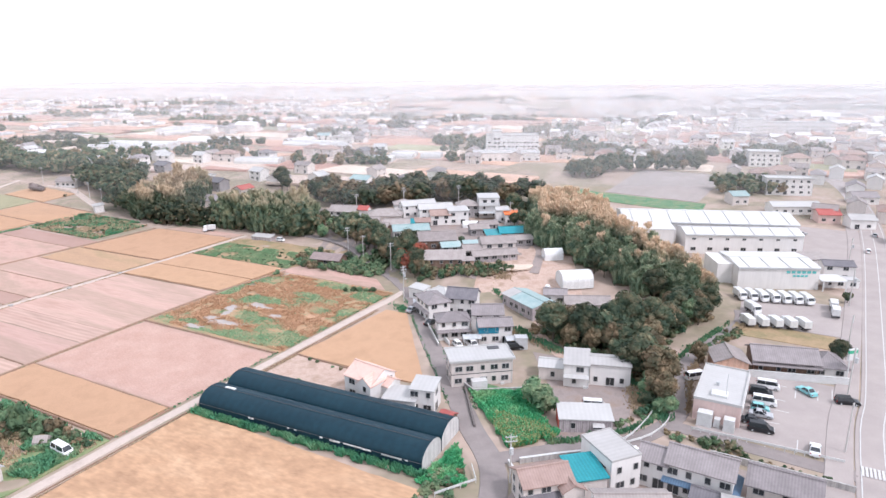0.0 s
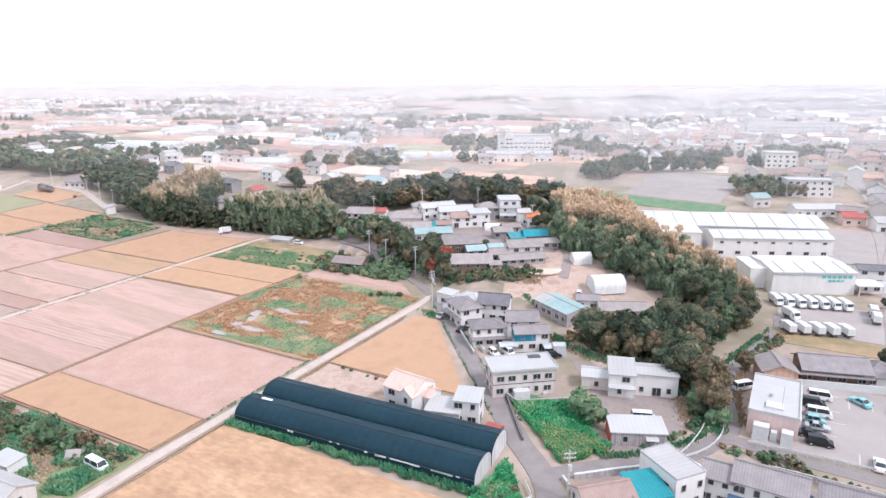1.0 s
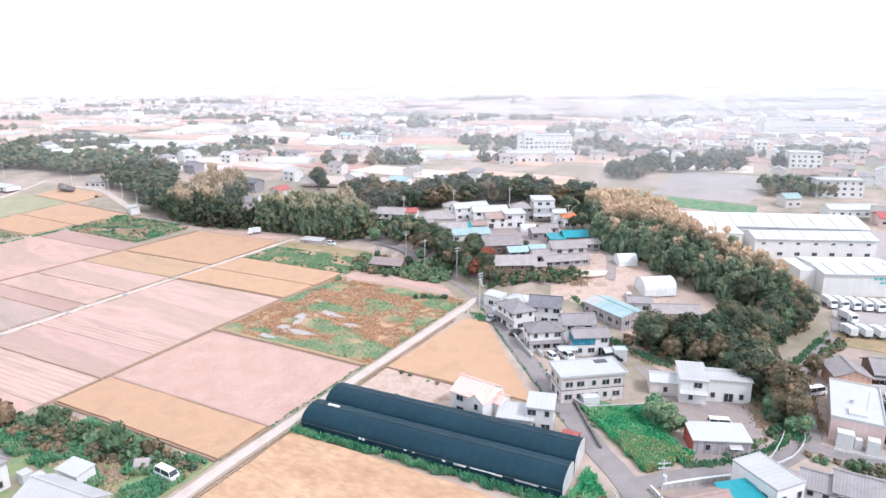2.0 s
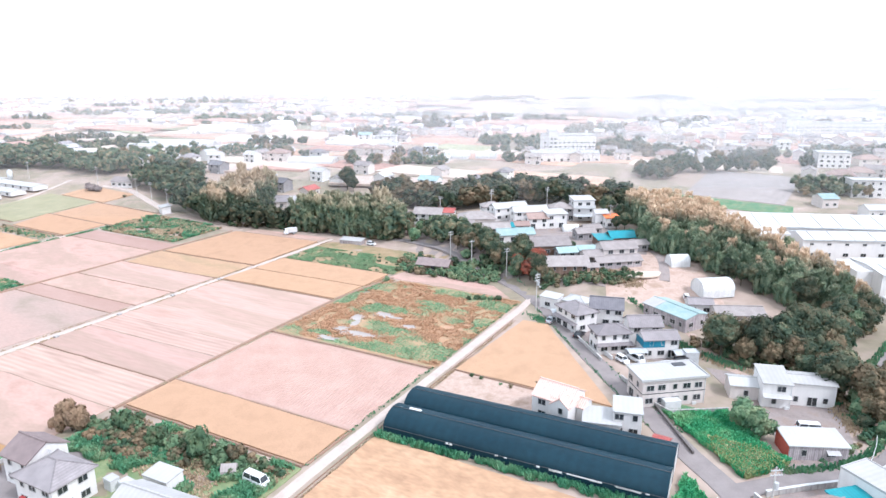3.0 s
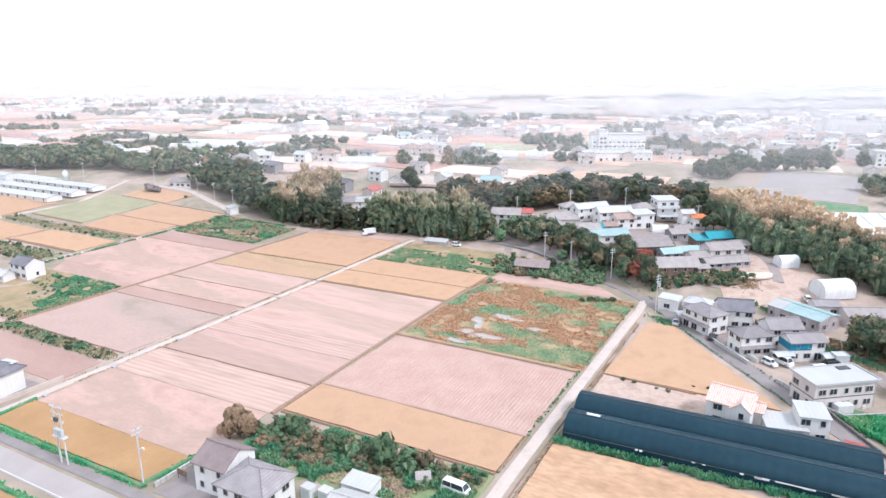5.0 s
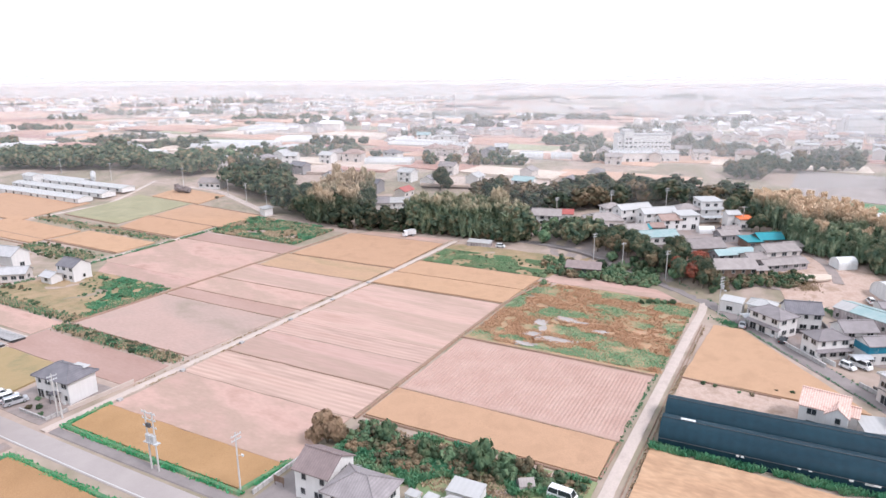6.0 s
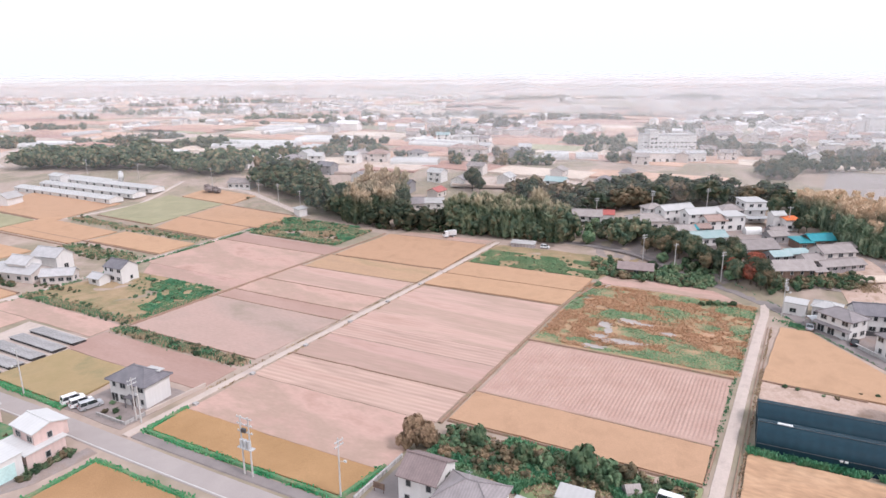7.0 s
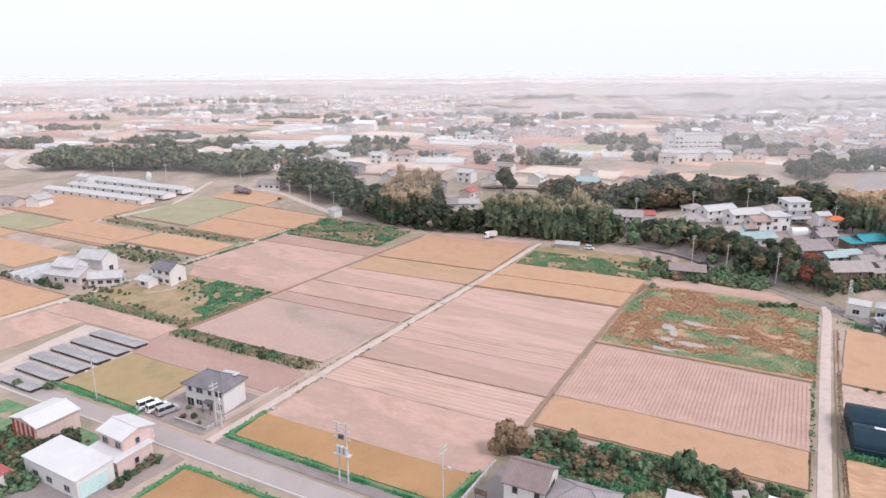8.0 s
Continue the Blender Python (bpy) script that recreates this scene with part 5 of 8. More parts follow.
for lab, x, y, rot, w, d, ev, wl_, rf in (("pale apartment block beside the highway", 153, 347, -6, 22, 9, 8.2, WALL_WHITE, ROOF_WHITE), ("red-roofed house by the highway", 149, 296, -5, 9, 8, 3.8, WALL_PINK, TILE_RED), ("small chapel-like house with a teal roof", 121, 327, 10, 8, 8, 4.4, WALL_CREAM, ROOF_TEAL_PALE), ("long white shop building by the highway", 141, 311, 3, 22, 8, 3.6, WALL_WHITE, ROOF_WHITE), ("white flat-roofed office block", 171, 425, -10, 18, 12, 9.0, WALL_WHITE, ROOF_WHITE), ("grey-white shop by the highway", 158, 286, -5, 10, 8, 4.2, WALL_WHITE, ROOF_GREY)):
    house(lab, x, y, rot, w, d, ev, "flat" if ev > 8 else "gable", .4 if ev > 8 else 1.5, wall=wl_, roof=rf, wins={"S": (max(2, int(w / 3.5)), 3 if ev > 8 else 1)}, name="building" if ev > 8 else "house", category="building" if ev > 8 else "house")

# school on the plain
sch = thing("school", "large white four-storey school block on the plain", "school", 16, 470, 3)
block(sch, 0, 0, 36, 12, 14.5, "flat", .6, "x", .2, WALL_WHITE, ROOF_WHITE, {"S": (13, 4)}, seed=30, win=(1.5, .8))
block(sch, -11, -1.5, 6, 12.5, 17.5, "flat", .4, "x", .2, WALL_WHITE, ROOF_WHITE, {"S": (2, 5)}, seed=31)
block(sch, -6, -24, 44, 12, 5.5, "gable", 1.2, "x", .4, WALL_WHITE, ROOF_WHITE, {"S": (10, 1)}, seed=32)
s2 = thing("school", "long white school building far behind the town", "school", 255, 600, -3)
block(s2, 0, 0, 84, 14, 13, "flat", .6, "x", .2, WALL_WHITE, ROOF_WHITE, {"S": (24, 4)}, seed=33, win=(1.5, .8))
block(s2, -30, -6, 22, 14, 16, "flat", .6, "x", .2, WALL_WHITE, ROOF_WHITE, {"S": (6, 4)}, seed=34, win=(1.5, .8))

# ---------------------------------------------------------------- plants
def leaf_material(name, colours, tip=None, tip_z=(6, 11), amount=.28):
    m = material(name, colours, rough=.75, scale=.35, fine=1.6, bump=0, vary=amount, island=.07, spec=.25, stops=[.34, .50, .68])
    if tip:
        nt = m.node_tree
        b = nt.nodes["Principled BSDF"]
        link = b.inputs["Base Color"].links[0].from_socket
        co = nt.nodes.new("ShaderNodeTexCoord")
        sep = nt.nodes.new("ShaderNodeSeparateXYZ")
        nt.links.new(co.outputs["Object"], sep.inputs["Vector"])
        n = nt.nodes.new("ShaderNodeTexNoise")
        n.inputs["Scale"].default_value = .5
        add = nt.nodes.new("ShaderNodeMath")
        add.operation = "MULTIPLY_ADD"
        add.inputs[1].default_value = 5.0
        nt.links.new(co.outputs["Object"], n.inputs["Vector"])
        nt.links.new(n.outputs["Fac"], add.inputs[0])
        nt.links.new(sep.outputs["Z"], add.inputs[2])
        k = nt.nodes.new("ShaderNodeMapRange")
        k.inputs["From Min"].default_value, k.inputs["From Max"].default_value = tip_z[0] + 2.5, tip_z[1] + 2.5
        nt.links.new(add.outputs["Value"], k.inputs["Value"])
        mix = nt.nodes.new("ShaderNodeMix")
        mix.data_type = "RGBA"
        mix.inputs["B"].default_value = (*tip, 1)
        nt.links.new(k.outputs["Result"], mix.inputs["Factor"])
        nt.links.new(link, mix.inputs["A"])
        nt.links.new(mix.outputs["Result"], b.inputs["Base Color"])
    nt = m.node_tree
    b = nt.nodes["Principled BSDF"]
    thin = nt.nodes.new("ShaderNodeBsdfTranslucent")
    nt.links.new(b.inputs["Base Color"].links[0].from_socket, thin.inputs["Color"])
    both = nt.nodes.new("ShaderNodeMixShader")
    both.inputs["Fac"].default_value = .15
    nt.links.new(b.outputs[0], both.inputs[1])
    nt.links.new(thin.outputs[0], both.inputs[2])
    nt.links.new(both.outputs[0], nt.nodes["Material Output"].inputs["Surface"])
    return m


LEAF = leaf_material("broad_leaves", [(.028, .058, .042), (.08, .107, .064), (.25, .20, .122)], amount=.38)
LEAF_BROWN = leaf_material("rusty_leaves", [(.07, .082, .052), (.175, .138, .083), (.36, .25, .155)])
LEAF_BRIGHT = leaf_material("fresh_leaves", [(.075, .155, .088), (.14, .215, .117), (.27, .275, .16)])
LEAF_TAN = leaf_material("tan_leaves", [(.12, .09, .058), (.285, .195, .125), (.45, .31, .20)])
LEAF_RED = leaf_material("red_blossom", [(.09, .07, .05), (.27, .085, .055), (.44, .12, .075)])
LEAF_BAMBOO = leaf_material("bamboo_leaves", [(.10, .16, .115), (.20, .26, .175), (.37, .375, .25)], tip=(.68, .52, .37), tip_z=(8.0, 11.7))
LEAF_BAMBOO_GREEN = leaf_material("green_bamboo_leaves", [(.075, .14, .095), (.18, .245, .155), (.36, .38, .25)], tip=(.44, .40, .27), tip_z=(10.2, 14.0))
LEAF_BAMBOO_FAR = leaf_material("bamboo_leaves_far", [(.070, .118, .083), (.145, .19, .118), (.28, .285, .175)], tip=(.48, .40, .28), tip_z=(10.8, 15.0))
LEAF_BAMBOO_TAN = leaf_material("tan_bamboo_leaves", [(.070, .118, .083), (.145, .19, .118), (.28, .285, .175)], tip=(.52, .41, .29), tip_z=(7.8, 12.6))
LEAF_PLUM = leaf_material("plum_leaves", [(.17, .145, .14), (.25, .205, .195), (.34, .28, .265)])
LEAF_SHRUB = leaf_material("shrub_leaves", [(.037, .084, .051), (.084, .128, .066), (.238, .180, .119)])
BARK = material("bark", [(.10, .08, .06), (.17, .14, .11)], scale=2, fine=9, bump=.8, stretch=(1, 1, .3))
CULM = material("bamboo_culm", [(.20, .22, .09), (.30, .29, .14)], rough=.5, scale=2, fine=6)


def leaf(v, f, p, n, size, r, long=1.0, hang=0.0):
    """One small folded leaf clump at p, facing n; hang: drawn upright, as bamboo sprays are."""
    n = (Vector(n) + Vector((r.uniform(-1, 1), r.uniform(-1, 1), r.uniform(-.6, 1))) * .5).normalized()
    a = n.orthogonal().normalized()
    a.rotate(Matrix.Rotation(r.uniform(0, 6.28), 3, n))
    b = n.cross(a)
    if hang:
        b = (b * (1 - hang) + Vector((n.x * .5, n.y * .5, 1)) * hang).normalized()
        a = b.orthogonal().normalized()
        a.rotate(Matrix.Rotation(r.uniform(0, 6.28), 3, b))
    w, h = size * r.uniform(.6, 1.3), size * r.uniform(.7, 1.3) * long
    k = len(v)
    fold = n * size * .35
    v.extend([tuple(p - b * h), tuple(p + a * w - b * h * .1 - fold), tuple(p + b * h), tuple(p - a * w + b * h * .2 - fold)])
    f.append((k, k + 1, k + 2, k + 3))


def crown_shape(seed, rx, rz, zc, lobes=17, leaves=1100, size=.34, flat=1.0, rings=4, sides=7):
    r = random.Random(seed)
    s = Shape()
    v, f = [], []
    cs = []
    for k in range(lobes):
        ph = 2 * math.pi * (k / lobes * 2.4 + r.random() * .3)
        u = r.uniform(-.35, 1.0)
        q = math.sqrt(max(0, 1 - u * u)) * r.uniform(.45, .75)
        cs.append((Vector((rx * q * math.cos(ph), rx * q * math.sin(ph), zc + rz * u * .62 * flat)), r.uniform(.30, .46) * rx))
    for c, rad in cs:
        s.dome(c, rad * .80, rad * .80, rad * .66, rings, sides, .3, r)
    s.dome((0, 0, zc - rz * .15), rx * .62, rx * .62, rz * .6, rings, sides, .3, r)
    per = leaves // lobes
    for c, rad in cs:
        for _ in range(per):
            d = Vector((r.gauss(0, 1), r.gauss(0, 1), r.gauss(.35, 1))).normalized()
            p = c + Vector((d.x * rad, d.y * rad, d.z * rad * .88)) * r.uniform(.84, 1.22)
            leaf(v, f, p, d, size, r)
    s.add(v, f)
    return s


def make_tree(name, label, category, seed, rx, height, leafmat, lobes=16, leaves=900, size=.35, trunk=.22, crown_from=.16):
    t = thing(name, label, category, 0, 0, 0, 0)
    r = random.Random(seed + 1)
    zc = height * (crown_from + 1) / 2
    rz = height * (1 - crown_from) / 2
    s = Shape().tube((0, 0, -.3), (0, 0, height * crown_from + .3), trunk * 1.3, trunk, 8)
    s.tube((0, 0, height * crown_from + .2), (r.uniform(-.3, .3), r.uniform(-.3, .3), height * .7), trunk * .95, trunk * .4, 6)
    for k in range(5):
        a = k * 1.26 + r.random()
        z0 = height * (crown_from + .05 + .06 * k)
        s.tube((0, 0, z0), (math.cos(a) * rx * .6, math.sin(a) * rx * .6, z0 + height * .2), trunk * .5, trunk * .15, 5)
    part("trunk", s, BARK, t)
    part("crown", crown_shape(seed, rx, rz * 1.05, zc, lobes, leaves, size), leafmat, t)
    return t


def bamboo_foliage(seed, height=12.0, culms=9, leaves=105, size=.34, stems=None):
    """Feathery plumes round leaning culms; the culms themselves go to stems."""
    r = random.Random(seed)
    v, f = [], []
    s = Shape()
    for k in range(culms):
        x0, y0 = r.uniform(-1.9, 1.9), r.uniform(-1.9, 1.9)
        a = r.uniform(0, 6.28)
        h = height * r.uniform(.6, 1.1)
        bend = r.uniform(.5, 1.5)
        pts = [Vector((x0 + math.cos(a) * bend * (q ** 2.2), y0 + math.sin(a) * bend * (q ** 2.2), h * q - .3 * (q ** 6))) for q in (0, .3, .55, .75, .9, 1.0)]
        if stems is not None:
            culm = Shape()
            for i, (p, q) in enumerate(zip(pts, pts[1:])):
                culm.tube(p, q, .06 * (1 - i * .14), .06 * (1 - (i + 1) * .14), 4)
            stems.append(culm)
        pts.append(pts[-1] + Vector((math.cos(a) * .5, math.sin(a) * .5, -.5)))
        for i in range(leaves):
            q = r.uniform(.03, 1.0) ** .85
            j = min(5, int(q * 6))
            p = pts[j].lerp(pts[j + 1], q * 6 - j)
            wid = (.5 + .75 * math.sin(math.pi * min(1, q * 1.02))) * 1.25
            d = Vector((r.gauss(0, 1), r.gauss(0, 1), r.gauss(.2, .6))).normalized()
            leaf(v, f, p + Vector((d.x * wid, d.y * wid, d.z * .7)), d, size, r, 3.0, .6)
        s.dome((x0, y0, h * .46), .85, .85, h * .40, 4, 5, .35, r)
    return s.add(v, f)


def make_bamboo(seed, height=12.0, leafmat=None, label="tall bamboo clump with tan drooping tips"):
    t = thing("bamboo_clump", label, "bamboo", 0, 0, 0, 0)
    stems = []
    foliage = bamboo_foliage(seed, height, 8, 150, .22, stems)
    culms = Shape()
    for c in stems:
        culms.add(c.v, c.f)
    tagged(part("culm", culms, CULM, t), kind="stuff")
    part("foliage", foliage, leafmat or LEAF_BAMBOO, t)
    return t


def make_shrub(seed, rx, rz, leafmat, label, leaves=160, size=.24):
    r = random.Random(seed)
    t = thing("shrub", label, "shrub", 0, 0, 0, 0)
    s = Shape()
    for k in range(4):
        a = k * 1.6
        s.tube((0, 0, -.2), (math.cos(a) * rx * .5, math.sin(a) * rx * .5, rz * .8), .05, .02, 5)
    part("stem", s, BARK, t)
    part("foliage", crown_shape(seed, rx, rz * .6, rz * .55, 7, leaves, size, 1.0), leafmat, t)
    return t


PROTO = {
    "broad": [make_tree("tree", "dense dark green broadleaf tree", "tree", 11, 3.6, 9.5, LEAF, 20, 1700, .27), make_tree("tree", "dense dark green broadleaf tree", "tree", 12, 4.2, 10.5, LEAF, 23, 2000, .28), make_tree("tree", "dense olive broadleaf tree", "tree", 13, 3.0, 8.5, LEAF, 17, 1400, .26)],
    "brown": [make_tree("tree", "broadleaf tree with rusty brown crown", "tree", 21, 3.4, 9.5, LEAF_BROWN, 19, 1600, .27), make_tree("tree", "broadleaf tree with rusty brown crown", "tree", 22, 2.8, 8, LEAF_BROWN, 16, 1300, .26)],
    "fresh": [make_tree("tree", "fresh green broadleaf tree", "tree", 31, 3.0, 8, LEAF_BRIGHT, 17, 1400, .26)],
    "round": [make_tree("tree", "round green tree leafy down to the ground", "tree", 42, 3.3, 6.2, LEAF_BRIGHT, 16, 900, .32, .18, .0), make_tree("tree", "round dark tree leafy down to the ground", "tree", 43, 3.0, 6.0, LEAF, 16, 900, .32, .18, .0)],
    "red": [make_tree("tree", "tree covered in orange-red blossom", "tree", 41, 3.2, 6.5, LEAF_RED, 15, 950, .32)],
    "bamboo": [make_bamboo(51), make_bamboo(52, 11.0), make_bamboo(53, 12.6)],
    "green_bamboo": [make_bamboo(56, 11.0, LEAF_BAMBOO_GREEN, "dense green bamboo clump"), make_bamboo(57, 12.0, LEAF_BAMBOO_GREEN, "dense green bamboo clump")],
    "shrub": [make_shrub(61, 1.5, 2.0, LEAF_SHRUB, "dark green roadside shrub"), make_shrub(62, 1.2, 1.5, LEAF_BRIGHT, "fresh green shrub beside a field"), make_shrub(63, 1.4, 1.8, LEAF_BROWN, "brownish half-dry roadside shrub")],
    "plum": [make_shrub(70, 1.5, 1.8, LEAF_PLUM, "broad plum-coloured bush beside the lane", 260, .26)],
    "brown_bush": [make_shrub(71, 1.5, 2.1, LEAF_TAN, "round bush with rusty tan leaves", 620, .17)],
    "green_shrub": [make_shrub(64, 1.4, 1.5, LEAF_BRIGHT, "fresh green shrub beside a field"), make_shrub(65, 1.2, 1.3, LEAF_SHRUB, "dark green shrub beside a field")],
}
USED = set()
FAR = {"broad": [(crown_shape(14, 4.0, 4.9, 5.0, 13, 140, .70, 1.0, 3, 5), LEAF), (crown_shape(15, 3.4, 4.4, 4.5, 12, 130, .68, 1.0, 3, 5), LEAF), (crown_shape(16, 4.6, 5.2, 5.4, 14, 150, .72, 1.0, 3, 5), LEAF)],
       "brown": [(crown_shape(23, 3.6, 4.4, 4.6, 12, 165, .64, 1.0, 3, 5), LEAF_BROWN)], "fresh": [(crown_shape(32, 3.2, 4.0, 4.2, 12, 140, .62, 1.0, 3, 5), LEAF_BRIGHT)],
       "bamboo": [(bamboo_foliage(54, 11.5, 6, 64, .38), LEAF_BAMBOO_FAR), (bamboo_foliage(55, 12.5, 6, 64, .38), LEAF_BAMBOO_FAR)],
       "tan_bamboo": [(bamboo_foliage(58, 12.0, 6, 64, .38), LEAF_BAMBOO_TAN), (bamboo_foliage(59, 12.8, 6, 64, .38), LEAF_BAMBOO_TAN)],
       "far": [(crown_shape(17, 4.4, 4.6, 2.8, 7, 70, .8, 1.0, 3, 5), LEAF), (crown_shape(18, 5.0, 4.0, 2.4, 7, 70, .8, 1.0, 3, 5), LEAF), (crown_shape(19, 4.0, 4.6, 2.8, 7, 70, .8, 1.0, 3, 5), LEAF_BROWN)],
       "shrub": [(crown_shape(66, 1.5, 1.2, 1.0, 5, 90, .26, 1.0, 3, 5), LEAF_SHRUB), (crown_shape(67, 1.3, 1.0, .8, 5, 84, .25, 1.0, 3, 5), LEAF_BROWN), (crown_shape(69, 1.4, 1.1, .9, 5, 84, .25, 1.0, 3, 5), LEAF_SHRUB)],
       "brown_shrub": [(crown_shape(72, 1.5, 1.2, 1.0, 6, 120, .22, 1.0, 3, 5), LEAF_BROWN), (crown_shape(73, 1.2, 1.0, .8, 6, 110, .21, 1.0, 3, 5), LEAF_BROWN)],
       "green_shrub": [(crown_shape(68, 1.4, .9, .75, 5, 90, .24, 1.0, 3, 5), LEAF_BRIGHT)]}


def plant(kind, x, y, scale=1.0, r=random, group="", tall=1.0):
    ob = r.choice(PROTO[kind])
    z = land(x, y)
    sc = scale * r.uniform(.74, 1.2)
    m = pose(x, y, z - .1, 0, 0, r.uniform(0, 360)) @ Matrix.Diagonal((sc, sc, sc * tall * r.uniform(.92, 1.1), 1))
    if ob.name not in USED:
        USED.add(ob.name)
        ob.matrix_basis = m
        return tagged(ob, group=group)
    ob2 = copy_thing(ob, pose(0, 0, 0))
    ob2.matrix_basis = m
    return tagged(ob2, group=group)


def inside(poly, x, y):
    hit = False
    for (x0, y0), (x1, y1) in zip(poly, poly[1:] + poly[:1]):
        if (y0 > y) != (y1 > y) and x < (x1 - x0) * (y - y0) / (y1 - y0) + x0:
            hit = not hit
    return hit


def spots(poly, gap, r):
    xs, ys = [p[0] for p in poly], [p[1] for p in poly]
    y, odd = min(ys), 0
    while y <= max(ys):
        x = min(xs) + gap * .5 * odd
        while x <= max(xs):
            px, py = x + r.uniform(-.35, .35) * gap, y + r.uniform(-.35, .35) * gap
            if inside(poly, px, py):
                yield px, py
            x += gap
        y += gap * .87
        odd = 1 - odd


def wood(poly, gap, kinds, scale, seed, group, tall=1.0):
    """Single plants over an outline."""
    r = random.Random(seed)
    for x, y in spots(poly, gap, r):
        plant(r.choices(list(kinds), list(kinds.values()))[0], x, y, scale, r, group, tall)


def thicket(poly, gap, kinds, scale, seed, label, tall=1.0, name="woods", category="woods"):
    """Far or countless growth over an outline, joined into one."""
    r = random.Random(seed)
    vs, faces, slots, mats = [], [], [], []
    base = 0
    for x, y in spots(poly, gap, r):
        shape, mat = r.choice(FAR[r.choices(list(kinds), list(kinds.values()))[0]])
        if mat not in mats:
            mats.append(mat)
        k = scale * r.uniform(.7, 1.28)
        an = r.uniform(0, 6.28)
        v = np.array(shape.v)
        c, s_ = math.cos(an) * k, math.sin(an) * k
        q = np.column_stack((x + v[:, 0] * c - v[:, 1] * s_, y + v[:, 0] * s_ + v[:, 1] * c, land(x, y) - .2 + v[:, 2] * k * tall * r.uniform(.85, 1.12)))
        vs.append(q)
        faces += [tuple(i + base for i in f) for f in shape.f]
        slots += [mats.index(mat)] * len(shape.f)
        base += len(v)
    if not vs:
        return None
    me = bpy.data.meshes.new(name)
    me.from_pydata(np.concatenate(vs), [], faces)
    for m in mats:
        me.materials.append(m)
    me.polygons.foreach_set("material_index", slots)
    me.update()
    return tagged(new(name, me), label, category, "", "stuff")


MIXED = {"broad": 6, "brown": 2, "fresh": 1}
BAMBOO_FRONT = [(13, 229), (20, 221), (28, 206), (36, 195), (45, 186), (56, 179), (62, 186), (54, 197), (46, 207), (38, 219), (30, 234), (20, 242), (15, 240)]
BAMBOO_RIDGE = [(20, 242), (30, 234), (38, 219), (46, 207), (54, 197), (62, 188), (66, 181), (66, 187), (58, 200), (51, 212), (45, 226), (42, 250), (39, 270), (33, 287), (23, 289), (17, 270)]
wood(BAMBOO_FRONT, 3.4, {"green_bamboo": 8, "broad": 2, "bamboo": 1}, .82, 1, "bamboo grove")
wood(BAMBOO_RIDGE, 3.4, {"bamboo": 9, "green_bamboo": 1}, .92, 101, "bamboo grove")
wood([(9, 161), (18, 152), (31, 143), (32, 130), (35, 121), (36.5, 133), (38.5, 148), (50, 166), (65, 176), (57, 178), (48, 174), (38, 165), (19, 162)], 3.9, {"broad": 6, "brown": 5, "fresh": 1}, 1.02, 3, "woods on the slope")
wood([(-52, 240), (-42, 226), (-34, 213), (-26, 204), (-22, 200), (-19.5, 203), (-23, 213), (-32, 222), (-40, 236), (-48, 248)], 3.3, {"broad": 8, "brown": 2, "fresh": 1}, .8, 4, "trees along the village road")
thicket([(-24, 200), (-8, 198), (-2, 202), (-3, 208), (-20, 209)], 1.9, {"shrub": 1}, 1.0, 5, "dark hedge below the village")
for x, y, s_ in ((-26.4, 206.5, 1.05), (-23.5, 211.5, .85), (-30, 212.5, .85)):
    plant("red", x, y, s_, random.Random(int(x)), "blossoming trees")
thicket([(-70, 219), (-47, 209), (-39, 207), (-44, 214), (-53, 224), (-62, 236), (-70, 236)], 2.5, {"shrub": 5, "green_shrub": 4}, 1.15, 6, "thicket of bushes beside the lane")
thicket([(-50, 246), (-40, 232), (-33, 216), (-24, 206), (-20, 207), (-30, 222), (-40, 240), (-46, 250)], 2.4, {"shrub": 1}, 1.1, 38, "dark undergrowth along the village road")
thicket([(-62, 250), (-54, 244), (-48, 243), (-46, 249), (-53, 256), (-60, 258)], 3.6, {"broad": 4, "shrub": 1}, .85, 39, "dark trees above the village road")
thicket([(8, 163), (18, 152), (31, 143), (32, 130), (36, 122), (38, 148), (50, 164), (64, 176), (46, 173), (20, 163)], 2.8, {"shrub": 1}, 1.2, 40, "undergrowth of the slope woods")
thicket([(-95, 328), (-60, 299), (-33, 296), (-18, 302), (9, 300), (22, 293), (28, 302), (4, 318), (-25, 335), (-60, 325), (-95, 345)], 6.2, {"broad": 6, "brown": 5}, 1.42, 7, "dense dark woods behind the village", .82, "woods", "woods")
thicket([(-121, 276), (-105, 270), (-92, 265), (-76, 259), (-72, 265), (-78, 279), (-92, 297), (-112, 302), (-122, 290)], 3.4, {"bamboo": 9, "broad": 2}, .94, 8, "bamboo and broadleaf grove behind the paddies", 1.0, "woods", "woods")
thicket([(-122, 277), (-105, 270.5), (-92, 265.5), (-76, 258), (-77, 261), (-92, 269), (-105, 274), (-120, 281)], 2.3, {"shrub": 5, "broad": 1}, 1.3, 48, "bushes at the foot of the bamboo grove", 1.0, "scrub", "scrub")
thicket([(-77, 258), (-71, 252), (-63, 251), (-57, 258), (-64, 268), (-72, 270)], 5.0, {"broad": 4, "fresh": 1, "shrub": 2}, .66, 9, "dark trees at the end of the grove", 1.0, "woods", "woods")
thicket([(-190, 317), (-180, 303), (-173, 299), (-172, 308), (-176, 330), (-186, 328)], 5.6, {"broad": 1}, 1.5, 10, "grove of dark broadleaf trees", 1.0, "woods", "woods")
thicket([(-174, 306), (-167, 294), (-158, 292), (-148, 300), (-144, 318), (-149, 338), (-164, 342), (-172, 330)], 3.6, {"tan_bamboo": 7, "bamboo": 2}, 1.04, 11, "bamboo grove with tan tips", 1.0, "woods", "woods")
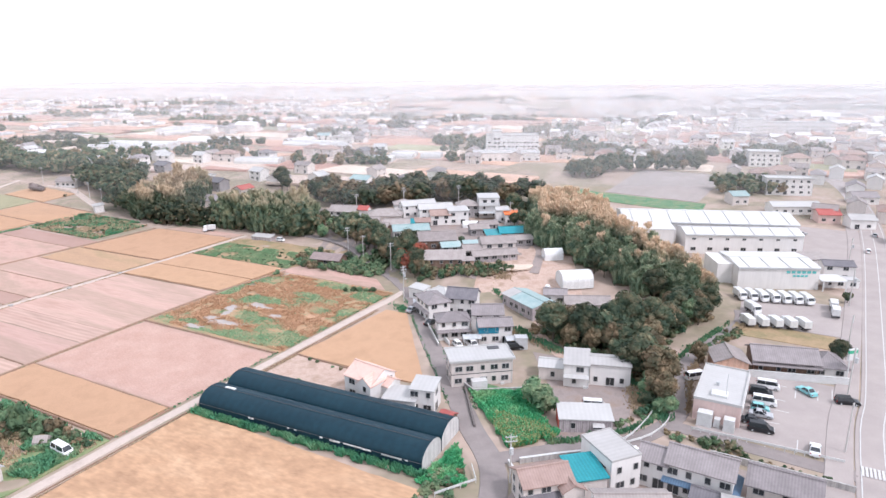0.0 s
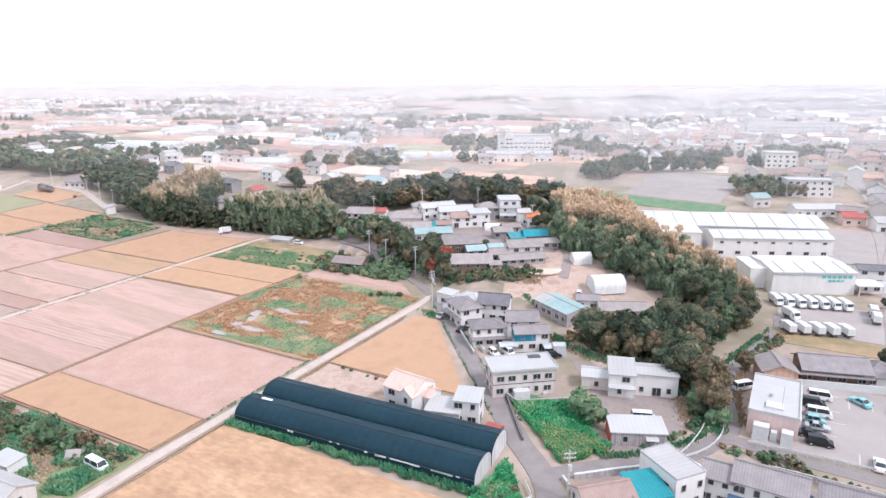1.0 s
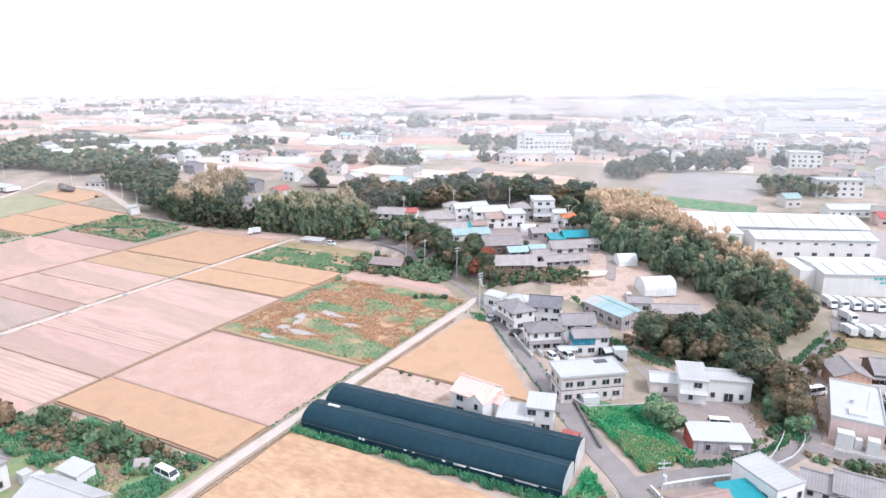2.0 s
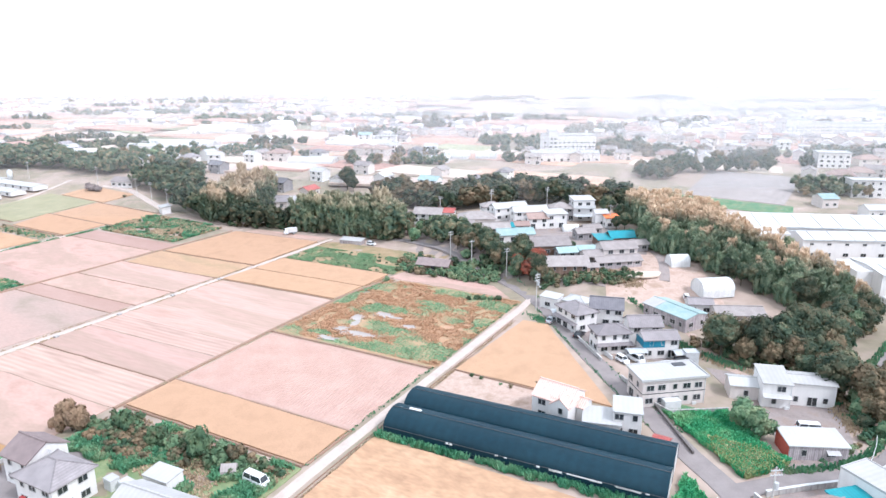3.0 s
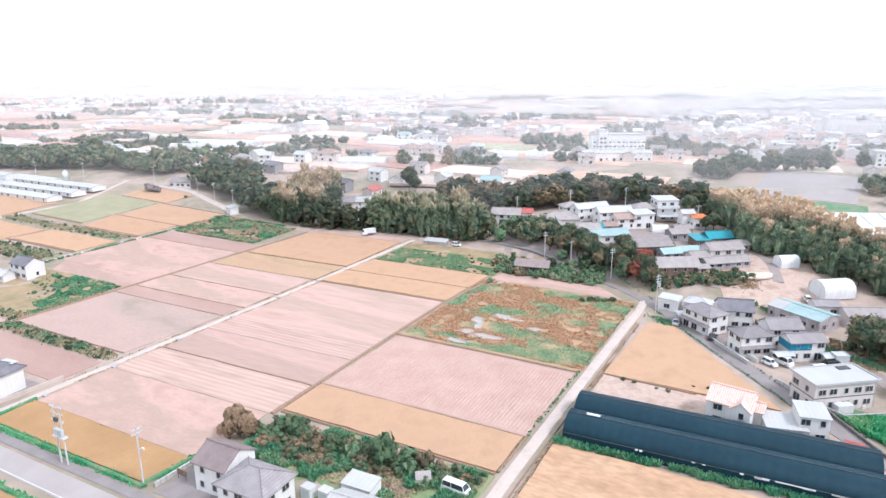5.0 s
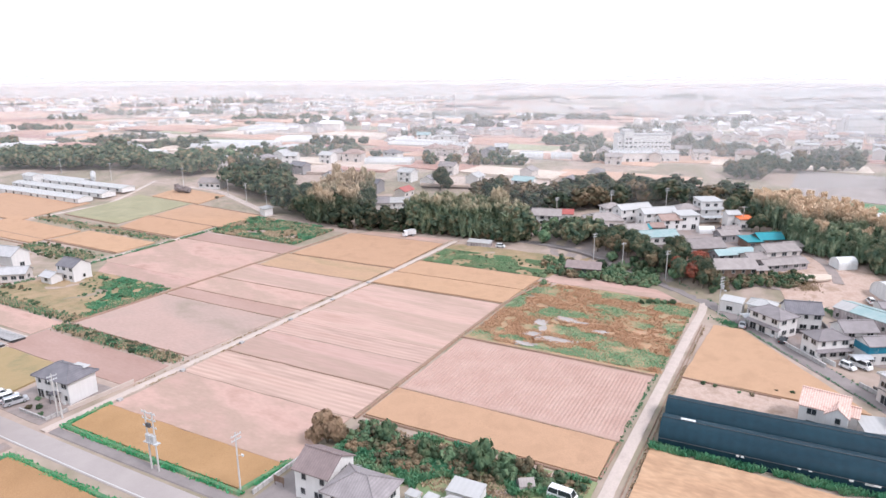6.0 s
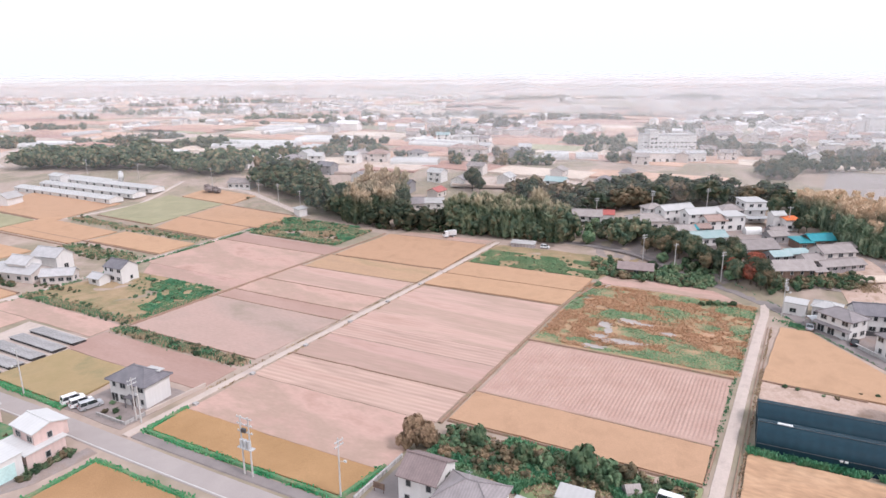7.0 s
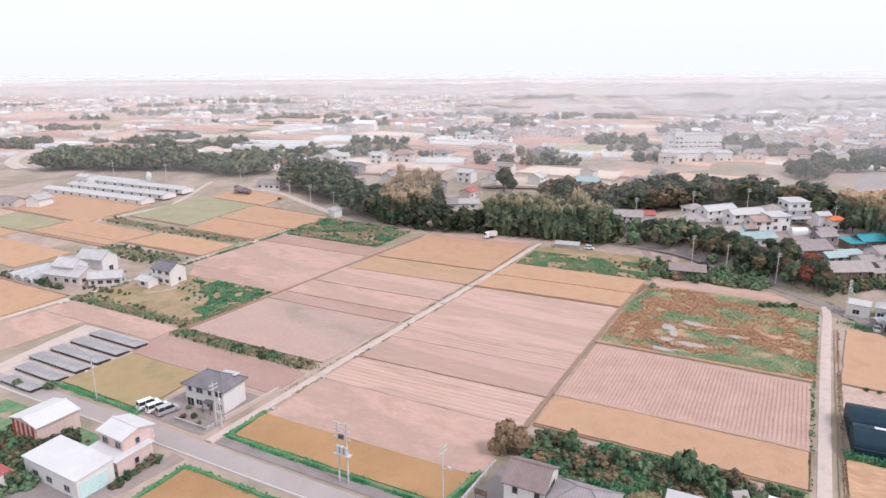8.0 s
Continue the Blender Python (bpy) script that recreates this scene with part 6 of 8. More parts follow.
thicket([(-228, 354), (-208, 336), (-197, 325), (-189, 330), (-200, 372), (-230, 378)], 6.2, {"broad": 8, "brown": 1}, 1.6, 12, "dark trees by the bend of the lane", .85, "woods", "woods")
thicket([(-424, 434), (-376, 413), (-340, 402), (-302, 394), (-262, 379), (-252, 388), (-276, 402), (-340, 424), (-396, 446), (-426, 462)], 7.4, {"broad": 1}, 1.75, 13, "long dark wood behind the farm sheds", .78, "woods", "woods")
thicket([(-145, 287), (-128, 285), (-127, 300), (-142, 308)], 3.8, {"shrub": 3, "broad": 1}, .8, 14, "hedge and small trees by a low house", 1.0, "woods", "woods")
thicket([(-300, 428), (-282, 428), (-268, 392), (-252, 384), (-240, 420), (-225, 452), (-176, 455), (-176, 466), (-230, 470), (-262, 440)], 6.6, MIXED, 1.0, 15, "scattered dark trees on the plain", 1.0, "woods", "woods")
for x, y, s_ in ((-21.5, 201.5, .74), (-20.6, 206.5, .66), (-24.6, 203.0, .7)):
    plant("broad", x, y, s_, random.Random(int(x * 9)), "trees along the village road")
wood([(-76, 262), (-66, 262), (-56, 252), (-50, 244), (-46, 250), (-58, 262), (-68, 276)], 6.0, MIXED, .75, 16, "trees among the houses")
thicket([(22, 300), (30, 282), (38, 276), (30, 300)], 5, MIXED, .9, 17, "dark trees behind the village", 1.0, "woods", "woods")
thicket([(116, 345), (150, 338), (150, 360), (122, 362)], 6, {"broad": 5, "brown": 1}, .9, 18, "dark trees among the highway houses", 1.0, "woods", "woods")
thicket([(40, 384), (60, 372), (70, 396), (130, 402), (130, 414), (60, 410)], 6, {"broad": 5, "brown": 2}, .9, 19, "dark trees behind the ploughed field", 1.0, "woods", "woods")
for kind, x, y, s_ in (("round", 8.8, 123.4, 1.25), ("round", 10.8, 120.6, 0.8), ("round", 31.5, 124.5, 0.75), ("round", 32.6, 128, 0.8), ("round", 33.6, 121.5, 0.6), ("brown", 48.2, 145.5, 0.62), ("broad", 80.5, 147, 0.6), ("broad", 104, 189, 0.5), ("broad", -129, 442, 1), ("broad", -86, 430, 1), ("broad", -114, 352, 1.1), ("broad", -110, 348, 0.9), ("fresh", 33.8, 132, 0.6), ("brown", 33.5, 127, 0.6), ("fresh", 35, 120.5, 0.5), ("round", -27, 233, 0.75), ("round", -10.5, 229.5, 0.5), ("broad", 9.5, 256.5, 0.62), ("broad", 13, 258, 0.7), ("round", -47, 229, 0.7), ("round", -51, 226, 0.65), ("round", -31, 210.5, 0.75), ("round", -68, 256, 0.8), ("round", -62, 276, 0.6), ("round", -58.5, 274, 0.6), ("broad", -72, 277, 0.6), ("round", 12, 243, 0.6), ("round", -50, 254, 0.5), ("broad", 14, 272, 0.8), ("broad", 10, 280, 0.8), ("round", 2.5, 205.5, 0.4)):
    plant(kind, x, y, s_, random.Random(int(x * 7 + y)))
bx, by = -119.5, 116.6
plant("plum", -253.5, 348, 2.6, random.Random(8))
plant("plum", -249.5, 347, 1.8, random.Random(9))
plant("shrub", -229, 336.6, .9, random.Random(5))
for dx, dy, s_ in ((0, 0, .62), (2.2, -.8, .5), (-1.6, -1.0, .46)):
    plant("brown_bush", bx + dx, by + dy, s_ * 2.9, random.Random(int(dx * 9)), "", 1.5)


def grid_thicket(pts, *rest):
    thicket([G(a, b) for a, b in pts], *rest)


grid_thicket([(-47, -22), (-45, -14), (-30, -16.5), (-14, -15), (-2, -14.5), (-2, -18), (-18, -22), (-36, -26)], 2.2, {"shrub": 6, "green_shrub": 2, "brown_shrub": 2}, 1.05, 21, "tangled bushes beside the farm road", 1.0, "scrub", "scrub")
for a, b, s_ in ((-15, -16.5, 1.7), (-18.5, -18.5, 1.5), (-11.5, -16.6, 1.5), (-13.5, -18.6, 1.3), (-38, -19, 1.4), (-25, -19, 1.3), (-29, -20, 1.2), (-21, -17, 1.4)):
    x, y = G(a, b)
    plant("shrub", x, y, s_, random.Random(int(a * 3)), "bushes beside the farm road", 1.35)
grid_thicket([(-197, 86), (-152, 86), (-150, 100), (-160, 115), (-196, 112)], 3.0, {"shrub": 3, "green_shrub": 2}, .7, 22, "low scrub on the fallow strip", 1.0, "scrub", "scrub")
grid_thicket([(-150, -12.6), (-104, -12.6), (-104, -8.6), (-150, -8.6)], 1.6, {"shrub": 4, "green_shrub": 1}, .55, 23, "low hedge between two paddies", 1.0, "scrub", "scrub")
grid_thicket([(-201, -8), (-152, -8), (-151, -3), (-200, -2)], 1.6, {"shrub": 3, "green_shrub": 2}, .48, 24, "scrub round the fallow plot", 1.0, "scrub", "scrub")
grid_thicket([(-166, 4), (-150.5, 4), (-149, 26), (-186, 26), (-186, 20)], 3.0, {"green_shrub": 4, "shrub": 1}, .48, 25, "tall green weeds on the fallow plot", 1.0, "scrub", "scrub")
grid_thicket([(-92, 88), (-48, 87), (-45, 100), (-62, 106), (-91, 103)], 3.3, {"green_shrub": 5, "shrub": 1}, .45, 26, "tall green weeds behind the paddies", 1.0, "scrub", "scrub")
grid_thicket([(-248, 26), (-204, 30), (-204, 40), (-246, 42)], 2.8, {"shrub": 3, "green_shrub": 2}, .6, 27, "scrub round the far farm", 1.0, "scrub", "scrub")
grid_thicket([(-290, 63), (-246, 63), (-203, 64), (-203, 70), (-290, 71)], 3.6, {"shrub": 2, "green_shrub": 2}, .55, 28, "scrub strip between far paddies", 1.0, "scrub", "scrub")
grid_thicket([(-246, -4.5), (-212, -5), (-212, -2), (-246, -1)], 1.9, {"shrub": 1}, .8, 29, "clipped dark hedge of the farm", 1.0, "scrub", "scrub")
grid_thicket([(-206, 0), (-188, 2), (-188, 4), (-206, 3)], 1.8, {"shrub": 1}, .6, 30, "clipped dark hedge of the farm", 1.0, "scrub", "scrub")
grid_thicket([(-140, -76), (-126, -66), (-118, -56.5), (-128, -56), (-146, -66)], 2.4, {"shrub": 4, "green_shrub": 1}, 1.0, 31, "dense garden bushes by the barn", 1.0, "scrub", "scrub")
grid_thicket([(-152, -80), (-132, -84), (-132, -76), (-150, -70)], 2.2, {"green_shrub": 3, "shrub": 1}, .9, 32, "garden bushes behind the barn", 1.0, "scrub", "scrub")
thicket([(-209, 112.2), (-206.5, 115.2), (-203.6, 117.6), (-198.6, 119.6), (-197.4, 117.4), (-200.6, 114.6), (-204.6, 112)], 2.2, {"broad": 4, "shrub": 3}, .42, 41, "dark garden bushes beside the red-striped barn", 1.0, "scrub", "scrub")
thicket([(-216, 114), (-206, 112.4), (-200, 102), (-206, 99), (-216, 106)], 1.9, {"green_shrub": 4, "shrub": 2}, 1.1, 42, "lush green bushes behind the low shop", 1.0, "scrub", "scrub")
thicket([(-189.5, 105.4), (-184.6, 113.6), (-181.4, 112.2), (-185.8, 103.4)], 1.5, {"shrub": 4, "green_shrub": 1}, .75, 43, "ragged hedge before the pink house", 1.0, "scrub", "scrub")
thicket([(-160, 290), (-157, 285.5), (-139, 281), (-123, 278.4), (-121, 284), (-130, 288), (-145, 290)], 2.7, {"shrub": 5, "broad": 1}, 1.25, 45, "dense hedge and bushes below the grove", 1.0, "scrub", "scrub")
thicket([(-17, 198.5), (-8.6, 200), (-1.2, 197), (6.6, 201), (7.6, 204), (-2, 205), (-12, 207)], 1.7, {"shrub": 1}, .85, 46, "dark hedge between the village lot and the row of houses", 1.0, "scrub", "scrub")
thicket([(-54.7, 215.8), (-46.9, 209.4), (-34.6, 209.4), (-32.0, 218.4), (-40.1, 224.3), (-50.5, 224.9)], 2.4, {"green_shrub": 5, "shrub": 1}, 1.3, 47, "fresh green bushes below the village road", 1.0, "scrub", "scrub")
thicket([(31, 112.6), (44, 107.4), (45, 109), (32, 114.4)], 1.7, {"shrub": 4, "green_shrub": 1}, .8, 44, "dark hedge behind the tiled houses", 1.0, "scrub", "scrub")
for a, b in ((-156, -49.0), (-163, -55), (-170, -56), (-160, -58)):
    x, y = G(a, b)
    plant("shrub", x, y, 1.1, random.Random(int(a)))
x, y = G(-148.2, -46.2)
plant("shrub", x, y, 1.3, random.Random(77))
for a, b in ((10, 32.4), (12.3, 32.2), (17.2, 31.8), (19.6, 31.6), (14.8, 22.6), (24, 36), (27, 36.4)):
    x, y = G(a, b)
    plant("shrub", x, y, .45, random.Random(int(a * 10)))
for a, b in ((-9, 79), (-7, 80), (-11, 78.5), (-44, 80), (-5, 80.5), (-13, 77)):
    x, y = G(a, b)
    plant("green_shrub", x, y, .9, random.Random(int(a * 10)))
grid_thicket([(58.5, -4), (66, -4), (63, 9), (58.4, 12)], 1.7, {"green_shrub": 5, "shrub": 1}, .7, 33, "green weeds at the greenhouse end", 1.0, "scrub", "scrub")
grid_thicket([(76, 30), (88, 42), (89.4, 50), (86, 50), (84, 42), (76, 33)], 2.0, {"shrub": 2, "green_shrub": 1}, .7, 34, "scrub on the stony bank", 1.0, "scrub", "scrub")
grid_thicket([(90.5, 83), (94, 84), (99, 97), (97, 103), (93, 92)], 2.0, {"green_shrub": 3, "shrub": 1}, .7, 35, "green scrub beside the lane", 1.0, "scrub", "scrub")
grid_thicket([(103, 76.6), (121, 80), (121, 81.5), (104, 79)], 1.6, {"shrub": 1}, .55, 36, "clipped hedge of the tiled house", 1.0, "scrub", "scrub")
grid_thicket([(97, 36.6), (118, 34.6), (118, 37), (98, 38.4)], 1.1, {"shrub": 3, "green_shrub": 1}, .42, 37, "hedge beside the parking lot", 1.0, "scrub", "scrub")
for a, b in ((-118, -34), (-114, -38), (-110, -40), (-107, -41.5), (-112, -41), (-116, -40)):
    x, y = G(a, b)
    plant("shrub", x, y, .5, random.Random(int(a * 10)))


# growth that nobody could count
def tufts(name, label, region, count, size, mat, seed, height=.6, keep=None, lean=.6):
    r = random.Random(seed)
    v, f = [], []
    while count > 0:
        a, b = r.uniform(region[0], region[1]), r.uniform(region[2], region[3])
        count -= 1
        if keep and not keep(a, b):
            continue
        x, y = G(a, b)
        z = land(x, y) + .1
        for _ in range(3):
            an = r.uniform(0, 6.28)
            dx, dy = math.cos(an) * size, math.sin(an) * size
            h = height * r.uniform(.6, 1.4)
            lx, ly = r.uniform(-lean, lean) * h, r.uniform(-lean, lean) * h
            k = len(v)
            v += [(x - dx, y - dy, z), (x + dx, y + dy, z), (x + dx * .7 + lx, y + dy * .7 + ly, z + h), (x - dx * .6 + lx, y - dy * .6 + ly, z + h * .9)]
            f.append((k, k + 1, k + 2, k + 3))
    return setting(name, Shape().add(v, f), mat, label, "grass", kind="stuff")


def patch(scale, seed, limit):
    return lambda a, b: noise.noise((a * scale, b * scale, seed)) > limit


REED = material("rusty_reed", [(.43, .245, .14), (.48, .29, .175), (.52, .34, .215)], scale=.12, fine=2, island=.05, bump=0)
MARSH_WEED = material("marsh_blades", [(.16, .29, .15), (.22, .325, .18), (.32, .355, .21)], scale=.15, fine=2, island=.06, bump=0)
LUSH = material("lush_blades", [(.045, .28, .12), (.095, .38, .17), (.22, .41, .20)], scale=.25, fine=1.5, island=.2, bump=0)
WEED = material("weed_blades", [(.065, .21, .115), (.12, .275, .145), (.25, .30, .17)], scale=.3, fine=2, island=.15, bump=0)
GREENHOUSE_WEED = material("greenhouse_blades", [(.05, .19, .105), (.09, .27, .14), (.17, .31, .17)], scale=.3, fine=2, island=.12, bump=0)
HALF_DRY = material("half_dry_blades", [(.22, .31, .13), (.34, .36, .17), (.46, .38, .23)], scale=.3, fine=2, island=.1, bump=0)
STRAW = material("straw_blades", [(.40, .30, .20), (.50, .39, .27)], scale=.3, fine=2, island=.15, bump=0)
POND_SPOTS = [(a, b, ra * .62, rb * .62) for a, b, ra, rb in PONDS]


def dry(a, b):
    return all(((a - c) / ra) ** 2 + ((b - d) / rb) ** 2 > 1 for c, d, ra, rb in POND_SPOTS)


SCATTER = random.Random(91)


GREENS = ((-14, 78.7, 13, 3.2), (-4, 76, 7, 4.5), (-41, 76, 6, 4), (-25, 46.5, 8, 2.4), (-30.4, 59, 6, 2.6), (-24.3, 33.4, 8, 2.2), (-17.2, 35, 7, 2.8), (-6, 38.5, 8, 5.5), (-10, 41, 6, 3),
          (-44.5, 34, 3.6, 4), (-36, 37, 4, 1.6), (-1.7, 61, 3, 6), (-9, 59.5, 4.5, 2.6), (-45.5, 63, 2.6, 8), (-24, 80, 7, 2.2), (-20, 68, 5, 1.6))


def soft(a, b):
    """Where reeds win over weeds: green beds along the edges and between the puddles, with ragged borders."""
    bed = max(1 - math.hypot((a - c) / ra, (b - d) / rb) for c, d, ra, rb in GREENS)
    n = noise.noise((a * .09, b * .2, 2.5)) + .6 * noise.noise((a * .25, b * .5, 7.5))
    return n * .8 + .02 - 1.3 * max(-.3, bed) + SCATTER.gauss(0, .12)


tufts("reeds", "rusty brown reeds of the marsh plot", (-47, 1, 33, 82), 23000, .10, REED, 1, .32, lambda a, b: dry(a, b) and soft(a, b) > .0 and noise.noise((a * .3, b * .3, 5)) > -.3, 1.5)
tufts("marsh_weeds", "green weeds of the marsh plot", (-47, 1, 33, 82), 40000, .13, MARSH_WEED, 2, .13, lambda a, b: dry(a, b) and soft(a, b) < .06, 2.2)
LOT = [(67, 20), (73, 27), (61.5, 42), (51, 35.4)]
tufts("lot_weeds", "lush weeds of the vacant lot", (50, 75, 18, 43), 20000, .16, LUSH, 3, .75, lambda a, b: inside(LOT, a + 1.6 * noise.noise((a * .5, b * .5, 3)), b + 1.6 * noise.noise((a * .5, b * .5, 8))) and noise.noise((a * .16, b * .16, 4)) > -.6)
tufts("lot_grass", "half-dry grass round the vacant lot", (50, 75, 18, 43), 14000, .15, HALF_DRY, 31, .8, lambda a, b: inside(LOT, a, b) and b < 30 + 3 * noise.noise((a * .2, b * .2, 1)) and noise.noise((a * .3, b * .3, 4)) < .3)
tufts("greenhouse_weeds", "weeds along the greenhouse foot", (5, 57.5, .4, 6.2), 6500, .1, GREENHOUSE_WEED, 4, .95, lambda a, b: noise.noise((a * .6, b, 4)) > -.15 and abs(b - (2.0 + (a - 5) * .062)) < 1.0 + .8 * noise.noise((a * .3, 2, 14)))
tufts("end_weeds", "lush weeds at the greenhouse end", (57.2, 66, 2, 17), 6000, .17, LUSH, 44, .6, lambda a, b: inside([(57.4, 3), (64.6, 6), (61.5, 12), (57.6, 16.5)], a + noise.noise((a * .5, b * .5, 3)), b))
tufts("plot_weeds", "weeds of the plot behind the paddies", (-92, -46, 87, 104), 15000, .2, MARSH_WEED, 5, .3, patch(.16, 5, -.12))
tufts("roadside_weeds", "tall weeds beside the farm road", (-45, -1, -28, -13.6), 11000, .18, WEED, 6, .8, patch(.15, 6, -.08))
tufts("fallow_weeds", "weeds of the fallow plot", (-186, -150, 2, 26), 7000, .3, WEED, 7, .45, lambda a, b: b > 26 - (a + 186) * .7 + 9 * noise.noise((a * .1, b * .14, 3)) and noise.noise((a * .22, b * .22, 4)) > -.15)
tufts("dry_grass", "dry straw tufts beside the farm road", (-44, -1, -27, -14), 3500, .14, STRAW, 8, .35, patch(.2, 16, -.15))
tufts("scrub_grass", "green and dry grass on the fallow strip", (-197, -151, 86, 114), 12000, .42, WEED, 9, .6, patch(.1, 9, -.12))
tufts("scrub_straw", "dry brown grass on the fallow strip", (-197, -151, 86, 114), 9000, .42, STRAW, 19, .6, patch(.1, 19, -.1))


def verge(line, width, count, mat, seed, height=.35, size=.16):
    """Blades scattered along a line, thinning away from it."""
    r = random.Random(seed)
    v, f = [], []
    legs = list(zip(line, line[1:]))
    long = [math.hypot(q[0] - p[0], q[1] - p[1]) for p, q in legs]
    for _ in range(count):
        (x0, y0), (x1, y1) = r.choices(legs, long)[0]
        k = r.random()
        x, y = x0 + (x1 - x0) * k + r.gauss(0, width * .5), y0 + (y1 - y0) * k + r.gauss(0, width * .5)
        if noise.noise((x * .18, y * .18, seed)) + r.gauss(0, .25) < 0:
            continue
        z = land(x, y) + .1
        for _ in range(3):
            an = r.uniform(0, 6.28)
            dx, dy = math.cos(an) * size, math.sin(an) * size
            h = height * r.uniform(.6, 1.5)
            n = len(v)
            v += [(x - dx, y - dy, z), (x + dx, y + dy, z), (x + dx * .7 + r.uniform(-.1, .1), y + dy * .7, z + h), (x - dx * .6, y - dy * .6 + r.uniform(-.1, .1), z + h * .9)]
            f.append((n, n + 1, n + 2, n + 3))
    return Shape().add(v, f)


EDGES = [("bright rough grass along the olive paddies", LUSH, .75, 4800, .36, [G(-98.6, -32), G(-98.4, -41.9), G(-51, -41.9), G(-50, -31)]),
         ("bright rough grass along the road", LUSH, .75, 3400, .36, [G(-98.4, -75), G(-97.6, -53), G(-40, -52.8)]),
         ("rough grass along the house paddy", LUSH, .75, 1600, .36, [G(-149.6, -44), G(-121.4, -44)]),
         ("dry weeds along the concrete path", STRAW, .5, 1200, .2, [G(-98.6, -24), G(-97.4, 0), G(-95.7, 30), G(-93.8, 67), G(-92.4, 116)]),
         ("thin dry weeds along the concrete path", STRAW, .5, 900, .2, [G(-101.4, -24), G(-100.4, 0), G(-98.8, 30), G(-97.0, 67), G(-95.6, 116)]),
         ("weeds along the farm road", WEED, .4, 400, .25, [G(-.2, -12), G(-.1, 4), G(.2, 27), G(.8, 60), G(1.2, 80)]),
         ("weeds along the ditch", STRAW, .4, 900, .25, [G(4.8, -40), G(5.0, 27), G(5.6, 66)]),
         ("dry grass on the bund", STRAW, .4, 1000, .22, [G(-48.6, -14), G(-48.6, 30), G(-48.2, 60), G(-44, 84)]),
         ("brown grass between two paddies", STRAW, 1.8, 3600, .5, [G(-150, -10.6), G(-104, -10.6)]),
         ("green weeds between two paddies", WEED, 1.7, 2800, .5, [G(-150, -10.6), G(-104, -10.6)]),
         ("brown weeds round the fallow plot", STRAW, 1.6, 2600, .5, [G(-201, -6), G(-152, -6), G(-150, 20)]),
         ("green weeds round the fallow plot", WEED, 1.6, 2400, .5, [G(-201, -6), G(-152, -6), G(-150, 20)]),
         ("weeds along the canal path", WEED, 1.0, 1800, .5, [G(-199, -12), G(-198.8, 60), G(-199, 112)]),
         ("weeds along the woods lane", WEED, .9, 2600, .5, [G(72, 25), G(80, 31), G(86, 39), G(89.4, 49), G(87.2, 60), G(86, 70), G(88.6, 82), G(95, 104)]),
         ("dry grass along the woods lane", STRAW, .9, 1600, .4, [G(93.6, 48), G(91.8, 60), G(90.6, 70), G(93, 82), G(99, 104)]),
         ("weeds along the village road", WEED, .5, 500, .22, [G(55, 30), G(40, 46.8), G(24.6, 65), G(11, 82), G(-3, 96), G(-22, 107)]),
         ("weeds along the rice wedge", WEED, .4, 450, .22, [G(49, 29.5), G(35, 46), G(20, 64), G(7, 80)]),
         ("weeds below the slope woods", WEED, 1.6, 3200, .6, [(6, 164), (17, 150), (30, 141), (31, 130), (34, 119)]),
         ("green strip behind the row of houses", WEED, 1.0, 1300, .35, [(1.1, 189.7), (6.5, 180), (11.6, 171)]),
         ("green weeds beside the bamboo grove", WEED, 3.2, 1500, .4, [(22.5, 246), (25.5, 238), (25, 233)]),
         ("green weeds at the tip of the rice wedge", WEED, 1.4, 800, .35, [(-29, 181), (-26.4, 180), (-24, 174)]),
         ("straw grass between far paddies", STRAW, 3.0, 3000, .4, [G(-288, 67), G(-246, 67), G(-205, 67)]),
         ("green grass between far paddies", WEED, 3.0, 2600, .35, [G(-288, 67), G(-246, 67), G(-205, 67)]),
         ("straw grass beside the far farm", STRAW, 4.0, 2600, .4, [G(-244, 35), G(-206, 36)]),
         ("green grass beside the far farm", WEED, 4.0, 2600, .35, [G(-244, 35), G(-206, 36)]),
         ("weeds of the village lot", STRAW, 2.5, 900, .3, [(2, 209), (6, 200), (2, 196)]),
         ("dry weeds of the yard", STRAW, 2.2, 1200, .3, [(31.5, 134), (30.5, 128), (30, 122)]),
         ("dry weeds below the slope woods", STRAW, 1.8, 1800, .4, [(5, 163), (16, 149), (29, 140), (30, 130), (33, 118)])]
for k, (label, mat, width, count, height, line) in enumerate(EDGES):
    setting("edge_weeds", verge(line, width, count, mat, 500 + k, height), mat, label, "grass", kind="stuff")

# ---------------------------------------------------------------- vehicles
def paint(name, c, metal=0.0):
    return material(name, [c, tuple(min(1, v * 1.08) for v in c)], rough=.28, scale=.5, fine=3, bump=0, spec=.5, metal=metal)


PAINT = {"white": paint("white_paint", (.74, .74, .74)), "black": paint("black_paint", (.012, .013, .016)), "silver": paint("silver_paint", (.45, .46, .48), .3), "teal": paint("teal_paint", (.22, .50, .52)), "blue": paint("blue_paint", (.05, .22, .36)), "red": paint("red_paint", (.42, .05, .05)), "grey": paint("grey_paint", (.12, .12, .13))}
TYRE = material("tyre_rubber", [(.018, .018, .018), (.03, .03, .03)], rough=.85, scale=4)
LAMP_CLEAR = material("headlight_glass", [(.6, .6, .58), (.7, .7, .68)], rough=.15, scale=4, bump=0)
LAMP_RED = material("tail_light", [(.35, .02, .02), (.42, .03, .03)], rough=.2, scale=4, bump=0)
CARS = {}


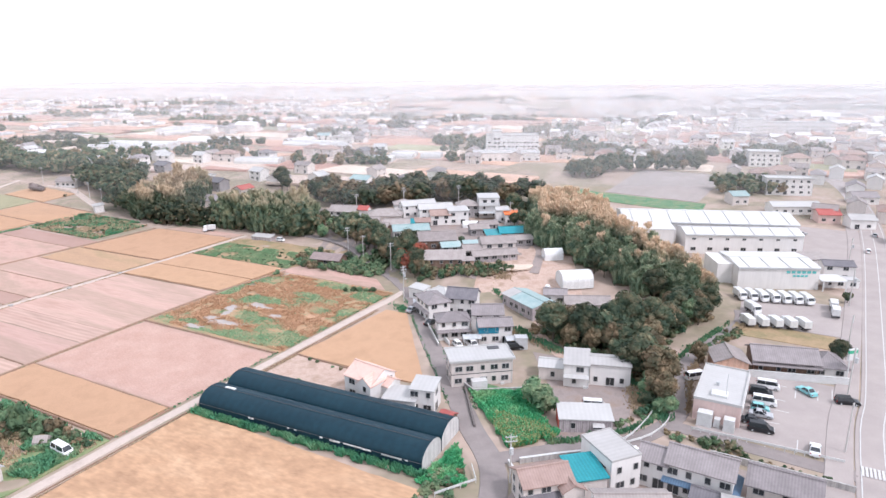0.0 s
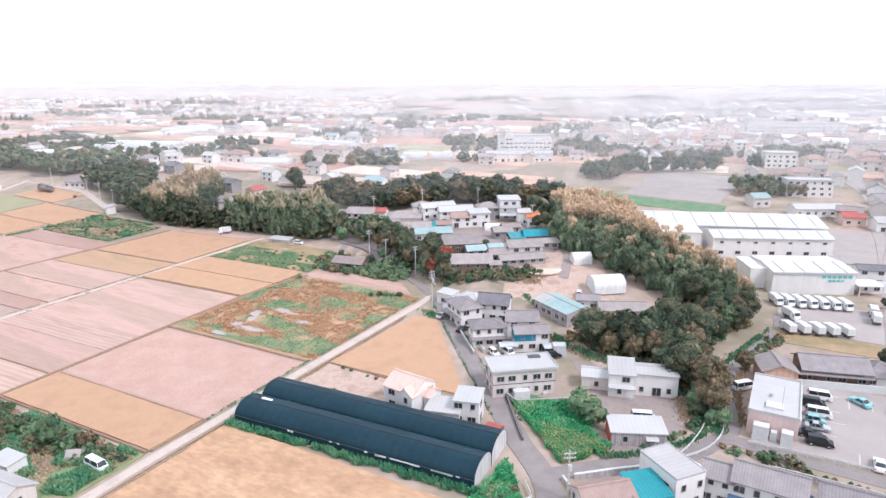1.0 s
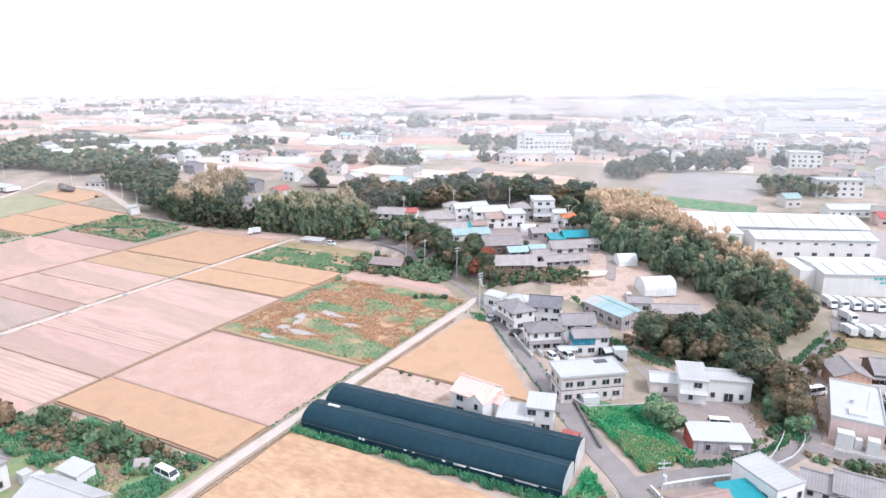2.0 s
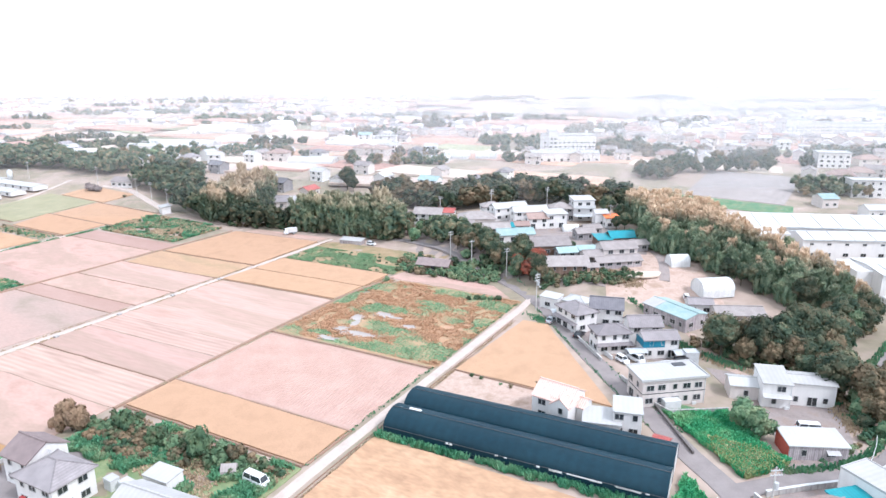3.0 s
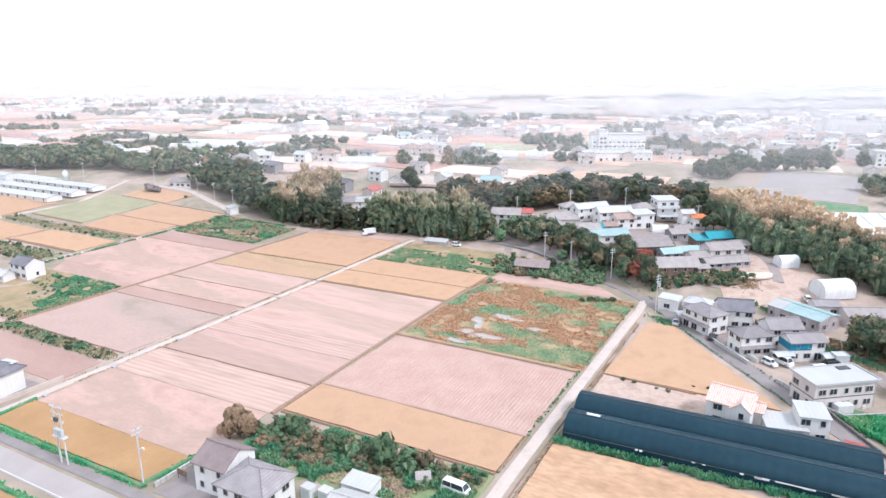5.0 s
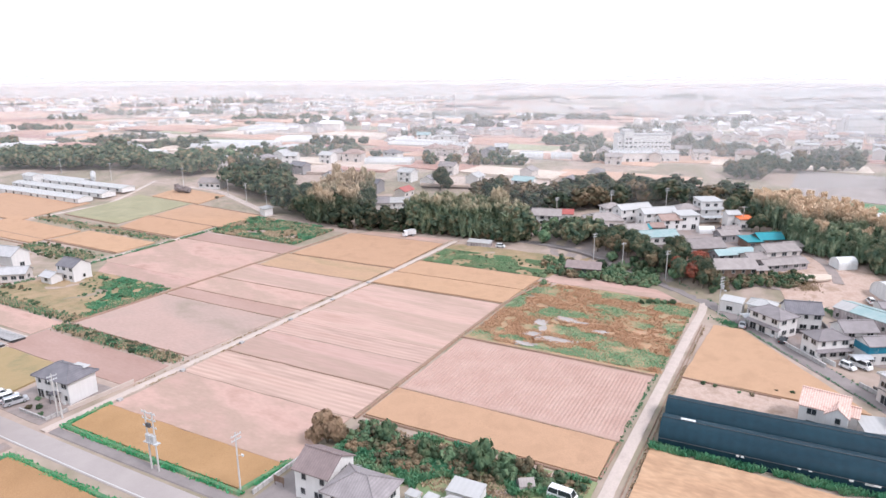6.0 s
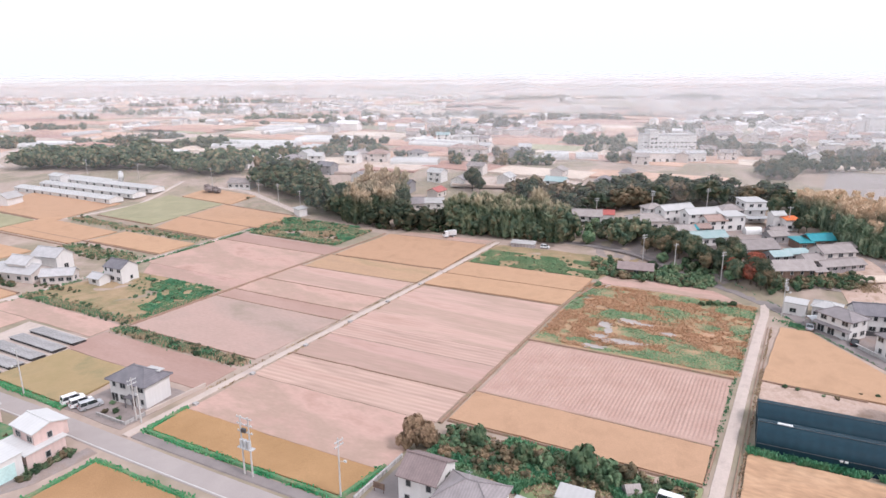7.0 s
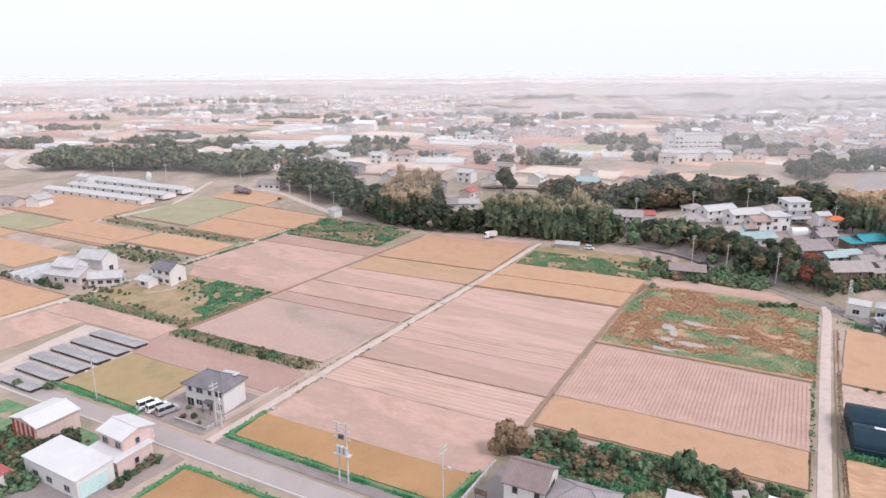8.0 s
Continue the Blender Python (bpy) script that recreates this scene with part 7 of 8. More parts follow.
def wheel(parent, x, y, r):
    w = part("wheel", cached(("tyre", r), lambda: Shape().tube((0, -.1, 0), (0, .1, 0), r, sides=14).mesh("wheel", TYRE)), None, parent, "", pose(x, y, r))
    part("rim", cached(("rim", r), lambda: Shape().tube((0, -.115, 0), (0, .115, 0), r * .58, sides=10).mesh("rim", GREY_METAL)), None, w)


def car_model(kind, colour):
    """Nose towards +x. Outlines run along the side, with the cabin drawn in towards the roof."""
    L, W, H, label, cat = {"van": (4.7, 1.72, 2.0, "van", "van"), "minivan": (4.6, 1.72, 1.85, "minivan", "car"), "kei": (3.4, 1.48, 1.6, "small hatchback", "car"), "sedan": (4.4, 1.72, 1.45, "saloon car", "car"), "suv": (4.5, 1.8, 1.75, "off-road car", "car")}[kind]
    c = thing("van" if cat == "van" else "car", f"{colour} {label} parked on the asphalt", cat, 0, 0, 0, 0)
    h, w = L / 2, W / 2
    belt = H * .56
    bonnet = {"van": .35, "minivan": .8, "kei": .75, "sedan": 1.25, "suv": 1.1}[kind]
    boot = {"sedan": .8}.get(kind, .08)
    lower = [(-h, .28), (-h - .02, belt * .7), (-h + .06, belt), (h - bonnet, belt), (h - .12, belt * .86), (h, belt * .6), (h - .03, .26)]
    s = Shape()
    for y0, y1 in ((-w, w),):
        s.extrude([(x, z) for x, z in lower], "y", y0, y1)
    part("body", s, PAINT[colour], c)
    # cabin: glass with pillars and roof panel
    x0, x1 = -h + boot, h - bonnet
    rk = {"van": .5, "minivan": .75, "kei": .5, "sedan": .85, "suv": .6}[kind]
    bk = {"sedan": .55}.get(kind, .18)
    g = Shape().add([(x0, -w + .04, belt), (x1, -w + .04, belt), (x1, w - .04, belt), (x0, w - .04, belt), (x0 + bk, -w + .2, H - .06), (x1 - rk, -w + .2, H - .06), (x1 - rk, w - .2, H - .06), (x0 + bk, w - .2, H - .06)],
                    [(0, 1, 5, 4), (1, 2, 6, 5), (2, 3, 7, 6), (3, 0, 4, 7), (4, 5, 6, 7)])
    part("window_glass", g, GLASS, c, "dark tinted windows")
    part("roof", Shape().box(x0 + bk - .04, x1 - rk + .06, -w + .18, w - .18, H - .07, H, .05), PAINT[colour], c)
    for k in (0.0, .42, 1.0):
        for sy in (-1, 1):
            xb, xt = x0 + (x1 - x0) * k, x0 + bk + (x1 - rk - x0 - bk) * k
            part("pillar", Shape().tube((xb, sy * (w - .03), belt - .02), (xt, sy * (w - .19), H - .05), .05, sides=4), PAINT[colour], c)
    for x in (-h * .62, h * .62):
        for y in (-w + .08, w - .08):
            wheel(c, x, y, .31)
    for sy in (-1, 1):
        part("headlight", Shape().box(h - .14, h + .005, sy * (w - .28) - .18, sy * (w - .28) + .18, belt * .62, belt * .8), LAMP_CLEAR, c)
        part("tail_light", Shape().box(-h - .03, -h + .05, sy * (w - .14) - .1, sy * (w - .14) + .1, belt * .7, belt * 1.0), LAMP_RED, c)
        part("mirror", Shape().box(x1 - .25, x1 - .1, sy * (w + .08) - .08, sy * (w + .08) + .08, belt, belt + .16), PAINT[colour], c)
    part("bumper", Shape().box(-h - .06, -h + .1, -w + .05, w - .05, .26, .5).box(h - .1, h + .06, -w + .05, w - .05, .26, .48), PAINT[colour], c)
    return c


def car(kind, colour, x, y, rot, group=""):
    z = land(x, y) + .16
    if (kind, colour) not in CARS:
        CARS[kind, colour] = ob = car_model(kind, colour)
        ob.matrix_basis = pose(x, y, z, 0, 0, rot)
    else:
        ob = copy_thing(CARS[kind, colour], pose(x, y, z, 0, 0, rot))
    return tagged(ob, group=group)


def truck_model(L=5.4):
    t = thing("truck", "white box truck parked in the depot yard", "truck", 0, 0, 0, 0)
    h = L / 2
    part("box", Shape().box(-h, h - 1.9, -.98, .98, .95, 2.75, .03), WHITE_METAL, t)
    cab = Shape().extrude([(h - 1.75, .5), (h - 1.75, 2.5), (h - .55, 2.5), (h - .08, 1.5), (h, .5)], "y", -1.0, 1.0)
    part("cab", cab, PAINT["white"], t)
    part("windscreen", Shape().add([(h - .47, -.88, 2.34), (h - .47, .88, 2.34), (h - .1, .9, 1.55), (h - .1, -.9, 1.55), (h - .6, -.88, 2.34), (h - .6, .88, 2.34), (h - .3, .9, 1.5), (h - .3, -.9, 1.5)], [(0, 3, 2, 1), (4, 5, 6, 7), (0, 1, 5, 4), (3, 7, 6, 2), (0, 4, 7, 3), (1, 2, 6, 5)]), GLASS, t)
    part("chassis", Shape().box(-h + .2, h - .4, -.8, .8, .55, 1.0), DARK_METAL, t)
    part("air_deflector", Shape().extrude([(h - 1.75, 2.5), (h - 1.75, 2.7), (h - 1.5, 2.68), (h - .8, 2.5)], "y", -.85, .85), PAINT["white"], t)
    for x in (-h + 1.5, h - .95):
        for y in (-.9, .9):
            wheel(t, x, y, .42)
    for sy in (-1, 1):
        part("headlight", Shape().box(h - .1, h + .03, sy * .75 - .15, sy * .75 + .15, .7, .95), LAMP_CLEAR, t)
        part("mirror", Shape().box(h - .5, h - .42, sy * 1.15 - .1, sy * 1.15 + .1, 1.5, 2.1), DARK_METAL, t)
    return t


TRUCK = truck_model()
first = True
for k in range(7):
    x, y = 74.2 + 17.8 * k / 6, 191.6 - 3.4 * k / 6
    m = pose(x, y, land(x, y) + .15, 0, 0, -84)
    if first:
        TRUCK.matrix_basis, first = m, False
        tagged(TRUCK, group="depot trucks")
    else:
        copy_thing(TRUCK, m)
for k in range(5):
    x, y = 68.6 + 13.6 * k / 4, 170.4 - 1.8 * k / 4
    copy_thing(TRUCK, pose(x, y, land(x, y) + .15, 0, 0, 94))
for x, y, rot in ((73.6, 180.2, -76), (95.2, 178.0, 66), (97.4, 183.5, 66), (-121.6, 270.6, 205)):
    copy_thing(TRUCK, pose(x, y, land(x, y) + .15, 0, 0, rot))

for kind, colour, x, y, rot in (("van", "white", 59.2, 133.4, -20), ("minivan", "black", 56.6, 130.4, -20), ("van", "white", 55.6, 126.2, -20), ("kei", "teal", 53.8, 123.6, -20), ("sedan", "silver", 53.0, 121.2, -20), ("sedan", "black", 50.4, 118.6, -20), ("minivan", "black", 50.8, 115.6, -20),
                                ("sedan", "teal", 66.5, 131.6, 112), ("suv", "black", 72.6, 127.2, -8), ("sedan", "white", 57.7, 108.9, 64), ("van", "white", 45.0, 137.0, 20)):
    car(kind, colour, x, y, rot, "cars in the parking lot")
car("van", "white", -78.0, 100.9, -28)
car("kei", "white", -20.6, 127.0, -20)
car("sedan", "silver", -19.6, 124.4, -60)
for k, (x, y) in enumerate(((-194.2, 131.2), (-191.6, 130.0), (-189.0, 129.0))):
    car("minivan", "white" if k < 2 else "silver", x, y, 50, "cars before the house")
for kind, colour, x, y, rot in (("sedan", "black", -16.4, 166.2, 60), ("kei", "white", -8.4, 151.6, -60), ("van", "white", -5.2, 152.4, -60), ("minivan", "white", 1.6, 148.4, 10), ("minivan", "black", 5.4, 151.0, 10), ("sedan", "white", -18.6, 181.5, 70), ("sedan", "silver", -22.6, 176, 64)):
    car(kind, colour, x, y, rot, "cars by the village road")
for kind, colour, x, y, rot in (("kei", "blue", -114.0, 97.7, 60), ("kei", "red", -112.7, 95.0, 60), ("van", "white", 20.5, 122.6, -5), ("kei", "white", 25.2, 106.0, 20), ("sedan", "grey", 2.0, 262, 10), ("sedan", "black", 9, 228, 10), ("kei", "white", 10, 272, 0), ("kei", "white", 17.0, 190.0, 80), ("kei", "white", -84.5, 252.5, -20),
                                ("sedan", "grey", 120, 268, 10), ("sedan", "white", 124, 270, 10), ("sedan", "silver", 128, 272, 10), ("kei", "white", 140.0, 245, 62), ("sedan", "white", 122, 352, 0), ("sedan", "grey", 128, 350, 0), ("sedan", "silver", 156, 270, 63)):
    car(kind, colour, x, y, rot)

# ---------------------------------------------------------------- poles, walls, rails, signs
def pole(x, y, height=11.0, arms=2, rot=0.0, transformer=False, lamp=False):
    p = thing("utility_pole", "grey concrete utility pole with " + ("crossarms and a transformer can" if transformer else "crossarms"), "utility pole", x, y, rot, group="utility poles")
    part("shaft", cached(("shaft", height), lambda: Shape().tube((0, 0, -.5), (0, 0, height), .17, .11, 10).mesh("shaft", POLE)), None, p)
    for k in range(arms):
        z = height - .5 - .8 * k
        arm = part("crossarm", cached(("arm", k), lambda: Shape().box(-1.0, 1.0, -.06, .06, -.06, .06).mesh("crossarm", GREY_METAL)), None, p, "", pose(0, -.16, z))
        for u in (-.85, -.35, .35, .85):
            part("insulator", cached("insulator", lambda: Shape().tube((0, 0, 0), (0, 0, .24), .07, .05, 7).mesh("insulator", WHITE_METAL)), None, arm, "", pose(u, 0, .06))
    if transformer:
        part("transformer", Shape().tube((0, -.55, height - 3.4), (0, -.55, height - 2.3), .34, sides=12), GREY_METAL, p, "grey transformer can")
        part("bracket", Shape().box(-.1, .1, -.6, 0, height - 2.9, height - 2.8), GREY_METAL, p)
    if lamp:
        part("lamp_arm", Shape().tube((0, 0, height * .62), (0, -1.2, height * .66), .04, sides=5).box(-.12, .12, -1.6, -1.1, height * .65, height * .68), WHITE_METAL, p)
    return p


for x, y, hh, arms, rot, tr, lp in ((-26.0, 184.8, 11, 3, 40, True, True), (2.7, 96.8, 9.2, 2, 10, True, False), (74.8, 131.3, 11, 3, 60, True, False), (-130.4, 101.4, 11, 2, 60, False, True), (-206.8, 133.6, 11, 1, -24, False, True),
                                    (-176.8, 124.4, 9.5, 2, 60, False, True), (-175.5, 123.8, 8, 0, 60, False, False), (-52.7, 232.9, 10, 2, 30, False, False), (-33.6, 211.2, 10, 2, 30, False, False), (-45, 222, 10, 1, 30, False, False),
                                    (84, 150, 11, 2, 60, False, False), (103, 186, 11, 3, 60, True, False), (122, 224, 11, 2, 60, True, False), (-211, 330, 10, 2, 0, False, False), (-225, 342, 9, 1, 0, False, False), (-196, 316, 10, 1, 0, False, False),
                                    (-305, 372, 10, 1, 0, False, False), (-345, 388, 10, 1, 0, False, False), (-38, 284, 11, 3, 20, False, False), (-60, 288, 10, 2, 20, False, False), (-14, 289, 11, 2, 20, False, False), (63, 109, 10, 1, 60, False, False), (-258, 362, 10, 1, 0, False, False), (8, 262, 9, 1, 0, False, False)):
    pole(x, y, hh, arms, rot, tr, lp)
tw = thing("transformer_poles", "pair of poles carrying a transformer platform", "utility pole", -147.5, 106.7, -24)
for u in (-.9, .9):
    part("shaft", Shape().tube((u, 0, -.5), (u, 0, 11.6), .17, .12, 10), POLE, tw)
part("platform", Shape().box(-1.6, 1.6, -.5, .5, 5.6, 5.75), GREY_METAL, tw)
for u in (-.8, 0, .8):
    part("transformer", Shape().tube((u, -.1, 5.75), (u, -.1, 7.2), .36, sides=12), GREY_METAL, tw, "pale grey transformer can")
for z in (8.6, 10.0, 11.2):
    arm = part("crossarm", Shape().box(-1.7, 1.7, -.08, .08, z, z + .12), GREY_METAL, tw)
    for u in (-1.5, -.6, .6, 1.5):
        part("insulator", Shape().tube((u, 0, z + .12), (u, 0, z + .4), .08, .06, 7), WHITE_METAL, arm)
part("switch_box", Shape().box(-.4, .5, -.5, -.1, 8.8, 9.5), DARK_METAL, tw)


def wall_line(label, pts, height, thick=.16, mat=None, name="wall", cap=None):
    h = thing(name, label, "wall", *pts[0])
    ox, oy = pts[0]
    oz = land(ox, oy)
    for (x0, y0), (x1, y1) in zip(pts, pts[1:]):
        L, an = math.hypot(x1 - x0, y1 - y0), math.degrees(math.atan2(y1 - y0, x1 - x0))
        m = pose(x0 - ox, y0 - oy, land(x0, y0) - oz, 0, 0, an)
        part("panel", Shape().box(0, L, -thick / 2, thick / 2, -.3, height), mat or CONCRETE_WALL, h, "", m)
        part("coping", Shape().box(-.03, L + .03, -thick / 2 - .04, thick / 2 + .04, height, height + .08), cap or mat or CONCRETE_WALL, h, "", m)
    return h


def rail_line(label, pts, height=.8, gap=2.0, name="guard_rail", bars=(.55, .8)):
    h = thing(name, label, "guard rail", *pts[0])
    ox, oy = pts[0]
    oz = land(ox, oy)
    post = cached(("post", height), lambda: Shape().tube((0, 0, -.2), (0, 0, height), .07, sides=6).mesh("post", WHITE_METAL))
    for (x0, y0), (x1, y1) in zip(pts, pts[1:]):
        L, an = math.hypot(x1 - x0, y1 - y0), math.degrees(math.atan2(y1 - y0, x1 - x0))
        for z in bars:
            part("rail", Shape().box(0, L, -.04, .04, z - .12, z + .06), WHITE_METAL, h, "", pose(x0 - ox, y0 - oy, land(x0, y0) - oz + .12, 0, 0, an))
        for k in range(max(1, int(L / gap))):
            part("post", post, None, h, "", pose(x0 - ox + (x1 - x0) * k * gap / L, y0 - oy + (y1 - y0) * k * gap / L, land(x0, y0) - oz + .12))
    return h


wall_line("white boundary wall of the parking lot", [(56.8, 139.2), (66.5, 137.6), (77.4, 135.8)], 1.7, .2, WHITE_METAL)
rail_line("white guard rail along the parking lot", [(37.8, 115.0), (49.5, 110.2), (61.0, 105.2)], .8, 1.6)
rail_line("white guard rail on the curve of the lane", smooth_line([(19.6, 108.6), (24.5, 110.8), (29.4, 117.0), (31.8, 121.0)], 3), .8, 1.8)
rail_line("white guard rail on the outer curve", smooth_line([(23.4, 108.8), (29.6, 112.4), (34.6, 118.8), (36.0, 126.0), (37.6, 133.0)], 3), .8, 1.8)
wall_line("stone retaining wall below the lane", [(4.6, 102.6), (11.5, 104.6), (19.0, 106.4)], 1.0, .4, CONCRETE_WALL, cap=WHITE_METAL)
wall_line("white-topped wall at the road corner", [(2.6, 102.2), (4.2, 97.5), (5.6, 93)], .9, .25, CONCRETE_WALL, cap=WHITE_METAL)
rail_line("white guard rail at the road junction", [(-9.6, 92.2), (-3.0, 96.4), (-3.8, 100.6)], .8, 1.6)
wall_line("dark stone wall along the village road", [G(58, 23.5), G(52, 32.5), G(47.5, 39.5), G(42, 47)], .7, .3, STONE_DARK)
wall_line("pale garden wall before the house", [(-186.2, 126.2), (-178.2, 122.6), (-172.6, 133.4)], .7, .2, CONCRETE_WALL)
wall_line("long white wall beside the concrete path", [(-176.0, 126.5), (-168.9, 139.4)], .9, .3, CONCRETE)
wall_line("white retaining wall of the corner house", [G(-49.4, -41), G(-49.0, -27)], .8, .3, CONCRETE_WALL)
wall_line("dark hedge wall at the tiled houses", [(26.6, 104.6), (34.5, 107.6)], 1.0, .3, CONCRETE_WALL)
wall_line("garden wall behind the tiled houses", [(38.5, 106.4), (49.5, 101.4), (58.5, 97)], 1.3, .25, CONCRETE_WALL)
wall_line("white wall along the village road", [(-13.8, 160.5), (-10.6, 152.6)], 1.0, .25, WHITE_METAL)
wall_line("dark wall below the flat-roofed house", [(-10.4, 143.0), (-6.2, 131.0), (-4.0, 127.8), (8, 129.5)], 1.0, .25, CONCRETE_WALL)

# store sign, notice board
sg = thing("pole_sign", "tall pole sign with a green and white panel", "sign", 78.0, 137.4, 20)
part("post", Shape().tube((-.6, 0, -.3), (-.6, 0, 6.2), .12, sides=8).tube((.6, 0, -.3), (.6, 0, 6.2), .12, sides=8), WHITE_METAL, sg)
part("panel", Shape().box(-1.1, 1.1, -.2, .2, 5.4, 8.0), WHITE_METAL, sg)
part("stripe", Shape().box(-1.12, 1.12, -.22, .22, 7.0, 7.7), material("sign_green", [(.04, .34, .20), (.05, .38, .23)], rough=.4, scale=1), sg, "green band")
nb = thing("notice_board", "small dark notice board by the road", "sign", -124.4, 103.0, -24)
part("post", Shape().tube((-.9, 0, -.2), (-.9, 0, 1.8), .06, sides=6).tube((.9, 0, -.2), (.9, 0, 1.8), .06, sides=6), WALL_WOOD, nb)
part("board", Shape().box(-1.1, 1.1, -.05, .05, .8, 1.9), WALL_WOOD, nb)

# nursery beds under grey film
bedmat = material("grey_film_bed", [(.29, .28, .275), (.35, .335, .33), (.43, .415, .41)], rough=.75, scale=.5, fine=4, stretch=(.25, 1, 1), rows=(.8, 0, .35), streak=.1)
# near-black colour that paints in the shade under the raised film
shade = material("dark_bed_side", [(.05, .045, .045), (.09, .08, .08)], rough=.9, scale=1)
for k in range(6):
    b = -50.0 + k * 5.26
    a0, a1 = -168.6 + (3.4 if k == 1 else 7.0 if k == 0 else 0), -149.8
    cx, cy = G((a0 + a1) / 2, b + 2.0)
    bed = thing("nursery_bed", "long raised nursery bed under grey film", "plant bed", cx, cy, TURN, group="nursery beds")
    L = (a1 - a0) / 2
    part("film", Shape().extrude([(-2.0, .86), (-1.9, .95), (0, .84), (1.9, .66), (2.0, .56), (1.9, .58), (-1.9, .87)], "x", -L, L), bedmat, bed)
    # added pale strip that stands in for lit ground between the beds
    part("edge_strip", Shape().box(-L, L, -3.0, -2.5, -.1, .16, .03), CONCRETE, bed, "pale strip for the lit ground before the bed")
    for u in range(int(L * 1.6)):
        part("leg", cached("bed_leg", lambda: Shape().tube((0, 0, -.1), (0, 0, .88), .05, sides=5).mesh("leg", GREY_METAL)), None, bed, "", pose(-L + .5 + u * 1.22, -1.85, 0))
    # the box named soil only darkens the gap, as shade under the film
    part("soil", Shape().box(-L, L, -1.6, 1.8, -.1, .4), shade, bed, "dark box painted as the shade below the film")
# parking markings
for x, y, rot in ((64.2, 131.4, 64), (68.4, 130.6, 64), (71.6, 131.2, 64), (55.4, 110.6, 64), (59.6, 108.6, 64), (51, 116.2, -24), (53.2, 119.4, -24), (57, 124, -24), (58.4, 128.8, -24), (61.4, 135.2, -24)):
    setting("parking_line", Shape().box(-2.4, 2.4, -.09, .09, 0, .012), WHITE_LINE, "white parking bay line", "line", x, y, land(x, y) + .115, rot)
for k in range(6):
    x, y = 62.2 + k * .55, 103.2 + k * -.25
    setting("crossing_stripe", Shape().box(-1.6, 1.6, -.2, .2, 0, .012), WHITE_LINE, "white stripe of a pedestrian crossing", "line", x + .8, y, land(x, y) + .30, 65)
# culvert lids along the path and boxes in the ditch
for k, b in enumerate((-30, -14, 4, 22, 40, 58)):
    x, y = G(-97.2 + b * .03, b)
    setting("drain_box", Shape().box(-.5, .5, -.5, .5, 0, .5), CONCRETE_WALL, "small concrete drain box", "drain", x, y, land(x, y), TURN)

# low wall before the row of houses, and the dirt track behind it
wall_line = [(-17.0, 164.6), (-16.1, 161.6), (-13.2, 151.6)]
gw = thing("garden_wall", "low white garden wall before the row of houses", "wall", -15, 158)
for (x0, y0), (x1, y1) in zip(wall_line, wall_line[1:]):
    L = math.hypot(x1 - x0, y1 - y0)
    rot = math.degrees(math.atan2(y1 - y0, x1 - x0))
    part("wall_panel", Shape().box(0, L, -.09, .09, -.2, 1.0), CONCRETE_WALL, gw, "", pose(x0 + 15, y0 - 158, 0, 0, 0, rot))
    part("wall_cap", Shape().box(0, L, -.13, .13, 1.0, 1.07), WALL_WHITE, gw, "", pose(x0 + 15, y0 - 158, 0, 0, 0, rot))
road("dirt_track", "narrow dirt track behind the row of houses", smooth_line([(12.5, 170), (13.2, 160), (15.3, 149.9), (20, 143)]), 2.0, DIRT, .1, "track")
road("lot_lane", "grey gravel lane across the village lot", smooth_line([(12, 243), (16.4, 228.4), (16.9, 218.6), (15.3, 208.7), (13.4, 200.3)]), 3.0, GRAVEL, .14, "lane")
sand = Shape()
sand.prism([((1 + .25 * noise.noise((math.cos(.3 * i) * 2, math.sin(.3 * i) * 2, 5))) * 6.2 * math.cos(.2992 * i), (1 + .25 * noise.noise((math.cos(.3 * i) * 2, math.sin(.3 * i) * 2, 9))) * 5.0 * math.sin(.2992 * i)) for i in range(21)], -.3, .12)
setting("sand_patch", sand, material("pale_sand", [(.55, .44, .36), (.64, .53, .44)], scale=.3, fine=3), "pale levelled sand on the village lot", "sand", 7.5, 205.5, land(7.5, 205.5) + .12, 0)

# ---------------------------------------------------------------- the plain behind
r = random.Random(2024)


def free(x, y):
    """Outside the village, the paddies and the depot."""
    if y < 352 and -115 < x < 30:
        return False
    if y < 418 and 0 < x < 182:
        return False
    if x < -100 and y < 400 + max(0, (-x - 230)) * .35:
        return False
    if y < 300 and x > 0:
        return x > 176
    return y > 345


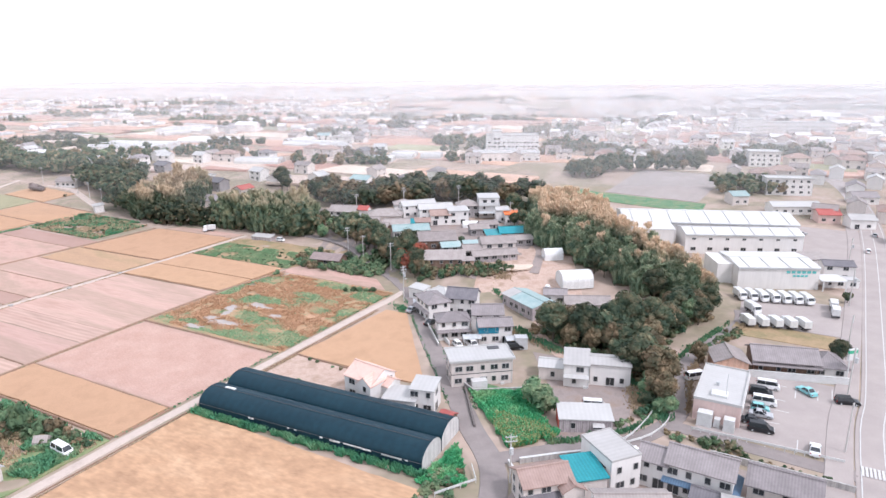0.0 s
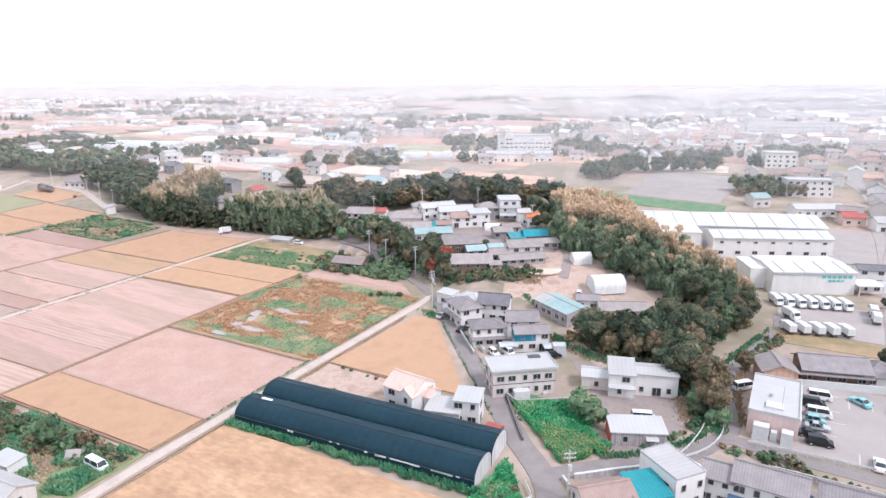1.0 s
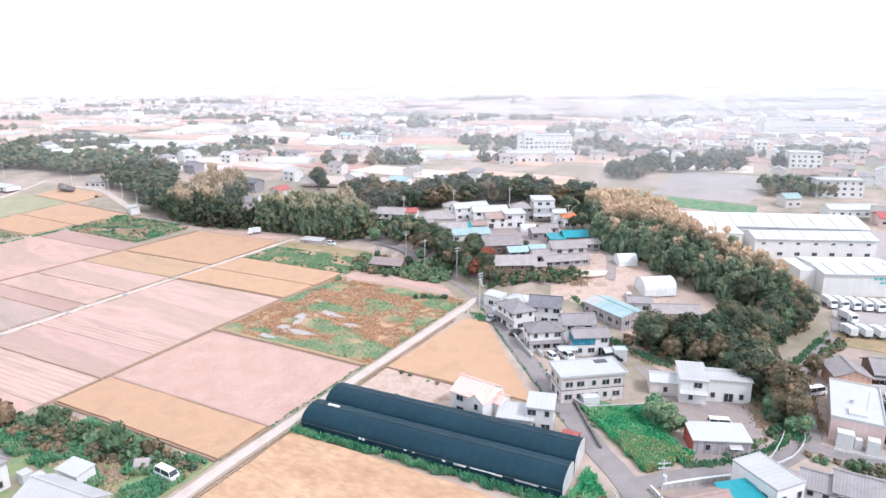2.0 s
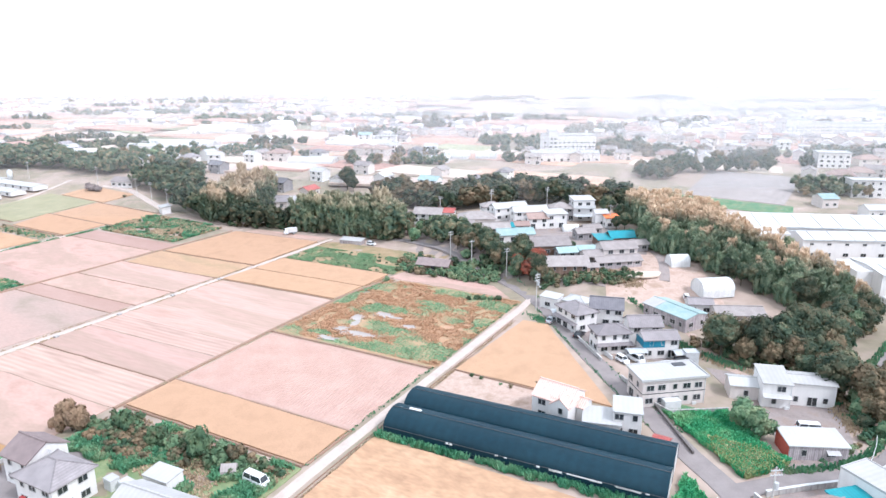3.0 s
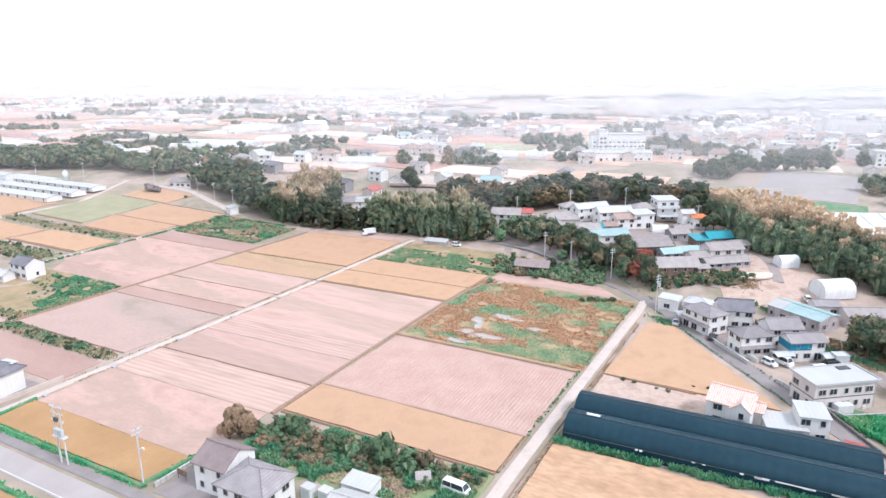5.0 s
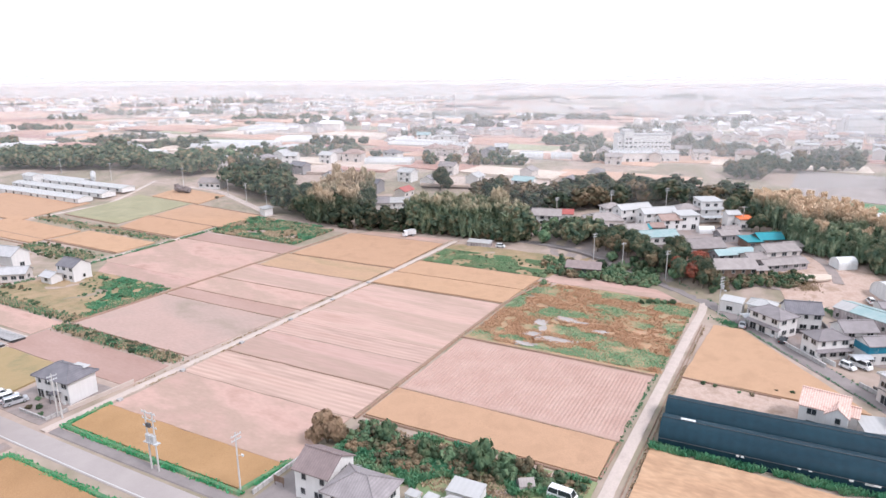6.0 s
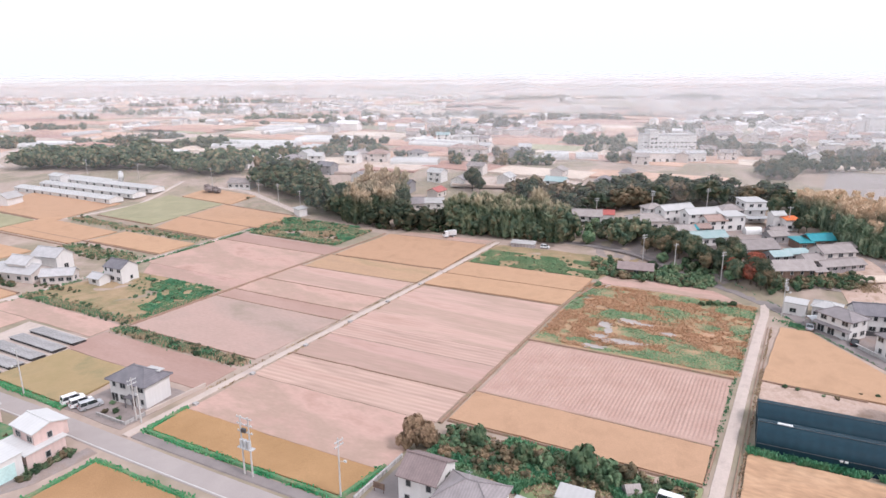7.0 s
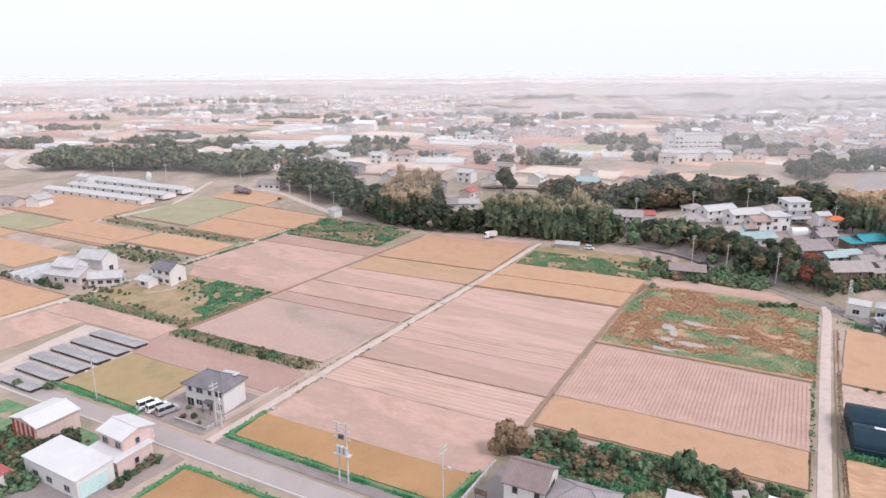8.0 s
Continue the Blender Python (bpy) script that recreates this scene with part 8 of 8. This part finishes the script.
FAR_SOIL = material("far_soil", [(.42, .25, .19), (.54, .35, .285)], scale=.02, fine=.2, island=.22, bump=0)
FAR_GREEN = material("far_crop", [(.27, .26, .165), (.37, .35, .24)], scale=.02, fine=.2, island=.25, bump=0)
FAR_PALE = material("far_stubble", [(.52, .41, .34), (.62, .52, .45)], scale=.02, fine=.2, island=.15, bump=0)
plots = {"soil": Shape(), "green": Shape(), "pale": Shape()}
houses_at = []
y = 340.0
while y < 2600:
    depth = 16 + y * .028
    x = -y * 1.15 - 260
    while x < y * 1.25 + 260:
        width = r.uniform(.8, 2.6) * (24 + y * .03)
        cx, cy = x + width / 2, y + depth / 2 + .18 * (x + 60)
        town = step(-60, 330, cx - (cy - 400) * .12) if cy < 1500 else .5
        if free(cx, cy):
            if r.random() < .95 * town or r.random() < (.3 if cx > -150 or cy > 900 else .17):
                for _ in range(int(width * depth / (170 + cy * .26)) + 1):
                    houses_at.append((cx + r.uniform(-.5, .5) * width, cy + r.uniform(-.5, .5) * depth))
            if r.random() < .93:
                k = r.choices(("soil", "green", "pale"), (6, .8, 2.0))[0]
                an = radians(TURN + r.uniform(-4, 4) + (14 if r.random() < .3 else 0))
                c, s_ = math.cos(an), math.sin(an)
                w, d = width * .47, depth * .52
                q = [(cx + u * c - v * s_, cy + u * s_ + v * c) for u, v in ((-w, -d), (w, -d), (w, d), (-w, d))]
                z = max(land(*p) for p in q) + .15 + r.random() * .3
                plots[k].add([(px, py, z) for px, py in q] + [(px, py, z - 1.2) for px, py in q], [(0, 1, 2, 3), (0, 4, 5, 1), (1, 5, 6, 2), (2, 6, 7, 3), (3, 7, 4, 0)])
        x += width
    y += depth
for k, m, lab in (("soil", FAR_SOIL, "pinkish bare plots across the plain"), ("green", FAR_GREEN, "pale green plots across the plain"), ("pale", FAR_PALE, "straw-coloured plots across the plain")):
    setting("far_plots", plots[k], m, lab, "fields", kind="stuff")

# houses of the middle distance, each its own; those past them joined
KINDS = []
for k, (w, d, ev, kd, wl_, rf) in enumerate(((11, 7, 5.2, "hip", WALL_WHITE, TILE_GREY), (10, 7, 5.0, "gable", WALL_CREAM, TILE_BEIGE), (12, 8, 3.4, "gable", WALL_WHITE, TILE_GREY), (9, 7, 5.4, "gable", WALL_WHITE, ROOF_WHITE), (13, 9, 5.6, "hip", WALL_CREAM, TILE_BROWN), (16, 9, 5.6, "flat", WALL_WHITE, ROOF_WHITE), (10, 7, 5.0, "gable", WALL_GREY, TILE_DARK), (9, 6, 3.4, "gable", WALL_CREAM, TILE_RED), (11, 7, 4.6, "gable", WALL_WHITE, ROOF_TEAL_PALE))):
    lab = ("white house with a grey hipped roof", "cream house with a beige roof", "low white house with grey tiles", "white house with a white sheet roof", "cream house with a brown hipped roof", "white flat-roofed block of flats", "grey house with a dark roof", "cream cottage with a red roof", "white house with a faded teal roof")[k] + " on the plain"
    KINDS.append((lab, w, d, ev, kd, wl_, rf))
MID = {}
seen_mid = 0
near = sorted([p for p in houses_at if p[1] < 640], key=lambda p: math.hypot(p[0] + 40, p[1]))
extra = [(-150, 352), (-165, 362), (-120, 366), (-134, 374), (-96, 362), (-70, 356), (-176, 376), (-112, 392), (-46, 352), (-66, 380), (-132, 342), (-200, 392), (-30, 372),
         (190, 300), (198, 316), (182, 330), (206, 336), (216, 318), (190, 352), (204, 360), (222, 350), (180, 372), (196, 384), (214, 378), (150, 372), (164, 380), (140, 386), (230, 372), (176, 296), (186, 284), (200, 280), (214, 296), (232, 310), (226, 330), (240, 340), (170, 312), (160, 260), (150, 300)]
taken = []
for x, y in extra + near:
    if any(math.hypot(x - a, y - b) < 11.5 for a, b in taken) or seen_mid > 150:
        continue
    taken.append((x, y))
    seen_mid += 1
    k = r.choices(range(9), (2.5, 5, 2, 6, 2.5, 1.2, 1, .9, 1))[0]
    rot = r.choice((TURN, TURN + 90, TURN + 20, 65)) + r.uniform(-5, 5)
    rot = (rot + 90) % 180 - 90
    lab, w, d, ev, kd, wl_, rf = KINDS[k]
    if k not in MID:
        MID[k] = house(lab, x, y, rot, w, d, ev, kd, .5 if kd == "flat" else d * .24, wall=wl_, roof=rf, wins={"S": (2, 2 if ev > 4 else 1)}, group="houses on the plain", seed=k)
    else:
        copy_thing(MID[k], pose(x, y, land(x, y), 0, 0, rot))
taken = set(taken)
walls, roofs = Shape(), {"grey": Shape(), "pale": Shape(), "brown": Shape()}
count = 0
for x, y in houses_at:
    if (x, y) in taken or (y < 640 and any(abs(x - a) < 11 and abs(y - b) < 11 for a, b in taken)) or count > 12000:
        continue
    count += 1
    w, d, ev = r.uniform(7, 13), r.uniform(6, 9), r.choice((3.2, 5.4, 5.4))
    if r.random() < .025:
        w, d, ev = r.uniform(16, 32), r.uniform(10, 16), r.uniform(5, 8)
    an = radians(r.choice((TURN, TURN + 90, TURN + 20)) + r.uniform(-6, 6))
    c, s_ = math.cos(an), math.sin(an)
    z = land(x, y)
    P = lambda u, v, q: (x + u * c - v * s_, y + u * s_ + v * c, z + q)
    hw, hd = w / 2, d / 2
    walls.add([P(-hw, -hd, -1), P(hw, -hd, -1), P(hw, hd, -1), P(-hw, hd, -1), P(-hw, -hd, ev), P(hw, -hd, ev), P(hw, hd, ev), P(-hw, hd, ev), P(-hw, 0, ev + d * .22), P(hw, 0, ev + d * .22)],
              [(0, 1, 5, 4), (1, 2, 6, 9, 5), (2, 3, 7, 6), (3, 0, 4, 8, 7)])
    o = .5
    rs = roofs[r.choices(("grey", "pale", "brown"), (4.5, 3.5, 2))[0]]
    zl, zr = ev - o * .44, ev + d * .22
    rs.add([P(-hw - o, -hd - o, zl), P(hw + o, -hd - o, zl), P(hw + o, 0, zr + .2), P(-hw - o, 0, zr + .2), P(hw + o, hd + o, zl), P(-hw - o, hd + o, zl), P(-hw - o, 0, zr), P(hw + o, 0, zr)],
           [(0, 1, 2, 3), (3, 2, 4, 5), (0, 3, 6), (1, 7, 2)])
setting("far_houses", walls, material("far_walls", [(.58, .55, .53), (.74, .715, .69)], scale=.05, fine=.4, island=.18, bump=0), "countless pale houses of the far town", "houses", kind="stuff")
for k, cols in (("grey", [(.24, .22, .22), (.36, .33, .33)]), ("pale", [(.58, .57, .56), (.74, .73, .72)]), ("brown", [(.36, .24, .20), (.46, .33, .29)])):
    setting("far_roofs", roofs[k], material("far_roof_" + k, cols, rough=.6, scale=.05, fine=.4, island=.2, bump=0), f"{k} roofs of the far town houses", "roofs", kind="stuff")

# white greenhouses in ranks over the plain
film = Shape()
for _ in range(190):
    x, y = r.uniform(-1100, 400), r.uniform(450, 2000)
    if not free(x, y) or (x > 0 and r.random() < .6):
        continue
    L, n = r.uniform(22, 48), r.randint(1, 4)
    an = radians(TURN + r.choice((0, 90)) + r.uniform(-4, 4))
    c, s_ = math.cos(an), math.sin(an)
    for k in range(n):
        off = k * 6.6
        prof = [(-3, 0), (-2.9, 1.6), (-1.6, 2.9), (0, 3.3), (1.6, 2.9), (2.9, 1.6), (3, 0)]
        v = [(x + u * c - (p + off) * s_, y + u * s_ + (p + off) * c, land(x, y) + z) for u in (-L / 2, L / 2) for p, z in prof]
        film.add(v, [(i, i + 1, 8 + i, 7 + i) for i in range(6)] + [tuple(range(7)), tuple(range(7, 14))])
for x0, y0, n, L in ((-285, 500, 5, 60), (-240, 545, 4, 46), (-60, 452, 3, 16), (-74, 434, 2, 20), (-40, 452, 2, 14), (-152, 424, 2, 30), (-500, 560, 4, 50), (-345, 440, 2, 36), (-300, 640, 5, 60)):
    an = radians(TURN + 20)
    c, s_ = math.cos(an), math.sin(an)
    for k in range(n):
        prof = [(-3.3, 0), (-3.1, 1.8), (-1.6, 3.3), (0, 3.8), (1.6, 3.3), (3.1, 1.8), (3.3, 0)]
        film.add([(x0 + u * c - (p + k * 7) * s_, y0 + u * s_ + (p + k * 7) * c, land(x0, y0) + z) for u in (-L / 2, L / 2) for p, z in prof], [(i, i + 1, 8 + i, 7 + i) for i in range(6)] + [tuple(range(7)), tuple(range(7, 14))])
setting("far_greenhouses", film, material("weathered_film", [(.46, .45, .44), (.60, .59, .575)], rough=.5, scale=.06, fine=.4, island=.2, bump=0), "ranks of white film greenhouses over the plain", "greenhouses", kind="stuff")

# clumps of trees over the plain
for k, (x, y, w, d, g) in enumerate(((92, 476, 50, 14, 7), (60, 500, 40, 20, 8), (200, 470, 60, 16, 8), (-185, 900, 190, 26, 12), (60, 620, 60, 30, 9), (-412, 590, 60, 20, 8), (-536, 566, 60, 30, 9), (180, 760, 120, 40, 12), (-60, 800, 110, 20, 11), (-360, 860, 120, 24, 12), (330, 1000, 260, 40, 12), (-560, 980, 160, 30, 12), (520, 640, 160, 40, 11), (-20, 540, 50, 10, 8), (-140, 600, 70, 12, 9), (-260, 720, 80, 12, 10), (560, 1300, 300, 40, 14), (0, 1300, 160, 30, 13), (-600, 1300, 200, 30, 13), (310, 700, 90, 20, 10), (-20, 440, 20, 8, 6), (110, 440, 60, 8, 7), (-330, 520, 40, 10, 8), (430, 480, 80, 20, 9), (300, 420, 40, 12, 8), (250, 360, 16, 10, 7), (-100, 690, 60, 10, 9), (130, 900, 120, 20, 12))):
    an = .18
    thicket([(x - w / 2, y - d / 2 - w / 2 * an), (x + w / 2, y - d / 2 + w / 2 * an), (x + w / 2 * .8, y + d / 2 + w / 2 * an), (x - w / 2 * .9, y + d / 2 - w / 2 * an)], g, {"far": 1}, min(1.25, g / 6.5), 200 + k, "dark clump of trees on the plain")
for k in range(70):
    y = 420 + 900 * r.random() ** 1.3
    x = r.uniform(-1.0, 1.0) * y
    if free(x, y):
        w = r.uniform(6, 34)
        thicket([(x - w, y - 5), (x + w, y - 3), (x + w, y + 5), (x - w, y + 4)], 7.5, {"far": 1}, .9, 300 + k, "small clump of trees on the plain")
# low wooded hills on the eastern horizon
def wooded_hill(x, y, rx, ry, height, seed):
    nx, ny = 40, 14
    v = []
    for j in range(ny + 1):
        for i in range(nx + 1):
            a, b = 2 * i / nx - 1, 2 * j / ny - 1
            k = max(0.0, 1 - a * a - b * b * .9)
            px, py = x + a * rx, y + b * ry
            v.append((px, py, -1 + height * k ** .6 * (.75 + .5 * noise.noise((px * .006, py * .006, seed))) + (4.0 * noise.noise((px * .03, py * .03, seed)) if k > 0 else 0)))
    s = Shape().add(v, [(j * (nx + 1) + i, j * (nx + 1) + i + 1, (j + 1) * (nx + 1) + i + 1, (j + 1) * (nx + 1) + i) for j in range(ny) for i in range(nx)])
    setting("wooded_hill", s, HILL, "low dark wooded hill in the haze", "hill", kind="stuff")


HILL = material("far_wood_cover", [(.05, .07, .06), (.09, .105, .08), (.16, .14, .10)], scale=.03, fine=.2, bump=0)
for k, (x, y, rx, ry, height) in enumerate(((325, 1430, 70, 50, 13), (600, 1560, 110, 70, 15), (560, 1090, 110, 50, 12), (900, 1750, 200, 90, 20), (-420, 1900, 130, 50, 9))):
    wooded_hill(x, y, rx, ry, height, k + .5)
road("far_road", "pale road across the far plain", smooth_line([(-440, 440), (-476, 480), (-500, 545), (-490, 600), (-503, 700), (-517, 806), (-480, 1000)]), 9, CONCRETE, .5)
# upright see-through white sheets across the plain, added to imitate haze
def haze_sheet_material(share, low, high, thin, white_share):
    """See-through white painted in for haze; its share thins out from one height to another, and towards the west."""
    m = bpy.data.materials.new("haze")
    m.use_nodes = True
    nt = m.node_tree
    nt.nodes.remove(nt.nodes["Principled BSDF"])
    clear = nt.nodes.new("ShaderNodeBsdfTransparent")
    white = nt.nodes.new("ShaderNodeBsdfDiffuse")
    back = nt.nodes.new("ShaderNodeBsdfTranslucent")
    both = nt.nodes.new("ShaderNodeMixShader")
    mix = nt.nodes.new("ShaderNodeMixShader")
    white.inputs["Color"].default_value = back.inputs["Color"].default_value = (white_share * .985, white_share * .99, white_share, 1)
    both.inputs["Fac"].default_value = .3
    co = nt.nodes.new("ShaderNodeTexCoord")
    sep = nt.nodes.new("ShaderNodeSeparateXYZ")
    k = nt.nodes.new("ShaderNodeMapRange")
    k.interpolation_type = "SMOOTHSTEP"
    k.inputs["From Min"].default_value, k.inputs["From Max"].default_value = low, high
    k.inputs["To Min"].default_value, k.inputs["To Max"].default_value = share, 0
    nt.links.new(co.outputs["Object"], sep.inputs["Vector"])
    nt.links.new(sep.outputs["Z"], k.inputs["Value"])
    # hand-set grading: the sheet is painted whiter towards the east
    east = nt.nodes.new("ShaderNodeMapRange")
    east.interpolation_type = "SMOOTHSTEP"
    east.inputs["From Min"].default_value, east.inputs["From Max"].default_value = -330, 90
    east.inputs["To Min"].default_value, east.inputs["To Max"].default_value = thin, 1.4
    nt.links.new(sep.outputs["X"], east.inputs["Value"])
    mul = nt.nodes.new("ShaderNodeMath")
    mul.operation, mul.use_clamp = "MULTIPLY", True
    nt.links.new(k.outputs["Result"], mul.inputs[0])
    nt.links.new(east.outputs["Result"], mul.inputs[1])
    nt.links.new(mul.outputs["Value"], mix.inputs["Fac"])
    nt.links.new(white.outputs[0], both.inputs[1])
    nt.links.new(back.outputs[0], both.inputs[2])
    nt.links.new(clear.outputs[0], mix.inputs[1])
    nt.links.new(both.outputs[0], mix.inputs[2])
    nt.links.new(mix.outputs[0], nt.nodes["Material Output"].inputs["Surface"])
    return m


# farther sheets imitate thicker haze: larger share, paler white
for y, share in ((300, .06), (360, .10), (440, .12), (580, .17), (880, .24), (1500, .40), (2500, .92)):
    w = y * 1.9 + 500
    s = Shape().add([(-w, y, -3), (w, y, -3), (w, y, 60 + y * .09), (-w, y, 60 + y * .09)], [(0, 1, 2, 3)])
    setting("haze", s, haze_sheet_material(share, 50 - y * .02, 66 - y * .006, min(1.0, .4 + y * .0006), min(.97, .77 + y * .00013)), "thin white sheet imitating haze over the plain", "haze")
